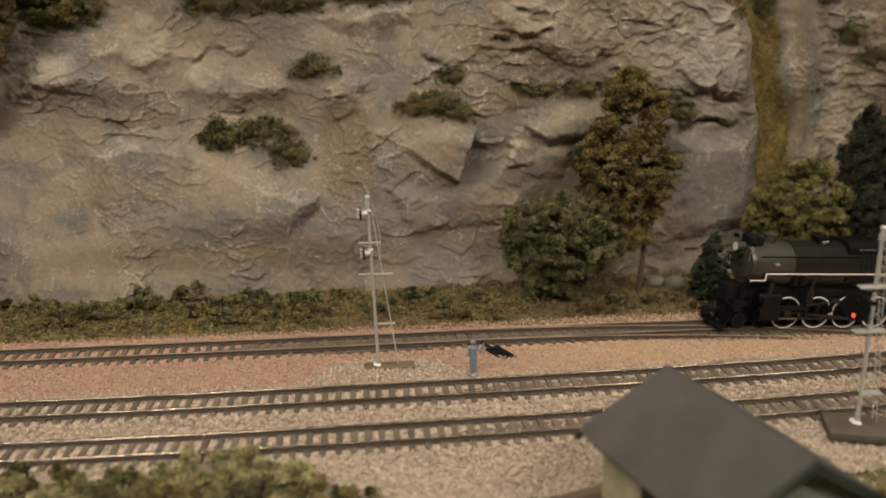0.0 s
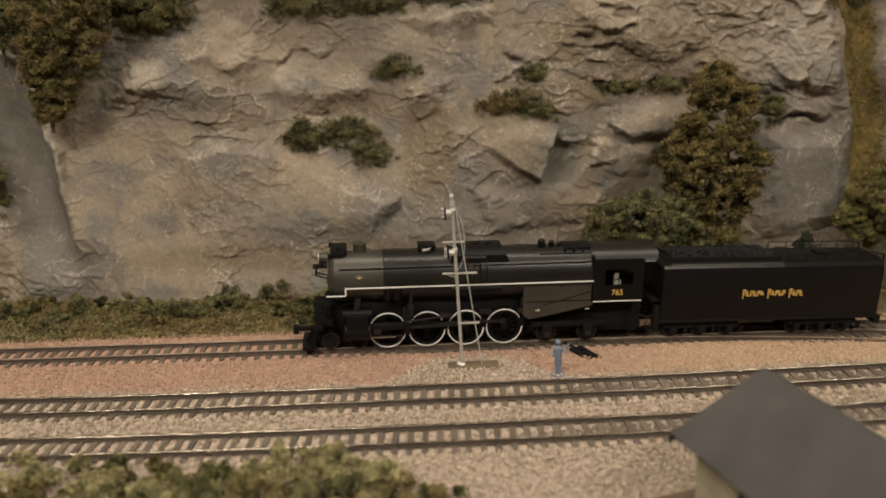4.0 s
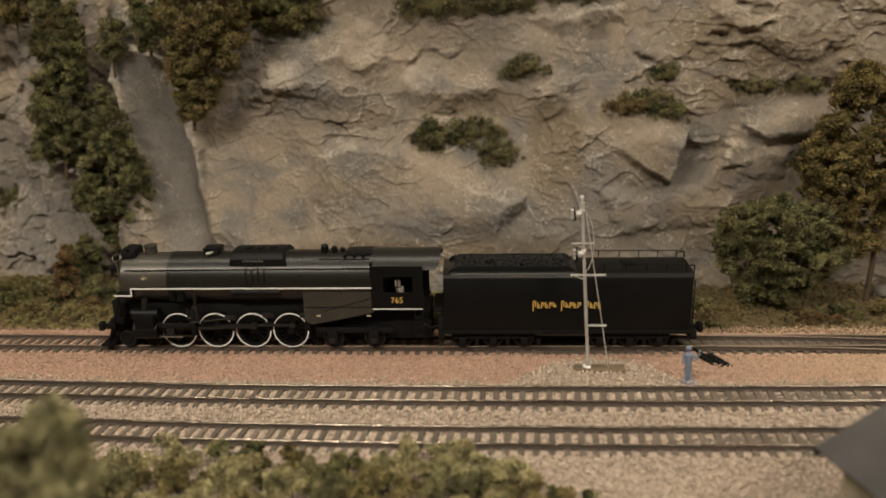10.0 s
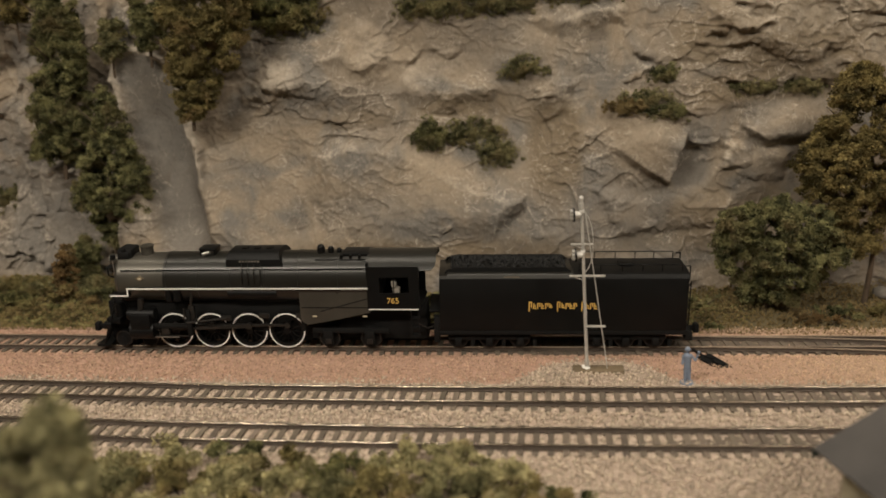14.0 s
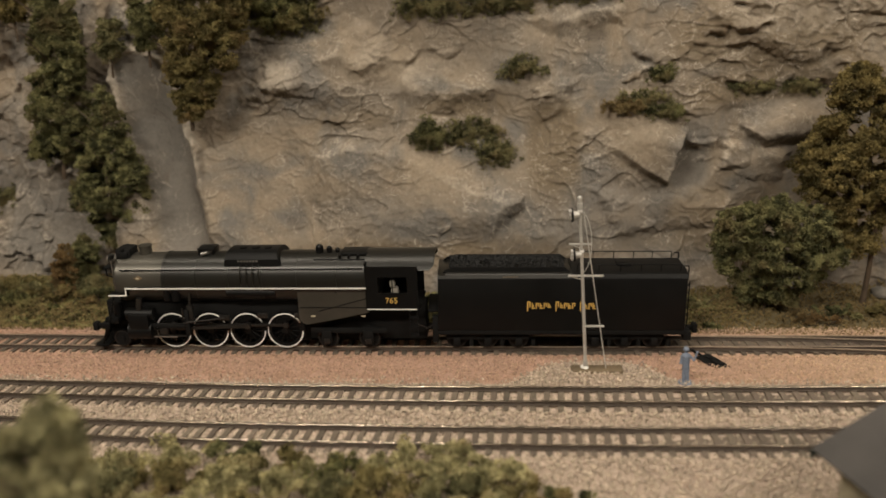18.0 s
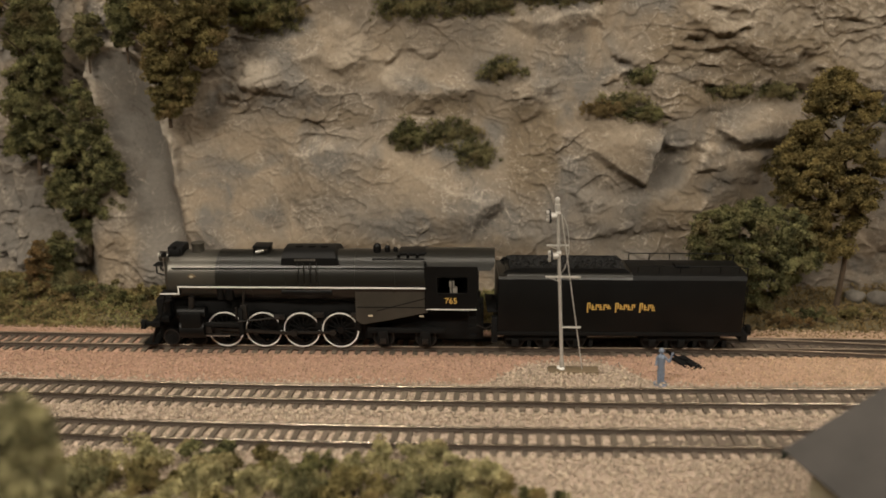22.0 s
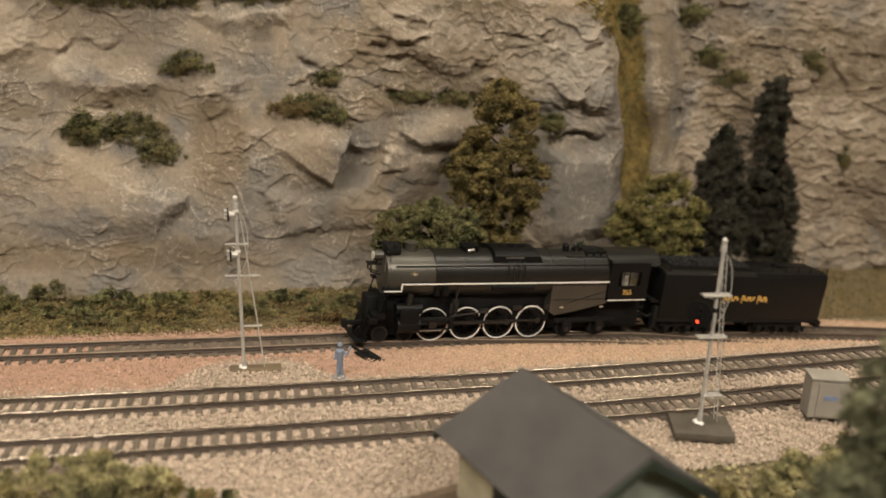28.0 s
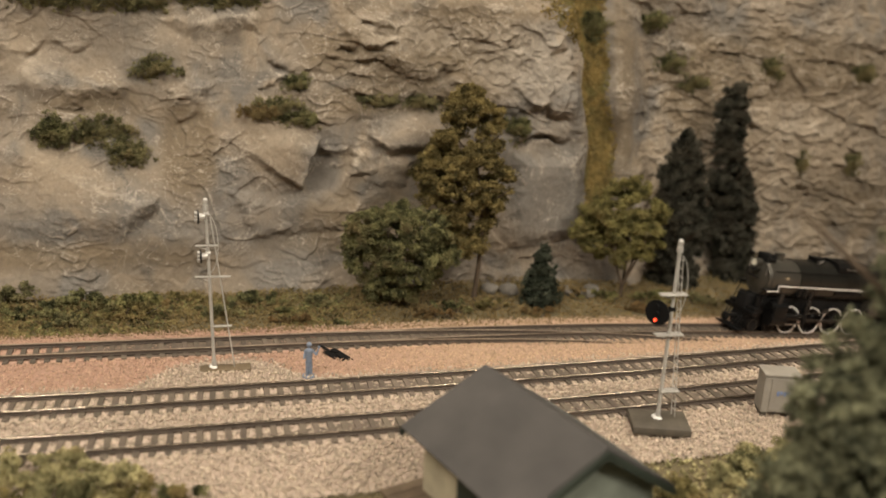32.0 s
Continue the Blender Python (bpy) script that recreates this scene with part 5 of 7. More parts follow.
# rods: built with the crank pin at the local origin
CRANK = 0.0040
RODS = []
for side in (-1, 1):
    b = bmesh.new()
    span = DRIVERS[3] - DRIVERS[0]
    y = side * 0.0112
    box(b, 0, span, y - 0.0004, y + 0.0004, -0.0008, 0.0008, 0.0002)
    for x in DRIVERS:
        rod(b, (x - DRIVERS[0], y - 0.0007, 0), (x - DRIVERS[0], y + 0.0007, 0), 0.0017, 14)
    coupling = part("coupling_rod", b, ROD, engine, "dull steel coupling rod", smooth=40)
    RODS.append((coupling, "coupling", side))
    b = bmesh.new()
    y = side * 0.0128
    length = 0.0480
    prism(b, [(0, -0.0010), (0, 0.0010), (-length, 0.0006), (-length, -0.0006)], "y", y - 0.0004, y + 0.0004)
    rod(b, (0, y - 0.0006, 0), (0, y + 0.0006, 0), 0.0018, 14)
    RODS.append((part("main_rod", b, ROD, engine, "dull steel main rod", smooth=40), "main", side))
    b = bmesh.new()
    box(b, -0.0024, 0.0024, side * 0.0138 - 0.0010, side * 0.0138 + 0.0010, -0.0026, 0.0030, 0.0004)
    rod(b, (-0.0085, side * 0.0132, 0), (0, side * 0.0132, 0), 0.0006, 8)
    RODS.append((part("crosshead", b, ROD, engine, smooth=40), "crosshead", side))

# ---- the tender ----
TENDER_X = 0.067
tender = thing("tender", "long black model tender with gold lettering and a coal load", "tender", (TENDER_X, YC, 0))


def tpart(name, b, mat, label="", smooth=40, parent=None):
    bmesh.ops.translate(b, verts=b.verts, vec=(-TENDER_X, 0, 0))
    return part(name, b, mat, parent or tender, label, smooth)


b = bmesh.new()
box(b, 0.0010, 0.1345, -0.0152, 0.0152, 0.0162, 0.0462, 0.0006)
tank = tpart("tank", b, BLACK, "plain satin black tender side")
b = bmesh.new()
box(b, 0.0010, 0.1360, -0.0148, 0.0148, 0.0135, 0.0162, 0.0004)
tpart("tender_frame", b, BLACK_FLAT)
b = bmesh.new()
prism(b, [(-0.0150, 0.0461), (-0.0143, 0.0476), (-0.0118, 0.0488), (0.0118, 0.0488), (0.0143, 0.0476), (0.0150, 0.0461)], "x", 0.0055, 0.0730)
prism(b, [(-0.0150, 0.0461), (-0.0143, 0.0474), (-0.0120, 0.0480), (0.0120, 0.0480), (0.0143, 0.0474), (0.0150, 0.0461)], "x", 0.0010, 0.0056)
tpart("coal_bunker", b, JACKET, "rounded coal bunker sides")
for y in (-0.0114, 0.0114):
    b = bmesh.new()
    prism(b, [(0.0035, 0.0480), (0.0050, 0.0498), (0.0075, 0.0506), (0.0100, 0.0514), (0.0690, 0.0514), (0.0725, 0.0486)], "y", y - 0.0004, y + 0.0004)
    tpart("bunker_board", b, BLACK_FLAT, "flat black board beside the coal")
b = bmesh.new()
prism(b, [(-0.0150, 0.0461), (-0.0140, 0.0482), (-0.0100, 0.0494), (0.0100, 0.0494), (0.0140, 0.0482), (0.0150, 0.0461)], "x", 0.0730, 0.1345)
tpart("tank_deck", b, BLACK)
rng = np.random.default_rng(5)
n = 1500
cx = rng.uniform(0.0075, 0.0690, n)
cy = rng.uniform(-0.0103, 0.0103, n)
cz = 0.0508 + 0.0009 * (1 - (cy / 0.0105) ** 2) + 0.0005 * rng.uniform(-1, 1, n)
o = part("coal", grains("coal", np.stack([cx - TENDER_X, cy, cz], 1), rng.uniform(0.0004, 0.0008, n), rng), COAL, tender, "heaped black coal")
tagged(o, kind="stuff")
b = bmesh.new()
box(b, 0.0985, 0.1065, -0.0035, 0.0035, 0.0492, 0.0508, 0.0004)
tpart("water_hatch", b, BLACK)
b = bmesh.new()
for side in (-1, 1):
    y = side * 0.0118
    rod(b, (0.0760, y, 0.0528), (0.1310, y, 0.0528), 0.0003, 6)
    for x in (0.0760, 0.0875, 0.0990, 0.1100, 0.1205, 0.1310):
        rod(b, (x, y, 0.0490), (x, y, 0.0528), 0.00028, 6)
tpart("deck_railing", b, BLACK)
for side in (-1, 1):
    b = bmesh.new()
    rod(b, (0.1352, side * 0.0120, 0.0440), (0.1352, side * 0.0120, 0.0520), 0.0004, 6)
    rod(b, (0.1325, side * 0.0120, 0.0520), (0.1352, side * 0.0120, 0.0520), 0.0004, 6)
    rod(b, (0.1357, side * 0.0135, 0.0180), (0.1357, side * 0.0135, 0.0440), 0.0003, 6)
    ladder = tpart("rear_ladder", b, BLACK)
    for k in range(6):
        b = bmesh.new()
        box(b, 0.1352, 0.1360, side * 0.0125 - 0.0016, side * 0.0125 + 0.0016, 0.0200 + k * 0.0042, 0.0204 + k * 0.0042)
        tpart("step", b, BLACK, parent=ladder)
b = bmesh.new()
box(b, 0.1360, 0.1430, -0.0013, 0.0013, 0.0105, 0.0132, 0.0004)
box(b, 0.1420, 0.1450, -0.0022, 0.0022, 0.0092, 0.0145, 0.0006)
box(b, 0.1345, 0.1385, -0.0145, 0.0145, 0.0100, 0.0150, 0.0005)
tpart("rear_coupler", b, BLACK_FLAT)
b = bmesh.new()
box(b, -0.0080, 0.0015, -0.0025, 0.0025, 0.0115, 0.0140, 0.0004)
box(b, -0.0045, 0.0012, -0.0130, 0.0130, 0.0262, 0.0275, 0.0003)
box(b, -0.0020, 0.0012, -0.0145, -0.0105, 0.0090, 0.0240, 0.0004)
tpart("drawbar", b, BLACK_FLAT)
b = bmesh.new()
rod(b, (-0.0105, -0.0120, 0.0190), (-0.0050, -0.0120, 0.0165), 0.0004, 6)
rod(b, (-0.0050, -0.0120, 0.0165), (0.0010, -0.0120, 0.0200), 0.0004, 6)
tpart("hose", b, ROD)
TWHEELS = ((0.0112, 0.0282, 0.0452), (0.0868, 0.1028, 0.1190))
for group in TWHEELS:
    b = bmesh.new()
    for side in (-1, 1):
        y0, y1 = sorted((side * 0.0100, side * 0.0122))
        box(b, group[0] - 0.0055, group[2] + 0.0055, y0, y1, 0.0095, 0.0125, 0.0006)
        for x in group:
            box(b, x - 0.0019, x + 0.0019, side * 0.0122 - 0.0012, side * 0.0122 + 0.0012, 0.0065, 0.0110, 0.0005)
            rod(b, (x + 0.0080, side * 0.0110, 0.0060), (x + 0.0080, side * 0.0110, 0.0095), 0.0012, 8)
    tpart("truck_frame", b, BLACK_FLAT)
    for x in group:
        for side in (-1, 1):
            ROLLING.append((plain_wheel(tender, x - TENDER_X, side * 0.0079, 0.0055, side), 0.0055))
# gold lettering on the tank side: plain strokes of the letters' sizes
b = bmesh.new()
x = 0.0492
for word in ((1.0, 0.62, 0.62, 0.62, 0.62, 0.5), (1.0, 0.55, 0.62, 0.62, 0.62), (1.0, 0.62, 0.68, 0.68)):
    for k, h in enumerate(word):
        w = 0.0018
        z1 = 0.0331 if k == 0 else 0.0322
        z0 = z1 - 0.0052 * h - (0.0004 if k == 0 else 0)
        box(b, x, x + w * 0.34, -0.01545, -0.01515, z0, z1)
        if k % 2 == 0:
            box(b, x + w * 0.66, x + w, -0.01545, -0.01515, z0 + (z1 - z0) * 0.4, z1)
            box(b, x, x + w, -0.01545, -0.01515, z1 - 0.0007, z1)
        else:
            box(b, x, x + w, -0.01545, -0.01515, z0, z0 + 0.0007)
            box(b, x, x + w * 0.8, -0.01545, -0.01515, (z0 + z1) / 2 - 0.0003, (z0 + z1) / 2 + 0.0004)
        x += w + (0.00035 if k else 0.0006)
    x += 0.0021
tpart("side_lettering", b, YELLOW, "gold lettering reduced to plain strokes", smooth=None, parent=tank)
b = bmesh.new()
for k in range(6):
    box(b, 0.0360 + k * 0.0014, 0.0369 + k * 0.0014, -0.01495, -0.01455, 0.0466, 0.0471)
tpart("bunker_lettering", b, BASE_BROWN, "tiny tan illegible lettering", smooth=None)

# ---- plants ----
def crown_mesh(name, blobs, rng, clump=0.0042, density=1.0, grain=(0.0005, 0.00105), per=46):
    """A crown of crumbly foam foliage: ragged clumps thrown over lumpy masses, each a cloud of crumbs, with gaps between."""
    pts, sizes = [], []
    for cx, cy, cz, rx, ry, rz in blobs:
        area = 4 * math.pi * ((rx * ry + rx * rz + ry * rz) / 3)
        k = max(3, int(density * 0.20 * area / (clump * clump)))
        d = rng.normal(size=(k, 3))
        d /= np.linalg.norm(d, axis=1, keepdims=True)
        tips = np.array((cx, cy, cz)) + d * np.array((rx, ry, rz)) * rng.uniform(0.45, 1.15, (k, 1))
        for tip, way in zip(tips, d):
            n = int(rng.integers(3, 7))
            c = tip + rng.normal(size=(n, 3)) * clump * np.array((0.65, 0.65, 0.62)) + way * clump * rng.uniform(-0.6, 0.5, (n, 1))
            cr = clump * rng.uniform(0.35, 0.95, n)
            for j in range(n):
                m = int(per * rng.uniform(0.7, 1.2) * (0.30 + cr[j] / clump))
                q = rng.normal(size=(m, 3))
                q /= np.linalg.norm(q, axis=1, keepdims=True)
                pts.append(c[j] + q * cr[j] * (rng.random((m, 1)) ** 0.55) * np.array((1.0, 1.0, 0.95)) * rng.uniform(0.8, 1.3, (m, 1)))
                sizes.append(rng.uniform(*grain, m))
    return grains(name, np.concatenate(pts), np.concatenate(sizes), rng, "flake", 0.45)


def trunk_mesh(height, r, rng, limbs=6, lean=0.0):
    b = bmesh.new()
    pts = [Vector((lean * height * t + 0.03 * height * math.sin(5 * t), 0.02 * height * math.sin(7 * t + 1), height * t - 0.010 * (t == 0))) for t in np.linspace(0, 1, 6)]
    for i in range(5):
        rod(b, pts[i], pts[i + 1], r * (1 - 0.16 * i), 7, r * (1 - 0.16 * (i + 1)))
    for k in range(limbs):
        t = rng.uniform(0.35, 0.9)
        base = pts[0].lerp(pts[-1], t)
        a = rng.uniform(0, 2 * math.pi)
        tip = base + Vector((math.cos(a), math.sin(a), 0.8)) * height * rng.uniform(0.12, 0.25)
        rod(b, base, tip, r * 0.4, 5, r * 0.15)
    return b


def leafy(name, label, category, at, blobs, leaf, seed, trunk=0.0, trunk_r=0.0012, clump=0.0042, density=1.0, per=46, group="", grain=(0.0005, 0.00105), lean=0.0):
    """A tree or bush: an empty at the ground, a crown, and a trunk where one shows. blobs are relative to the base."""
    rng = np.random.default_rng(seed)
    t = thing(name, label, category, at[:3], group)
    t.scale = (at[3],) * 3
    part("crown" if trunk else "foliage", crown_mesh("crown", blobs, rng, clump, density, grain, per), LEAF[leaf], t)
    if trunk:
        part("trunk", trunk_mesh(trunk, trunk_r, rng, lean=lean), BARK, t, smooth=60)
    else:
        b = bmesh.new()
        for k in range(5):
            a = 1.26 * k
            x, y, z, rx, ry, rz = blobs[k % len(blobs)]
            rod(b, (x * 0.4, y * 0.4, -0.002), (x + rx * 0.4 * math.cos(a), y + ry * 0.4 * math.sin(a), z), 0.0005, 5, 0.0002)
        part("stems", b, BARK, t, smooth=60)
    return t


def tuft_mesh(lumps, rng, crumb=(0.0004, 0.0009), per=190):
    """Foam foliage: lumps of crumbs, each lump broken into smaller ones, with shade between them. lumps: x, y, z, r."""
    pts, sizes = [], []
    for cx, cy, cz, r in lumps:
        for k in range(4):
            d = rng.normal(size=3)
            d /= np.linalg.norm(d)
            q = r * rng.uniform(0.42, 0.72)
            c = np.array((cx, cy, cz)) + d * r * np.array((0.8, 0.7, 0.6)) * rng.uniform(0.3, 0.95)
            m = int(per * 0.25 * (r / 0.005) ** 1.6 * rng.uniform(0.8, 1.2)) + 8
            way = rng.normal(size=(m, 3))
            way /= np.linalg.norm(way, axis=1, keepdims=True)
            pts.append(c + way * q * (0.45 + 0.65 * rng.random((m, 1)) ** 0.7) * np.array((1.05, 1.0, 0.82)))
            sizes.append(rng.uniform(*crumb, m))
    return grains("crown", np.concatenate(pts), np.concatenate(sizes), rng, "flake", 0.5)


def grown(name, label, at, rows, leaf, seed, lump=0.0052, fill=1.0, trunk=True, crumb=(0.0004, 0.0009), lean=0.0, category="tree", forks=0):
    """A tree that fills an outline: rows of height, west edge and east edge over its foot; ragged lumps with gaps between."""
    rng = np.random.default_rng(seed)
    t = thing(name, label, category, at[:3])
    t.scale = (at[3],) * 3
    rows = sorted(rows)
    zs, west, east = (np.array(c) for c in zip(*rows))
    area = float(np.sum((zs[1:] - zs[:-1]) * 0.5 * (east[1:] - west[1:] + east[:-1] - west[:-1])))
    n = int(fill * 2.3 * area / (lump * lump)) + 4
    lumps = []
    while len(lumps) < n:
        z = rng.uniform(zs[0], zs[-1])
        a, c = np.interp(z, zs, west), np.interp(z, zs, east)
        if rng.random() > (c - a) / float(np.max(east - west)):
            continue
        half = max((c - a) / 2 - 0.45 * lump, 0.0006)
        u, depth = rng.uniform(-1, 1), rng.uniform(-1, 1)
        hole = noise.noise(Vector((u * half / (1.7 * lump) + 1.7 * seed, depth, z / (1.3 * lump))))
        if hole < -0.10 and rng.random() < 0.85:
            continue
        lumps.append(((a + c) / 2 + u * half, depth * 0.55 * half * math.sqrt(max(0.0, 1 - u * u)), z, lump * rng.uniform(0.55, 1.15)))
    part("crown", tuft_mesh(lumps, rng, crumb), LEAF[leaf], t)
    if trunk:
        height = float(zs[-1]) * 0.86
        b = trunk_mesh(height, 0.010 * height + 0.0006, rng, 9, lean=lean)
        for k in range(forks):
            side = -1 if k % 2 else 1
            rod(b, (0.0004 * side, -0.001, height * 0.10), (side * height * 0.20, -0.002, height * (0.52 + 0.1 * k)), 0.0009, 6, 0.0005)
        part("trunk", b, BARK, t, smooth=60)
    return t


def stood(x, y, z):
    """A place of the level plan, and how much larger things are there."""
    return (*(float(c) for c in laid((x, y, z))), float(lie(x)))


def on_rock(x, z, out=0.0):
    """A place on the rock face, and how much larger things are there."""
    return (*(float(c) for c in laid((x, float(rock_y(x, z)[0]) - out, z))), float(lie(x)))


def on_ground(x, y):
    w = float(fall(x, y))
    return (*(float(c) for c in laid((x, y, float(ground_z(x, y))), w)), 1 + (float(lie(x)) - 1) * w)


def on_mound(x, y):
    """On the little mound that a tree of the bank stands on."""
    q = on_ground(x, y)
    return (q[0], q[1], q[2] + 0.005, q[3])


# trees behind the tracks
grown("tree", "tall brown-olive model tree with loose crown at the rock foot", stood(0.2362, 0.424, 0.003), [
    (0.136, -0.014, -0.006), (0.1227, -0.0257, 0.0143), (0.1057, -0.0294, 0.0127), (0.0884, -0.0403, 0.0175), (0.0779, -0.0434, 0.0241), (0.0637, -0.0387, 0.0157), (0.0493, -0.0292, 0.0094), (0.030, -0.0159, 0.006)], "autumn", 101, fill=1.05)
grown("tree", "bushy green deciduous model tree at the rock foot", stood(0.1812, 0.418, 0.003), [
    (0.0664, 0.002, 0.010), (0.0577, -0.0249, 0.0348), (0.0472, -0.0294, 0.0389), (0.0365, -0.0293, 0.0456), (0.0257, -0.0257, 0.0401), (0.0164, -0.0179, 0.0262), (0.006, -0.0142, 0.0176)], "dark", 102, lump=0.0048, fill=1.1, forks=2)
grown("tree", "light green deciduous model tree with forked trunk", stood(0.3358, 0.424, 0.0057), [
    (0.0800, -0.004, 0.005), (0.0655, -0.0227, 0.0185), (0.0544, -0.033, 0.0283), (0.0432, -0.0387, 0.0282), (0.0317, -0.0307, 0.0258), (0.0240, -0.0215, 0.0179)], "maple", 103, forks=3)
grown("tree", "tall blackish green model conifer against the rock", stood(0.3862, 0.440, -0.002), [
    (0.1130, -0.014, -0.004), (0.0890, -0.0254, 0.0057), (0.0700, -0.0241, 0.0106), (0.0500, -0.0236, 0.0156), (0.0300, -0.0231, 0.0123), (0.005, -0.0226, 0.011)], "black", 104, fill=1.3, lean=-0.05)
grown("tree", "tallest blackish green model conifer against the rock", stood(0.4308, 0.446, -0.002), [
    (0.1440, -0.024, -0.012), (0.1260, -0.0311, -0.0086), (0.1070, -0.0291, -0.0067), (0.0880, -0.0303, -0.0036), (0.0680, -0.0307, 0.0082), (0.0480, -0.0256, 0.0073), (0.0300, -0.0216, 0.0095), (0.005, -0.0216, 0.0134)], "black", 105, fill=1.3, lean=-0.12)


def fir(name, label, at, height, radius, leaf, seed, tiers, group="", grain=(0.0004, 0.0009), per=26, clump=0.0026):
    """A conifer in tiers of drooping branches."""
    rng = np.random.default_rng(seed)
    t = thing(name, label, "tree", at[:3], group)
    t.scale = (at[3],) * 3
    blobs = []
    for k in range(tiers):
        f = (k + 0.4) / tiers
        r = radius * (1 - f) ** 0.85 + radius * 0.06
        z = height * (0.10 + 0.88 * f)
        n = max(3, int(9 * (1 - f) + 2))
        for j in range(n):
            a = 2 * math.pi * (j + rng.random() * 0.6) / n + k
            rr = r * rng.uniform(0.55, 0.95)
            blobs.append((rr * math.cos(a) * 0.72, rr * math.sin(a) * 0.72, z - rr * 0.18, r * 0.36 + 0.0008, r * 0.36 + 0.0008, height / tiers * 0.42))
    blobs.append((0, 0, height * 0.985, radius * 0.10, radius * 0.10, height / tiers * 0.5))
    part("crown", crown_mesh("crown", blobs, rng, clump, 0.9, grain, per), LEAF[leaf], t)
    part("trunk", trunk_mesh(height * 0.95, radius * 0.08, rng, 2), BARK, t, smooth=60)
    return t


fir("fir_tree", "small dark blue-green model fir in tiers", on_ground(0.2785, 0.418), 0.036, 0.0135, "fir", 106, 7)
# trees on the rock to the west
grown("tree", "olive green bushy model tree hanging over a ledge", stood(-0.167, 0.455, 0.1207), [
    (0.0837, -0.0034, 0.0368), (0.0743, -0.0125, 0.0516), (0.0573, -0.0136, 0.0483), (0.0399, -0.0127, 0.0416), (0.0222, -0.013, 0.025), (0.0077, -0.0104, 0.0191), (-0.001, -0.0099, 0.0094)], "olive", 107, lump=0.0056, fill=1.1)
grown("tree", "olive green bushy model tree at the cliff top", stood(-0.1113, 0.486, 0.1686), [
    (0.030, -0.0265, 0.0293), (0.0231, -0.0314, 0.0285), (0.0085, -0.0218, 0.0214), (-0.001, -0.0116, 0.0148)], "green", 112, lump=0.0056)
grown("tree", "dark olive model conifer growing on the west rock", stood(-0.277, 0.476, 0.0865), [
    (0.1278, 0.0107, 0.0327), (0.114, 0.0035, 0.0326), (0.078, -0.0066, 0.031), (0.0402, -0.0151, 0.0318), (0.0167, -0.019, 0.0263), (0.0024, -0.0214, 0.0218)], "dark", 108, lump=0.0062, fill=1.3, lean=0.12)
grown("tree", "dark green model tree against the grey gully", stood(-0.2409, 0.462, 0.0323), [
    (0.1080, 0.009, 0.014), (0.0754, -0.0022, 0.0256), (0.0566, -0.016, 0.0319), (0.041, -0.0226, 0.0357), (0.0271, -0.0263, 0.0349), (0.0125, -0.0083, 0.0254), (0.0022, -0.006, 0.0173)], "dark", 109, lump=0.0056, fill=1.3, lean=0.1)
grown("sapling", "dark green upright sapling at the foot of the gully", stood(-0.2617, 0.452, 0.0028), [
    (0.0391, 0.0028, 0.0133), (0.0291, -0.0057, 0.0168), (0.0126, -0.0078, 0.0145), (0.0034, -0.0066, 0.0093)], "dark", 113, lump=0.0044)
grown("tree", "blackish green model tree at the top of the gully", stood(-0.1967, 0.470, 0.1603), [
    (0.0459, -0.0028, 0.0201), (0.036, -0.0093, 0.0176), (0.0185, -0.0098, 0.0155), (0.0011, -0.007, 0.0068)], "dark", 110, fill=1.2)
grown("shrub", "olive shrub beside the head of the gully", stood(-0.2282, 0.478, 0.1541), [
    (0.0259, -0.0059, 0.014), (0.0151, -0.0081, 0.0148), (0.0023, -0.0085, 0.0077)], "moss", 114, category="shrub")
grown("tree", "dark green model tree above the west rock", stood(-0.3327, 0.490, 0.1717), [
    (0.0409, -0.0161, 0.0266), (0.0261, -0.02, 0.0214), (0.0111, -0.0239, 0.0179), (0.0025, -0.0217, 0.009)], "dark", 115)
grown("tree", "brown-olive model tree above the west rock", stood(-0.302, 0.492, 0.1795), [
    (0.0302, -0.0041, 0.021), (0.0193, -0.0084, 0.0178), (0.0043, -0.0094, 0.012)], "autumn", 111)
grown("shrub", "rusty brown straggling shrub at the rock foot", stood(-0.2640, 0.432, 0.000), [
    (0.0420, 0.004, 0.012), (0.0286, -0.0043, 0.0145), (0.0042, -0.0084, 0.0092)], "rust", 116, lump=0.0036, fill=0.7, category="shrub")
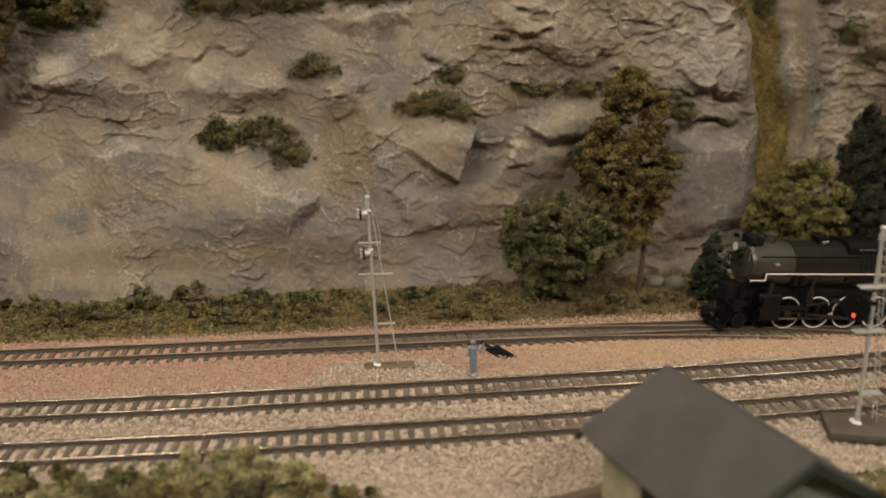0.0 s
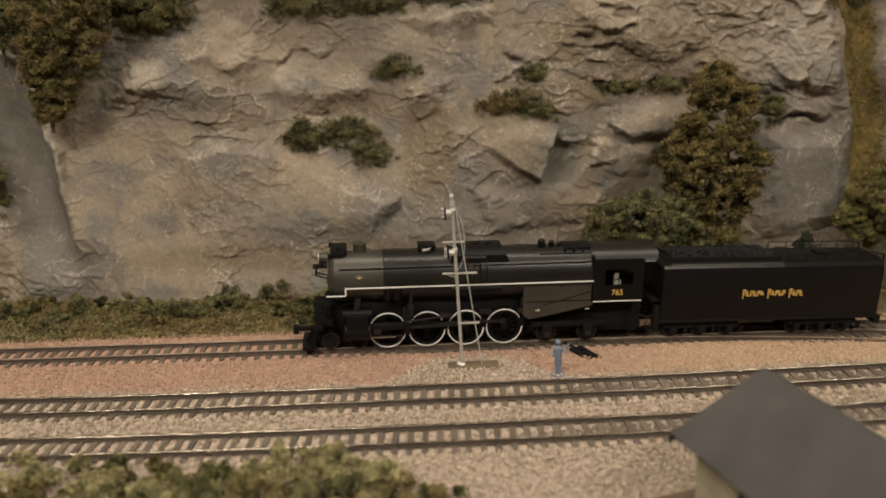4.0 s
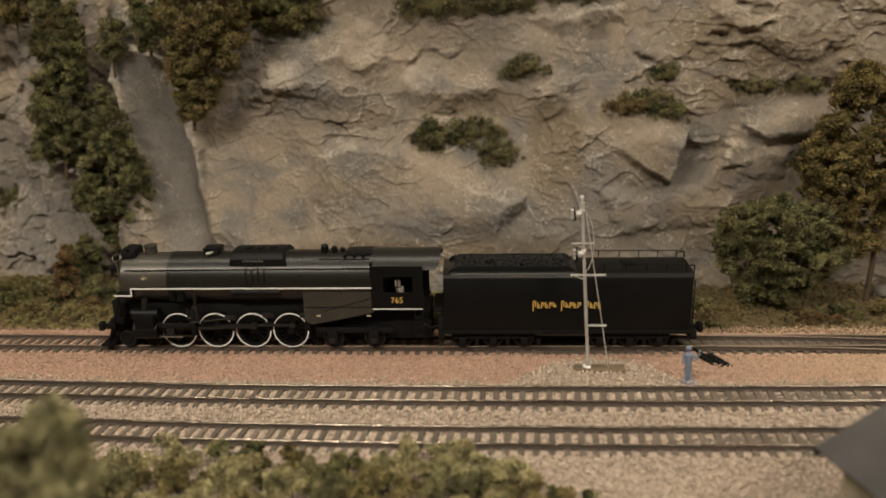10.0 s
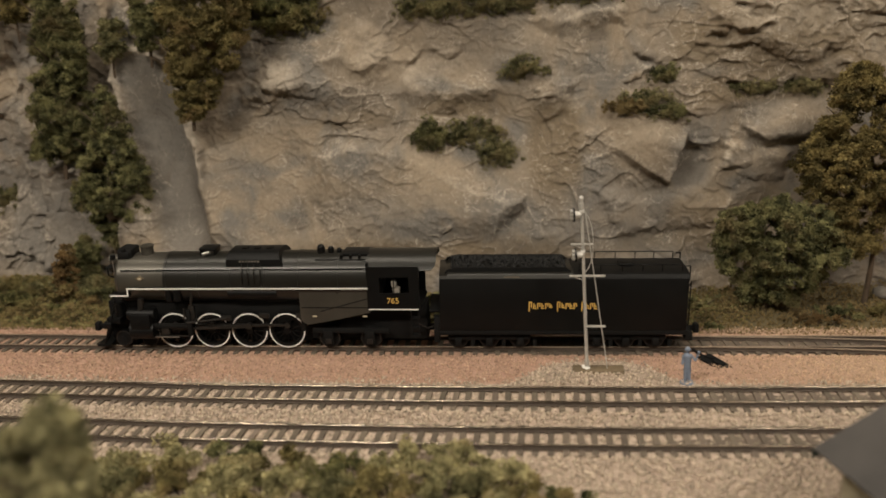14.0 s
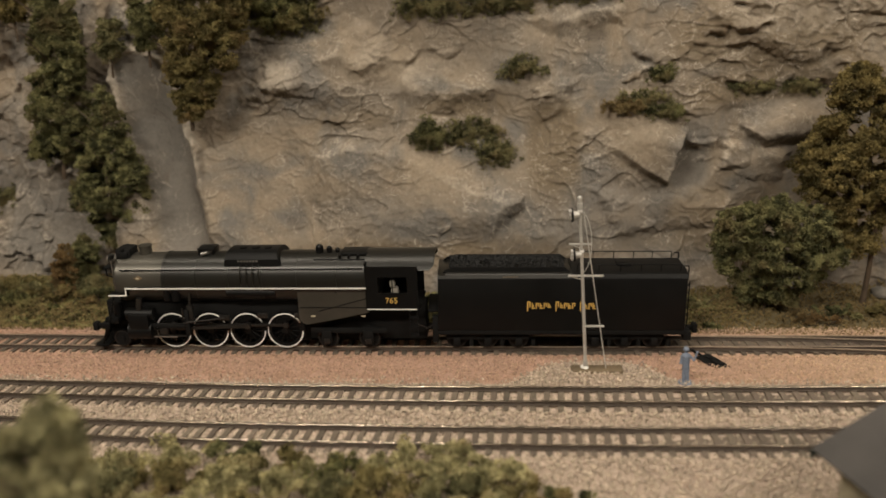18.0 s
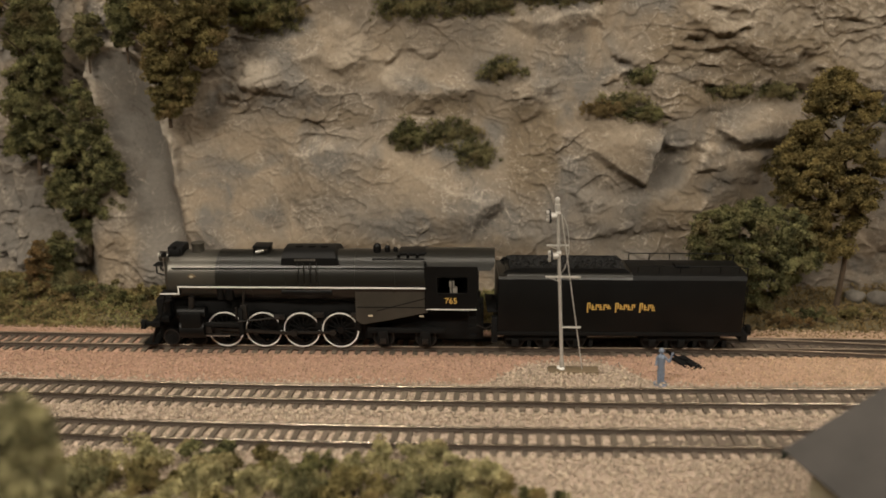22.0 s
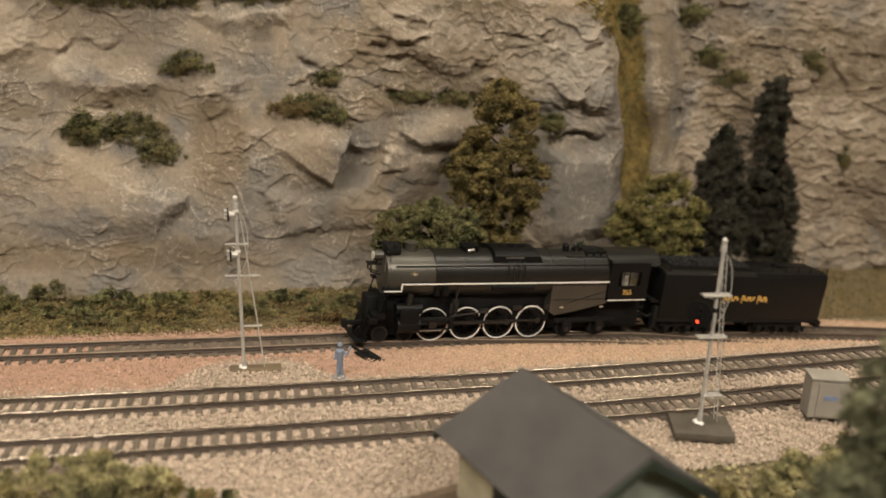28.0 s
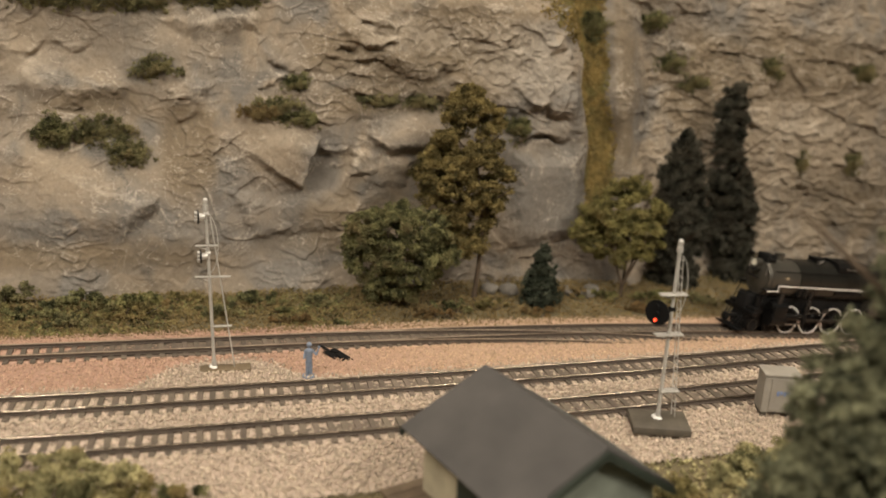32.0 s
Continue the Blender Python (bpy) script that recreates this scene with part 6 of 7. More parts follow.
# bushes on the ledges
ROCK_BUSHES = [
    (-0.108, 0.178, 0.022, 0.014, "green", "dark green bush on the upper ledge"), (-0.020, 0.178, 0.022, 0.008, "green", "olive green shrub mat along the cliff top"),
    (0.022, 0.180, 0.026, 0.009, "green", "olive green shrub mat along the cliff top"), (0.066, 0.182, 0.022, 0.008, "green", "olive green shrub mat along the cliff top"), (0.092, 0.183, 0.016, 0.007, "green", "olive green shrub mat along the cliff top"),
    (-0.018, 0.099, 0.009, 0.013, "dark", "dark green upright ledge bush"), (0.006, 0.098, 0.021, 0.012, "green", "dark green ledge bush above the boulder"), (0.026, 0.088, 0.013, 0.009, "green", "mid green trailing ledge bush"),
    (0.044, 0.140, 0.013, 0.006, "olive", "olive bush in a rock pocket"), (0.105, 0.115, 0.012, 0.004, "straw", "brown grass tuft on the slab top"), (0.118, 0.119, 0.014, 0.005, "green", "olive green bush above the slab"),
    (0.128, 0.133, 0.008, 0.005, "dark", "small dark bush in a cleft"), (0.268, 0.108, 0.010, 0.008, "dark", "small dark bush beside the tall tree"), (0.323, 0.172, 0.013, 0.010, "dark", "dark green bush at the head of the chute"),
    (0.383, 0.150, 0.011, 0.005, "dark", "dark moss clump on a joint"), (0.399, 0.138, 0.009, 0.006, "green", "green moss trailing on the rock"), (0.455, 0.148, 0.008, 0.009, "green", "green moss clump on blocky rock"),
    (0.525, 0.148, 0.012, 0.006, "olive", "olive moss clump on blocky rock"), (0.520, 0.085, 0.005, 0.009, "green", "green moss streak on blocky rock"), (0.480, 0.085, 0.004, 0.008, "olive", "olive moss streak on blocky rock"),
    (0.365, 0.178, 0.012, 0.006, "dark", "dark moss at the cliff top"), (-0.335, 0.060, 0.010, 0.010, "green", "mossy bush on the west rock"), (0.176, 0.124, 0.012, 0.003, "olive", "thin mossy tuft along a crevice"), (0.203, 0.1235, 0.013, 0.003, "olive", "thin mossy tuft along a crevice"), (0.128, 0.112, 0.012, 0.004, "dark", "dark trailing tuft beside the slab"),
]
for n, (x, z, rx, rz, leaf, label) in enumerate(ROCK_BUSHES):
    rng = np.random.default_rng(300 + n)
    blobs = [(rx * u * 0.60, 0.0, rz * v * 0.4, rx * 0.72, 0.0042, rz * 0.88) for u, v in ((-0.8, -0.3), (0.0, 0.35), (0.8, -0.1))]
    leafy("bush", label, "bush", on_rock(x, z, 0.001), blobs, "moss" if leaf in ("green", "olive") else leaf, 300 + n, clump=0.0024, per=26, density=1.3, grain=(0.0003, 0.00065), group="ledge bushes")
# straw-brown grass in the chute
rng = np.random.default_rng(55)
n = 15000
z = rng.uniform(0.035, 0.205, n)
x = 0.330 + 0.05 * (0.1 - z) - 0.008 * fbm(0.33 * 30 + 0 * z, z * 30 + 4, 3) + rng.uniform(-0.0100, 0.0095, n) * rng.uniform(0.7, 1.1, n) - np.where(rng.random(n) < 0.6, step_to(z, 0.150, 0.185) * rng.uniform(0, 0.036, n), 0)
pts = laid(np.stack([x, rock_y(x, z) - rng.uniform(0, 0.0012, n), z], 1))
o = new("chute_grass", grains("chute_grass", pts, rng.uniform(0.0005, 0.0012, n), rng, "tetra"))
o.data.materials.append(LEAF["ochre"])
tagged(o, "ochre-brown static grass down the earthy chute", "grass", kind="stuff")
# turf strip behind the rear track
rng = np.random.default_rng(56)
for leaf, n, lo, hi, size, label in (("straw", 46000, 0.390, 0.470, (0.0004, 0.0009), "straw-brown turf on the bank"), ("green", 30000, 0.394, 0.465, (0.0004, 0.0009), "olive green turf tufts on the bank"), ("olive", 40000, 0.391, 0.465, (0.0004, 0.0009), "olive brown turf on the bank")):
    x, y = rng.uniform(-0.45, 0.68, n), rng.uniform(lo, hi, n)
    patch = fbm(x * 30 + (5 if leaf == "green" else 50), y * 45, 3)
    west = 0.10 * step_to(-x, -0.15, 0.0)
    dry = 0.26 * step_to(x, 0.13, 0.21)
    patch = patch - (0 if leaf == "straw" else 1) * dry
    ok = patch > {"straw": -0.40, "green": 0.05, "olive": -0.06}[leaf] + {"straw": 1, "green": -1, "olive": -1}[leaf] * west
    x, y = x[ok], y[ok]
    z = ground_z(x, y) + 0.0003 + rng.uniform(0, 0.0030, len(x)) * (0.15 + step_to(y, 0.394, 0.408)) * (0.5 + patch[ok] * 2).clip(0.2, 1.4)
    o = new(leaf + "_turf", grains("turf", laid(np.stack([x, y, z], 1), fall(x, y)), rng.uniform(*size, len(x)), rng, "tetra"))
    o.data.materials.append(LEAF[leaf])
    tagged(o, label, "turf", kind="stuff")


def low_shrub(label, at, lumps, leaf, seed, group, crumb):
    """A low spreading shrub of foam lumps on thin stems."""
    rng = np.random.default_rng(seed)
    t = thing("shrub", label, "shrub", at[:3], group)
    t.scale = (at[3],) * 3
    part("foliage", tuft_mesh(lumps, rng, crumb, 260), LEAF[leaf], t)
    b = bmesh.new()
    for x, y, z, r in lumps[:5]:
        rod(b, (x * 0.4, y * 0.4, -0.002), (x, y, z), 0.0005, 5, 0.0002)
    part("stems", b, BARK, t, smooth=60)
    return t


BANK = [(-0.355, 0.428, 0.020, "olive"), (-0.318, 0.432, 0.018, "moss"), (-0.284, 0.434, 0.017, "olive"), (-0.252, 0.436, 0.016, "moss"), (-0.330, 0.410, 0.014, "dark"), (-0.295, 0.420, 0.013, "green"), (-0.262, 0.425, 0.012, "olive"), (-0.232, 0.428, 0.013, "dark"), (-0.205, 0.418, 0.010, "green"), (-0.180, 0.428, 0.012, "olive"), (-0.150, 0.420, 0.013, "dark"),
        (-0.118, 0.422, 0.011, "green"), (-0.085, 0.416, 0.012, "dark"), (-0.060, 0.424, 0.010, "green"), (-0.022, 0.414, 0.011, "dark"), (0.008, 0.424, 0.013, "dark"), (0.034, 0.428, 0.010, "green"), (0.060, 0.432, 0.008, "olive"),
        (0.100, 0.424, 0.010, "dark"), (0.121, 0.412, 0.006, "green"), (0.150, 0.397, 0.004, "dark"), (0.222, 0.411, 0.007, "dark"), (0.242, 0.412, 0.007, "olive"), (0.300, 0.425, 0.007, "straw"), (0.322, 0.420, 0.008, "green"), (0.352, 0.416, 0.009, "green"), (-0.165, 0.408, 0.009, "moss"), (-0.100, 0.408, 0.010, "olive"), (-0.045, 0.430, 0.014, "moss"), (-0.005, 0.406, 0.008, "moss"), (0.022, 0.412, 0.010, "olive"), (0.080, 0.412, 0.009, "moss"), (0.140, 0.424, 0.008, "moss"), (0.205, 0.404, 0.006, "rust"), (0.270, 0.404, 0.006, "rust"), (0.338, 0.404, 0.006, "rust"), (0.385, 0.412, 0.008, "moss"), (0.125, 0.400, 0.006, "rust")]
for n, (x, y, r, leaf) in enumerate(BANK):
    rng = np.random.default_rng(400 + n)
    low_shrub({"dark": "dark green low shrub", "green": "mid green low shrub", "olive": "olive low shrub", "moss": "soft olive low shrub", "rust": "rusty brown low shrub", "straw": "straw-brown low shrub"}[leaf] + " on the turf bank", on_ground(x, y), [
        (r * rng.normal(0, 0.95), r * rng.uniform(-0.6, 0.6), r * rng.uniform(0.0, 0.80), r * rng.uniform(0.18, 0.38)) for k in range(19)], leaf, 400 + n, "bank shrubs", (0.00035, 0.0008))
# loose grey boulders at the foot of the rock
for n, (x, y, r) in enumerate(((0.302, 0.428, 0.006), (0.314, 0.424, 0.005), (0.318, 0.430, 0.006), (0.262, 0.432, 0.007), (0.250, 0.436, 0.006))):
    b = bmesh.new()
    bmesh.ops.create_icosphere(b, subdivisions=3, radius=r)
    for v in b.verts:
        v.co *= 1 + 0.25 * noise.noise(v.co * 260 + Vector((n * 7, 0, 0)))
        v.co.z *= 0.75
    single("boulder", b, STONE, "grey plaster boulder on the turf bank", "boulder", (lambda q: (q[0], q[1], q[2] + r * 0.35))(on_ground(x, y)), "boulders", smooth=50)
# bushes before the front track
FRONT = [(-0.140, 0.222, 0.013, "olive"), (-0.118, 0.236, 0.012, "pale"), (-0.112, 0.214, 0.015, "moss"), (-0.092, 0.240, 0.013, "pale"), (-0.088, 0.220, 0.014, "olive"), (-0.066, 0.240, 0.012, "dark"), (-0.064, 0.218, 0.014, "pale"),
         (-0.046, 0.240, 0.010, "olive"), (-0.042, 0.222, 0.013, "pale"), (-0.022, 0.234, 0.012, "green"), (-0.018, 0.214, 0.014, "moss"), (0.000, 0.242, 0.012, "pale"), (0.006, 0.224, 0.014, "olive"), (0.022, 0.240, 0.012, "pale"), (0.030, 0.220, 0.014, "moss"),
         (0.046, 0.236, 0.014, "pale"), (0.058, 0.224, 0.013, "olive"), (0.070, 0.214, 0.011, "dark"), (0.040, 0.204, 0.014, "pale"), (-0.040, 0.200, 0.014, "olive"), (-0.168, 0.215, 0.014, "pale"), (-0.190, 0.225, 0.013, "green"), (0.133, 0.196, 0.010, "moss"), (-0.075, 0.198, 0.014, "pale"),
         (0.272, 0.200, 0.010, "olive"), (0.292, 0.206, 0.011, "pale"), (0.310, 0.215, 0.010, "moss"), (0.330, 0.222, 0.011, "pale"), (0.348, 0.228, 0.010, "olive")]
for n, (x, y, r, leaf) in enumerate(FRONT):
    rng = np.random.default_rng(500 + n)
    low_shrub({"dark": "dark green", "green": "mid green", "olive": "olive brown", "pale": "pale yellow-green", "moss": "soft olive"}[leaf] + " foam shrub beside the front track", on_ground(x, y), [
        (r * rng.normal(0, 0.55), r * rng.normal(0, 0.40), r * rng.uniform(0.0, 0.75), r * rng.uniform(0.26, 0.46)) for k in range(13)], leaf, 500 + n, "front shrubs", (0.0004, 0.0009))
rng = np.random.default_rng(57)
n = 9000
x, y = rng.uniform(-0.25, 0.45, n), rng.uniform(0.10, 0.23, n)
ok = (y < front_line(x) - 0.050 + 0.006 * fbm(x * 60, y * 60, 2)) & ((x > 0.235) | (x < 0.075))
x, y = x[ok], y[ok]
o = new("front_turf", grains("turf", np.stack([x, y, ground_z(x, y) + rng.uniform(0, 0.0015, len(x))], 1), rng.uniform(0.0005, 0.0012, len(x)), rng, "tetra"))
o.data.materials.append(LEAF["pale"])
tagged(o, "pale green turf in front of the tracks", "turf", kind="stuff")
# two trees close to the edge of the layout
grown("tree", "pale olive model tree with foam clumps near the layout edge", on_ground(-0.058, 0.110), [
    (0.0955, 0.0060, 0.0110), (0.0905, -0.0101, 0.0130), (0.0835, -0.0186, 0.0122), (0.0774, -0.0230, 0.0158), (0.0703, -0.0250, 0.0185), (0.060, -0.0270, 0.0207), (0.040, -0.0260, 0.022), (0.022, -0.016, 0.014)], "sage", 120, lump=0.0072, fill=1.1, crumb=(0.0005, 0.0011))
fir("conifer", "grey-green dense model conifer near the layout edge", on_ground(0.290, 0.120), 0.136, 0.045, "needle", 121, 10, grain=(0.0006, 0.0013), per=44, clump=0.0048)

# ---- signal masts ----
def signal_mast(at, label, height, lean, ladder_x, heads, platforms, base):
    m = thing("signal_mast", label, "signal mast", at, "signal masts")
    top = Vector((lean, 0, height))
    b = bmesh.new()
    rod(b, (0, 0, 0.0), (lean * 0.08, 0, height * 0.08), 0.0016, 14, 0.0011)
    rod(b, (lean * 0.08, 0, height * 0.08), top * 0.93, 0.0009, 12, 0.0008)
    part("pole", b, SILVER, m, "silver painted pole", smooth=40)
    b = bmesh.new()
    rod(b, top * 0.93, top * 0.96, 0.0014, 12)
    rod(b, top * 0.96, top * 0.985, 0.0009, 12, 0.0013)
    ball(b, top * 0.985, 0.0013, seg=10)
    rod(b, top * 0.985, top, 0.0005, 8, 0.0001)
    part("finial", b, SILVER, m, smooth=40)
    # ladder: two stiles and rungs from the ground to the top bracket
    foot, head = Vector((ladder_x, 0.001, 0.0)), top * 0.90 + Vector((0.0018, 0.001, 0))
    bend = foot.lerp(head, 0.62)
    for s in (-1, 1):
        b = bmesh.new()
        off = Vector((0, s * 0.0016, 0))
        rod(b, foot + off, bend + off, 0.00024, 6)
        rod(b, bend + off, head + off, 0.00024, 6)
        part("ladder_stile", b, SILVER, m, smooth=40)
    count = int(height / 0.0042)
    for k in range(count):
        t = (k + 0.7) / count
        p = foot.lerp(bend, t / 0.62) if t < 0.62 else bend.lerp(head, (t - 0.62) / 0.38)
        b = bmesh.new()
        rod(b, p + Vector((0, -0.0016, 0)), p + Vector((0, 0.0016, 0)), 0.00022, 5)
        part("rung", b, SILVER, m, smooth=40)
    deep = 0.0022 if ladder_x < 0.009 else 0.0011
    for z, x0, x1 in platforms:
        c = top * (z / height)
        b = bmesh.new()
        box(b, c.x + x0, c.x + x1, -deep, deep, z, z + 0.0006, 0.0002)
        rod(b, (c.x, 0, z - 0.002), (c.x + x0 * 0.8, 0, z), 0.0003, 6)
        part("platform", b, SILVER, m, "small maintenance platform", smooth=40)
    for z, dx, colour in heads:
        c = top * (z / height)
        lit = colour is RED_LIGHT
        r = 0.0060 if lit else 0.0034
        face = Vector((-0.80, -0.60, 0)) if lit else Vector((-0.985, -0.17, 0))  # the way that the lamp looks
        at_head = Vector((c.x + dx, -0.0008, z))
        b = bmesh.new()
        rod(b, at_head, at_head - face * 0.0032, 0.0024 if lit else 0.0019, 16, 0.0014)
        rod(b, at_head - face * 0.0026, (c.x, 0, z + 0.0012), 0.0006, 8)
        rod(b, (c.x - 0.0012, 0, z + 0.0012), (c.x + 0.0012, 0, z + 0.0012), 0.0013, 10)
        target = part("signal_head", b, BLACK_FLAT if lit else SILVER, m, "round signal head", smooth=40)
        b = bmesh.new()
        rod(b, at_head, at_head + face * 0.0006, r, 28)
        part("backing_disc", b, BLACK_FLAT, target, "black backing disc", smooth=40)
        for k in (-1, 0, 1):
            b = bmesh.new()
            spot_at = at_head + face * 0.0006 + Vector((0, 0, k * r * 0.52))
            rod(b, spot_at, spot_at + face * 0.0012, 0.0011, 12)
            part("lamp_hood", b, BLACK_FLAT if lit else SILVER, target, smooth=40)
        b = bmesh.new()
        spot_at = at_head + face * 0.0019 + Vector((0, 0, -r * 0.52))
        rod(b, spot_at, spot_at + face * 0.0002, 0.0006, 12)
        part("signal_lens", b, colour, target, "glowing red lens" if lit else "", smooth=40)
    b = bmesh.new()
    arc = [top * 0.92 + Vector((0.0055 * math.sin(a), -0.001, -0.17 * height * (1 - math.cos(a)))) for a in np.linspace(0.0, math.pi, 11)]
    for p, q in zip(arc, arc[1:]):
        rod(b, p, q, 0.00022, 6)
    part("conduit", b, SILVER, m, "thin looped wire conduit", smooth=40)
    bx0, bx1, by0, by1, mat, what, turn = base
    b = bmesh.new()
    box(b, bx0, bx1, by0, by1, -0.0008, 0.0030, 0.0005)
    bmesh.ops.rotate(b, verts=b.verts, matrix=Matrix.Rotation(radians(turn), 3, "Z"))
    part("base_slab", b, mat, m, what, smooth=40)
    b = bmesh.new()
    for k in range(7):
        ball(b, (0.0018 * math.cos(k * 2.1) * (k % 3) * 0.7, 0.0016 * math.sin(k * 1.7), 0.0032), 0.0013, 1.2, 1.0, 0.55, seg=8)
    part("glue_blob", b, WHITE, m, "white glue around the foot", smooth=60)
    return m


signal_mast(on_ground(0.0808, 0.3395)[:3], "silver model signal mast with ladder on a brown base board", 0.0940, -0.0020, 0.0105,
            ((0.0845, -0.0036, SILVER), (0.0640, -0.0034, SILVER)), ((0.0690, -0.0060, 0.0050), (0.0525, -0.0070, 0.0105), (0.0255, -0.0008, 0.0100)), (-0.0075, 0.0185, -0.0045, 0.0030, BASE_BROWN, "brown base board", 2))
signal_mast((0.2875, 0.2563, 0.0030), "silver model signal mast with glowing red lamp on dark slab", 0.0909, 0.0002, 0.0085,
            ((0.0565, -0.0072, RED_LIGHT),), ((0.0645, -0.0068, 0.0060), (0.0450, -0.0068, 0.0068), (0.0165, -0.0005, 0.0085)), (-0.0130, 0.0138, -0.0112, 0.0082, BASE_DARK, "dark brown square base slab", -14))
# ---- lineside things ----
b = bmesh.new()
for side in (-1, 1):
    rod(b, (side * 0.0009, 0, 0.0008), (side * 0.0007, 0, 0.0085), 0.0008, 10, 0.0011)
rod(b, (0, 0, 0.0080), (0, 0, 0.0150), 0.0015, 14, 0.0021)
ball(b, (0, 0, 0.0150), 0.0021, 1.0, 0.75, 0.5, seg=12)
ball(b, (0, 0, 0.0180), 0.0014, seg=12)
rod(b, (0, 0, 0.0150), (0, 0, 0.0170), 0.0006, 8)
rod(b, (0.0018, 0, 0.0148), (0.0036, -0.0008, 0.0125), 0.0006, 8)
rod(b, (0.0036, -0.0008, 0.0125), (0.0050, -0.0012, 0.0165), 0.0006, 8, 0.0004)
ball(b, (0.0050, -0.0012, 0.0170), 0.0007, seg=8)
rod(b, (-0.0019, 0, 0.0148), (-0.0025, -0.0006, 0.0105), 0.0006, 8)
rod(b, (0, 0, 0), (0, 0, 0.0010), 0.0034, 18)
single("figurine", b, BLUE, "small faded blue plain figurine on a round base", "figurine", on_ground(0.1284, 0.3290)[:3], smooth=60)
throw = thing("switch_machine", "dark model switch machine beside the rear track", "switch machine", (lambda q: (q[0], q[1], q[2] + 0.0008))(on_ground(0.1455, 0.3500)), turn=-60)
b = bmesh.new()
box(b, -0.0105, 0.0078, -0.0042, 0.0042, 0, 0.0012, 0.0003)
part("base_plate", b, BLACK_FLAT, throw)
b = bmesh.new()
box(b, -0.0010, 0.0062, -0.0021, 0.0021, 0.0012, 0.0026, 0.0005)
part("motor_box", b, BLACK_FLAT, throw)
b = bmesh.new()
rod(b, (-0.0080, -0.0010, 0.0013), (-0.0020, 0.0006, 0.0020), 0.0005, 8)
part("throw_lever", b, BLACK_FLAT, throw, smooth=40)
b = bmesh.new()
box(b, -0.0200, -0.0090, -0.0006, 0.0006, 0.0002, 0.0010)
part("throw_rod", b, BLACK_FLAT, throw)
cab_box = thing("relay_cabinet", "grey steel relay cabinet on short feet with a blue mark", "cabinet", (0.3535, 0.2640, 0.0012), turn=-14)
b = bmesh.new()
box(b, -0.0085, 0.0085, -0.0055, 0.0055, 0.0020, 0.0212, 0.0005)
part("body", b, GREY_BOX, cab_box)
b = bmesh.new()
box(b, -0.0090, 0.0090, -0.0060, 0.0060, 0.0213, 0.0225, 0.0003)
part("lid", b, GREY_BOX, cab_box)
b = bmesh.new()
box(b, -0.0050, 0.0078, -0.0059, -0.0056, 0.0030, 0.0203, 0.0001)
part("door", b, GREY_BOX, cab_box)
b = bmesh.new()
for k in range(4):
    box(b, -0.0020 + 0.0016 * k, -0.0010 + 0.0016 * k, -0.0062, -0.0060, 0.0115 + 0.0006 * (k % 2), 0.0140)
part("door_mark", b, BLUE_MARK, cab_box, "faded blue illegible mark")
for x in (-0.0065, 0.0065):
    b = bmesh.new()
    box(b, x - 0.0015, x + 0.0015, -0.0045, 0.0045, -0.0012, 0.0020, 0.0002)
    part("foot", b, BASE_DARK, cab_box)

# ---- the small trackside building ----
HOUSE_TURN = -69.9
house = thing("trackside_shed", "small model shed with charcoal gable roof and green siding", "building", (0.2034, 0.1845, 0.0), turn=HOUSE_TURN)
L2, RZ = 0.0359, 0.0550
for s in (-1, 1):
    b = bmesh.new()
    S2, EZ = (0.0374, 0.0370) if s < 0 else (0.0345, 0.0312)  # the slope away from the tracks is steeper
    d = Vector((0, s * S2, EZ - RZ))
    up = Vector((0, s * (RZ - EZ), S2)).normalized() * 0.0012
    ends = []
    for x in (-L2, L2):
        ends.append([b.verts.new(v) for v in (Vector((x, 0, RZ)), Vector((x, 0, RZ)) + d, Vector((x, 0, RZ)) + d - up, Vector((x, 0, RZ)) - up)])
    for k in range(4):
        b.faces.new((ends[0][k], ends[0][(k + 1) % 4], ends[1][(k + 1) % 4], ends[1][k]))
    b.faces.new(ends[0])
    b.faces.new(ends[1][::-1])
    roof = part("roof_slope", b, ROOFING, house, "charcoal gritty roofing sheet")
    for x in (L2 + 0.0003, -L2 - 0.0003):
        b = bmesh.new()
        prism(b, [(0, RZ - 0.0012), (s * S2, EZ - 0.0012), (s * S2, EZ - 0.0042), (0, RZ - 0.0046)], "x", x - 0.0006, x + 0.0006)
        part("barge_board", b, DARK_TRIM, roof, "dark barge board")
W2, WL = 0.0285, 0.0310
b = bmesh.new()
box(b, -WL, WL, -W2, W2, 0.0, 0.0355)
prism(b, [(-W2, 0.0354), (W2, 0.0354), (0, 0.0525), (-W2, 0.0385)], "x", -WL, WL)
part("wall", b, SIDING, house)
for side_x, sgn in ((WL, 1), (-WL, -1)):
    k = 0
    z = 0.0010
    while z < 0.050:
        half = W2 if z < 0.0335 else W2 * (0.0525 - z) / 0.019
        b = bmesh.new()
        x0, x1 = sorted((side_x + sgn * 0.0001, side_x + sgn * 0.0006))
        box(b, x0, x1, -half, half, z, z + 0.0019)
        part("siding_board", b, SIDING, house)
        z += 0.0022
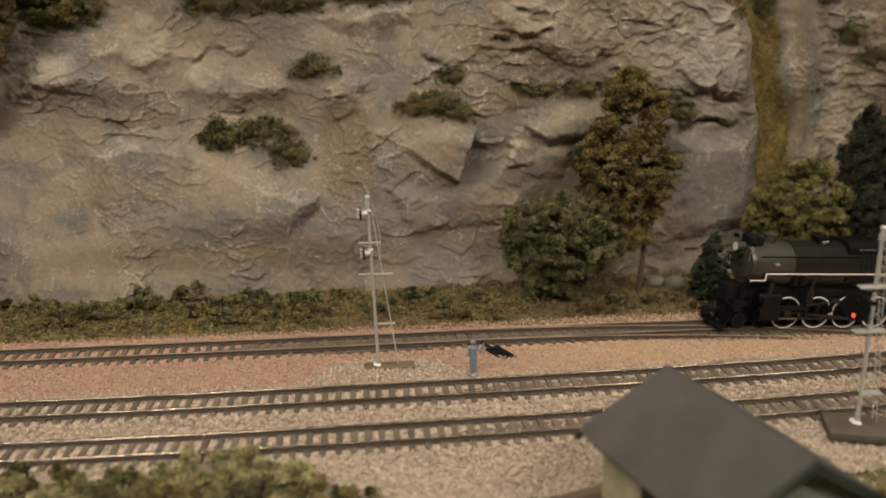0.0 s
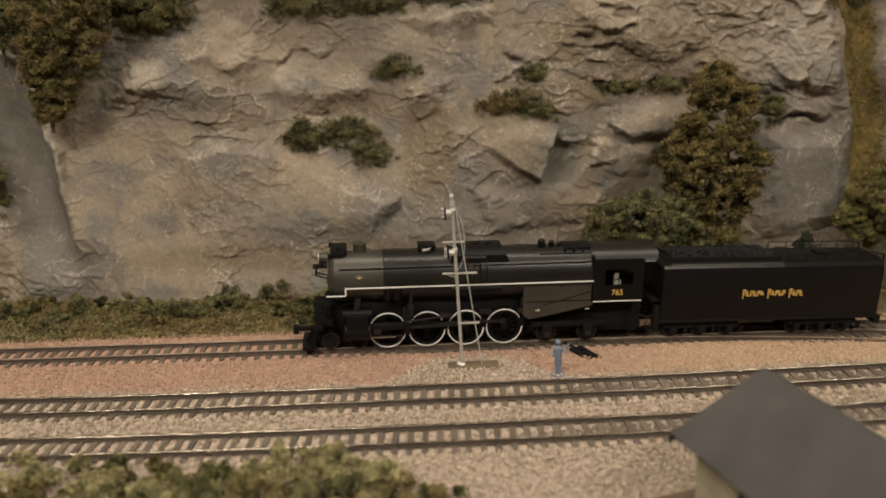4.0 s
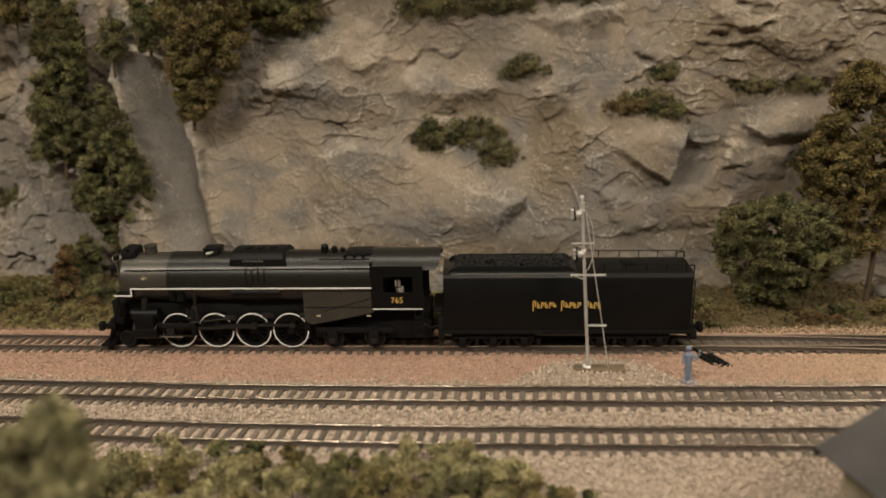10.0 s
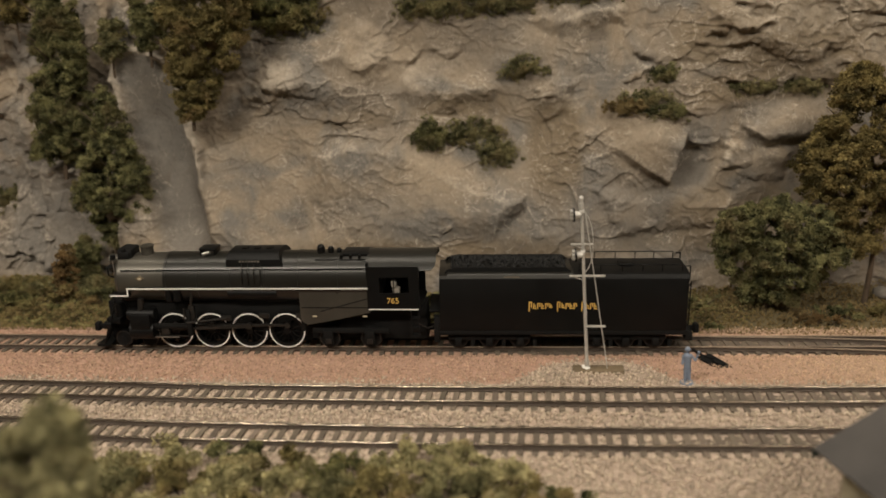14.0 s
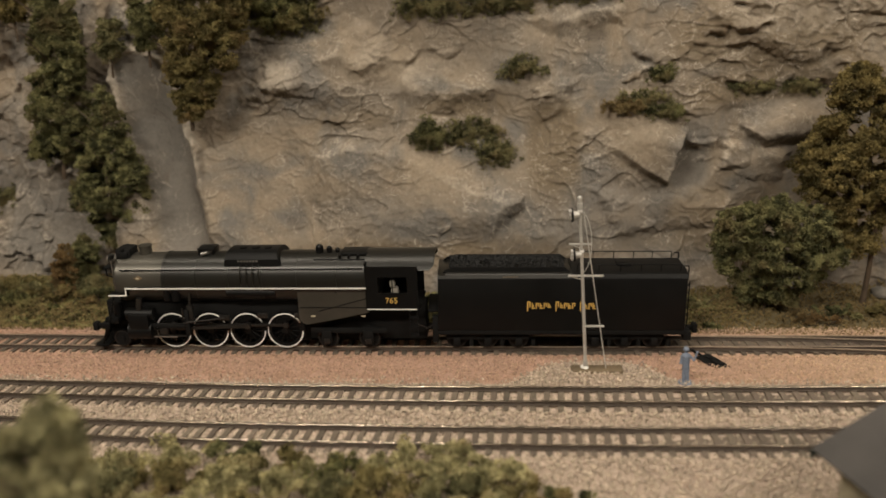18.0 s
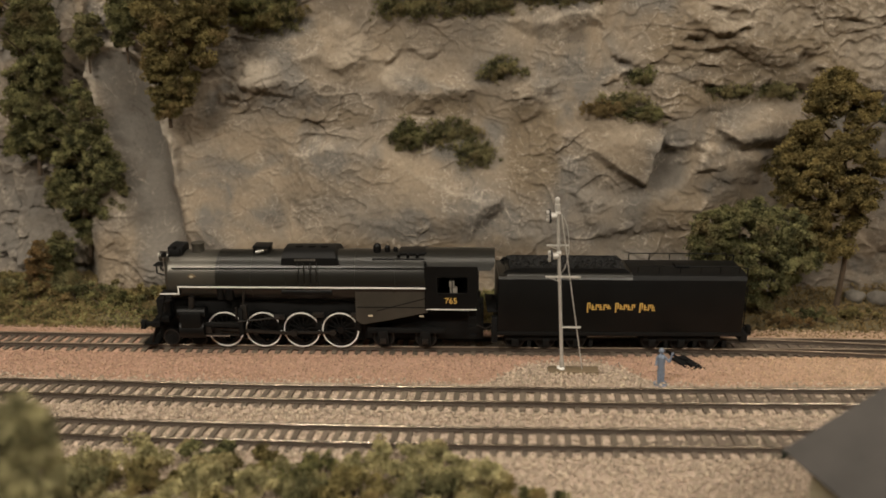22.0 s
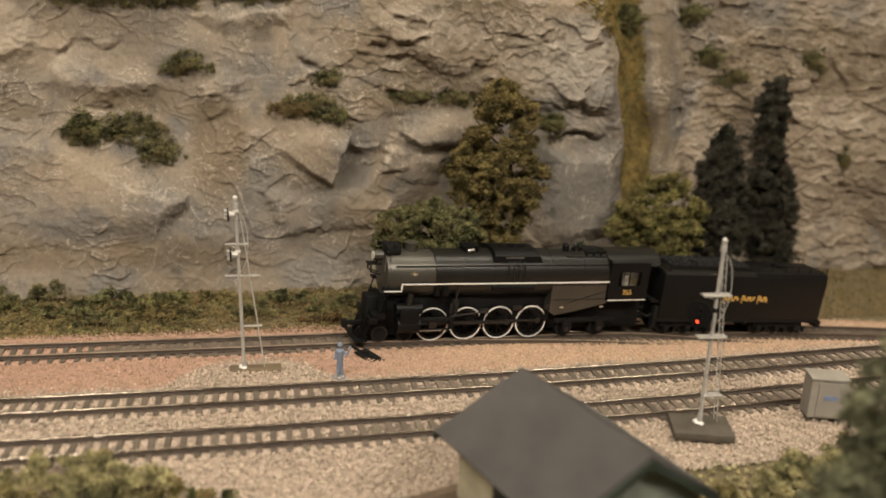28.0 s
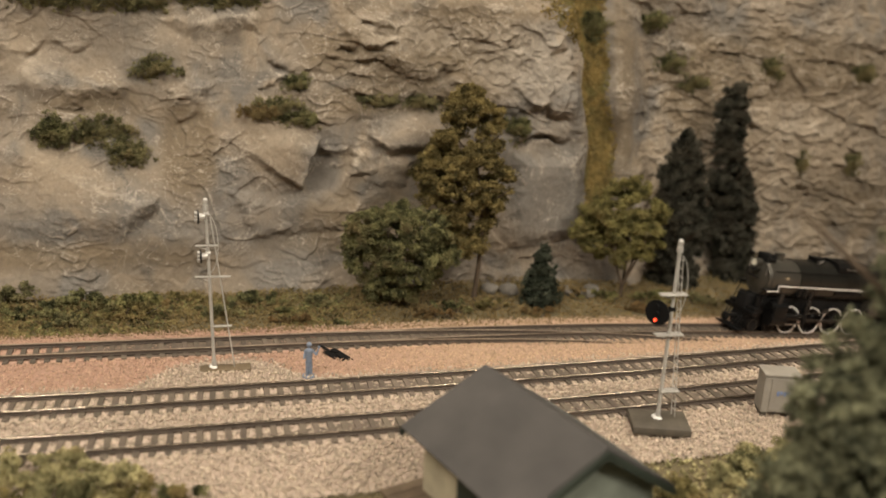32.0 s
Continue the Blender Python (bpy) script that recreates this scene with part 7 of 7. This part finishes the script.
for sgn in (-1, 1):
    for x0 in (-WL, WL - 0.0022):
        b = bmesh.new()
        y0, y1 = sorted((sgn * W2, sgn * (W2 + 0.0007)))
        box(b, x0, x0 + 0.0022, y0, y1, 0, 0.0350)
        part("corner_board", b, CREAM, house, "cream corner board")
    b = bmesh.new()
    y0, y1 = sorted((sgn * W2, sgn * (W2 + 0.0005)))
    box(b, -WL + 0.0022, -0.008, y0, y1, 0.001, 0.0345)
    part("side_panel", b, CREAM, house, "cream side panel")
    b = bmesh.new()
    box(b, -0.008, 0.006, y0, y1, 0.001, 0.0290)
    part("door", b, DARK_TRIM, house, "dark green door")
platform = thing("plank_platform", "brown planked platform beside the shed", "platform", (0.1640, 0.1930, 0.0), turn=HOUSE_TURN)
for k in range(6):
    b = bmesh.new()
    box(b, -0.017 + k * 0.0056, -0.0118 + k * 0.0056, -0.010, 0.010, 0.0085, 0.0100, 0.0002)
    part("plank", b, PLANK, platform)
for x in (-0.014, 0.014):
    b = bmesh.new()
    box(b, x - 0.0015, x + 0.0015, -0.009, 0.009, 0, 0.0086)
    part("bearer", b, PLANK, platform)


# ---- what moves: the train runs in, stands, and backs out again ----
RUN = [(0, 0.4736), (0.5, 0.4335), (1, 0.3922), (1.5, 0.3519), (2, 0.3165), (2.5, 0.2812), (3.5, 0.2155), (4.5, 0.1562), (5, 0.1305), (5.5, 0.1067), (6, 0.0855), (6.5, 0.0648), (7, 0.0472), (7.5, 0.0325),
       (8, 0.0210), (8.5, 0.0110), (9, 0.0049), (9.5, 0.0007), (10, -0.0015), (10.5, -0.0027), (11.5, -0.0032), (19.4, -0.0032), (20, -0.0008), (20.5, 0.0061), (21, 0.0146), (21.5, 0.0260), (22, 0.0405), (22.5, 0.0560),
       (23, 0.0800), (23.5, 0.1023), (24, 0.1239), (24.5, 0.1446), (25, 0.1663), (25.5, 0.1895), (26, 0.2131), (26.5, 0.2400), (27.5, 0.2990), (28.5, 0.3640), (29, 0.4031), (29.5, 0.4416), (30, 0.4790), (30.5, 0.5173), (31, 0.5535), (31.5, 0.5906), (32, 0.6278)]


def run_at(t):
    """How far the train stands from its stopping place, along x."""
    ts, ds = [a for a, _ in RUN], [d for _, d in RUN]
    j = min(max(int(np.searchsorted(ts, t, side="right")) - 1, 0), len(ts) - 2)

    def slope(i):
        if i == 0 or i == len(ts) - 1:
            k = min(i, len(ts) - 2)
            return (ds[k + 1] - ds[k]) / (ts[k + 1] - ts[k])
        a, c = (ds[i] - ds[i - 1]) / (ts[i] - ts[i - 1]), (ds[i + 1] - ds[i]) / (ts[i + 1] - ts[i])
        return 0.0 if a * c <= 0 else 2 * a * c / (a + c)
    h = ts[j + 1] - ts[j]
    u = (t - ts[j]) / h
    return ((2 * u ** 3 - 3 * u ** 2 + 1) * ds[j] + (u ** 3 - 2 * u ** 2 + u) * h * slope(j) + (-2 * u ** 3 + 3 * u ** 2) * ds[j + 1] + (u ** 3 - u ** 2) * h * slope(j + 1))


def on_rails(x):
    """The pose of a vehicle whose middle is at x, riding on the rear track."""
    a, c = (Vector((u, float(rear_y(u)), float(rear_z(u)))) for u in (x - 0.05, x + 0.05))
    h = (c - a).normalized()
    side = Vector((-h.y, h.x, 0)).normalized()
    up = h.cross(side)
    m = Matrix((h, side, up)).transposed().to_4x4()
    m.translation = (a + c) / 2
    return m


def motions():
    times = [k * 0.1 for k in range(321)]
    away = [run_at(t) for t in times]
    walk(engine, [(t, on_rails(ENGINE_X + d)) for t, d in zip(times, away)])
    walk(tender, [(t, on_rails(TENDER_X + d)) for t, d in zip(times, away)])
    for wheel, r in ROLLING:
        x, y, z = wheel.location
        walk(wheel, [(t, pose(x, y, z, 0, math.degrees(d / r), 0)) for t, d in zip(times, away)])
    for o, what, side in RODS:
        rows = []
        for t, d in zip(times, away):
            a = d / WHEEL_R + (0.55 if side < 0 else 0.55 + math.pi / 2)
            px, pz = CRANK * math.sin(a), CRANK * math.cos(a)
            x0 = DRIVERS[0] - ENGINE_X
            if what == "coupling":
                m = pose(x0 + px, 0, WHEEL_Z + pz)
            else:
                drop = WHEEL_Z + pz - 0.0157
                cx = DRIVERS[2] - ENGINE_X + px
                if what == "main":
                    m = pose(cx, 0, WHEEL_Z + pz, 0, -math.degrees(math.asin(drop / 0.048)), 0)
                else:
                    m = pose(cx - math.sqrt(0.048 ** 2 - drop ** 2), 0, 0.0157)
            rows.append((t, m))
        walk(o, rows)


lay_sleepers()
motions()
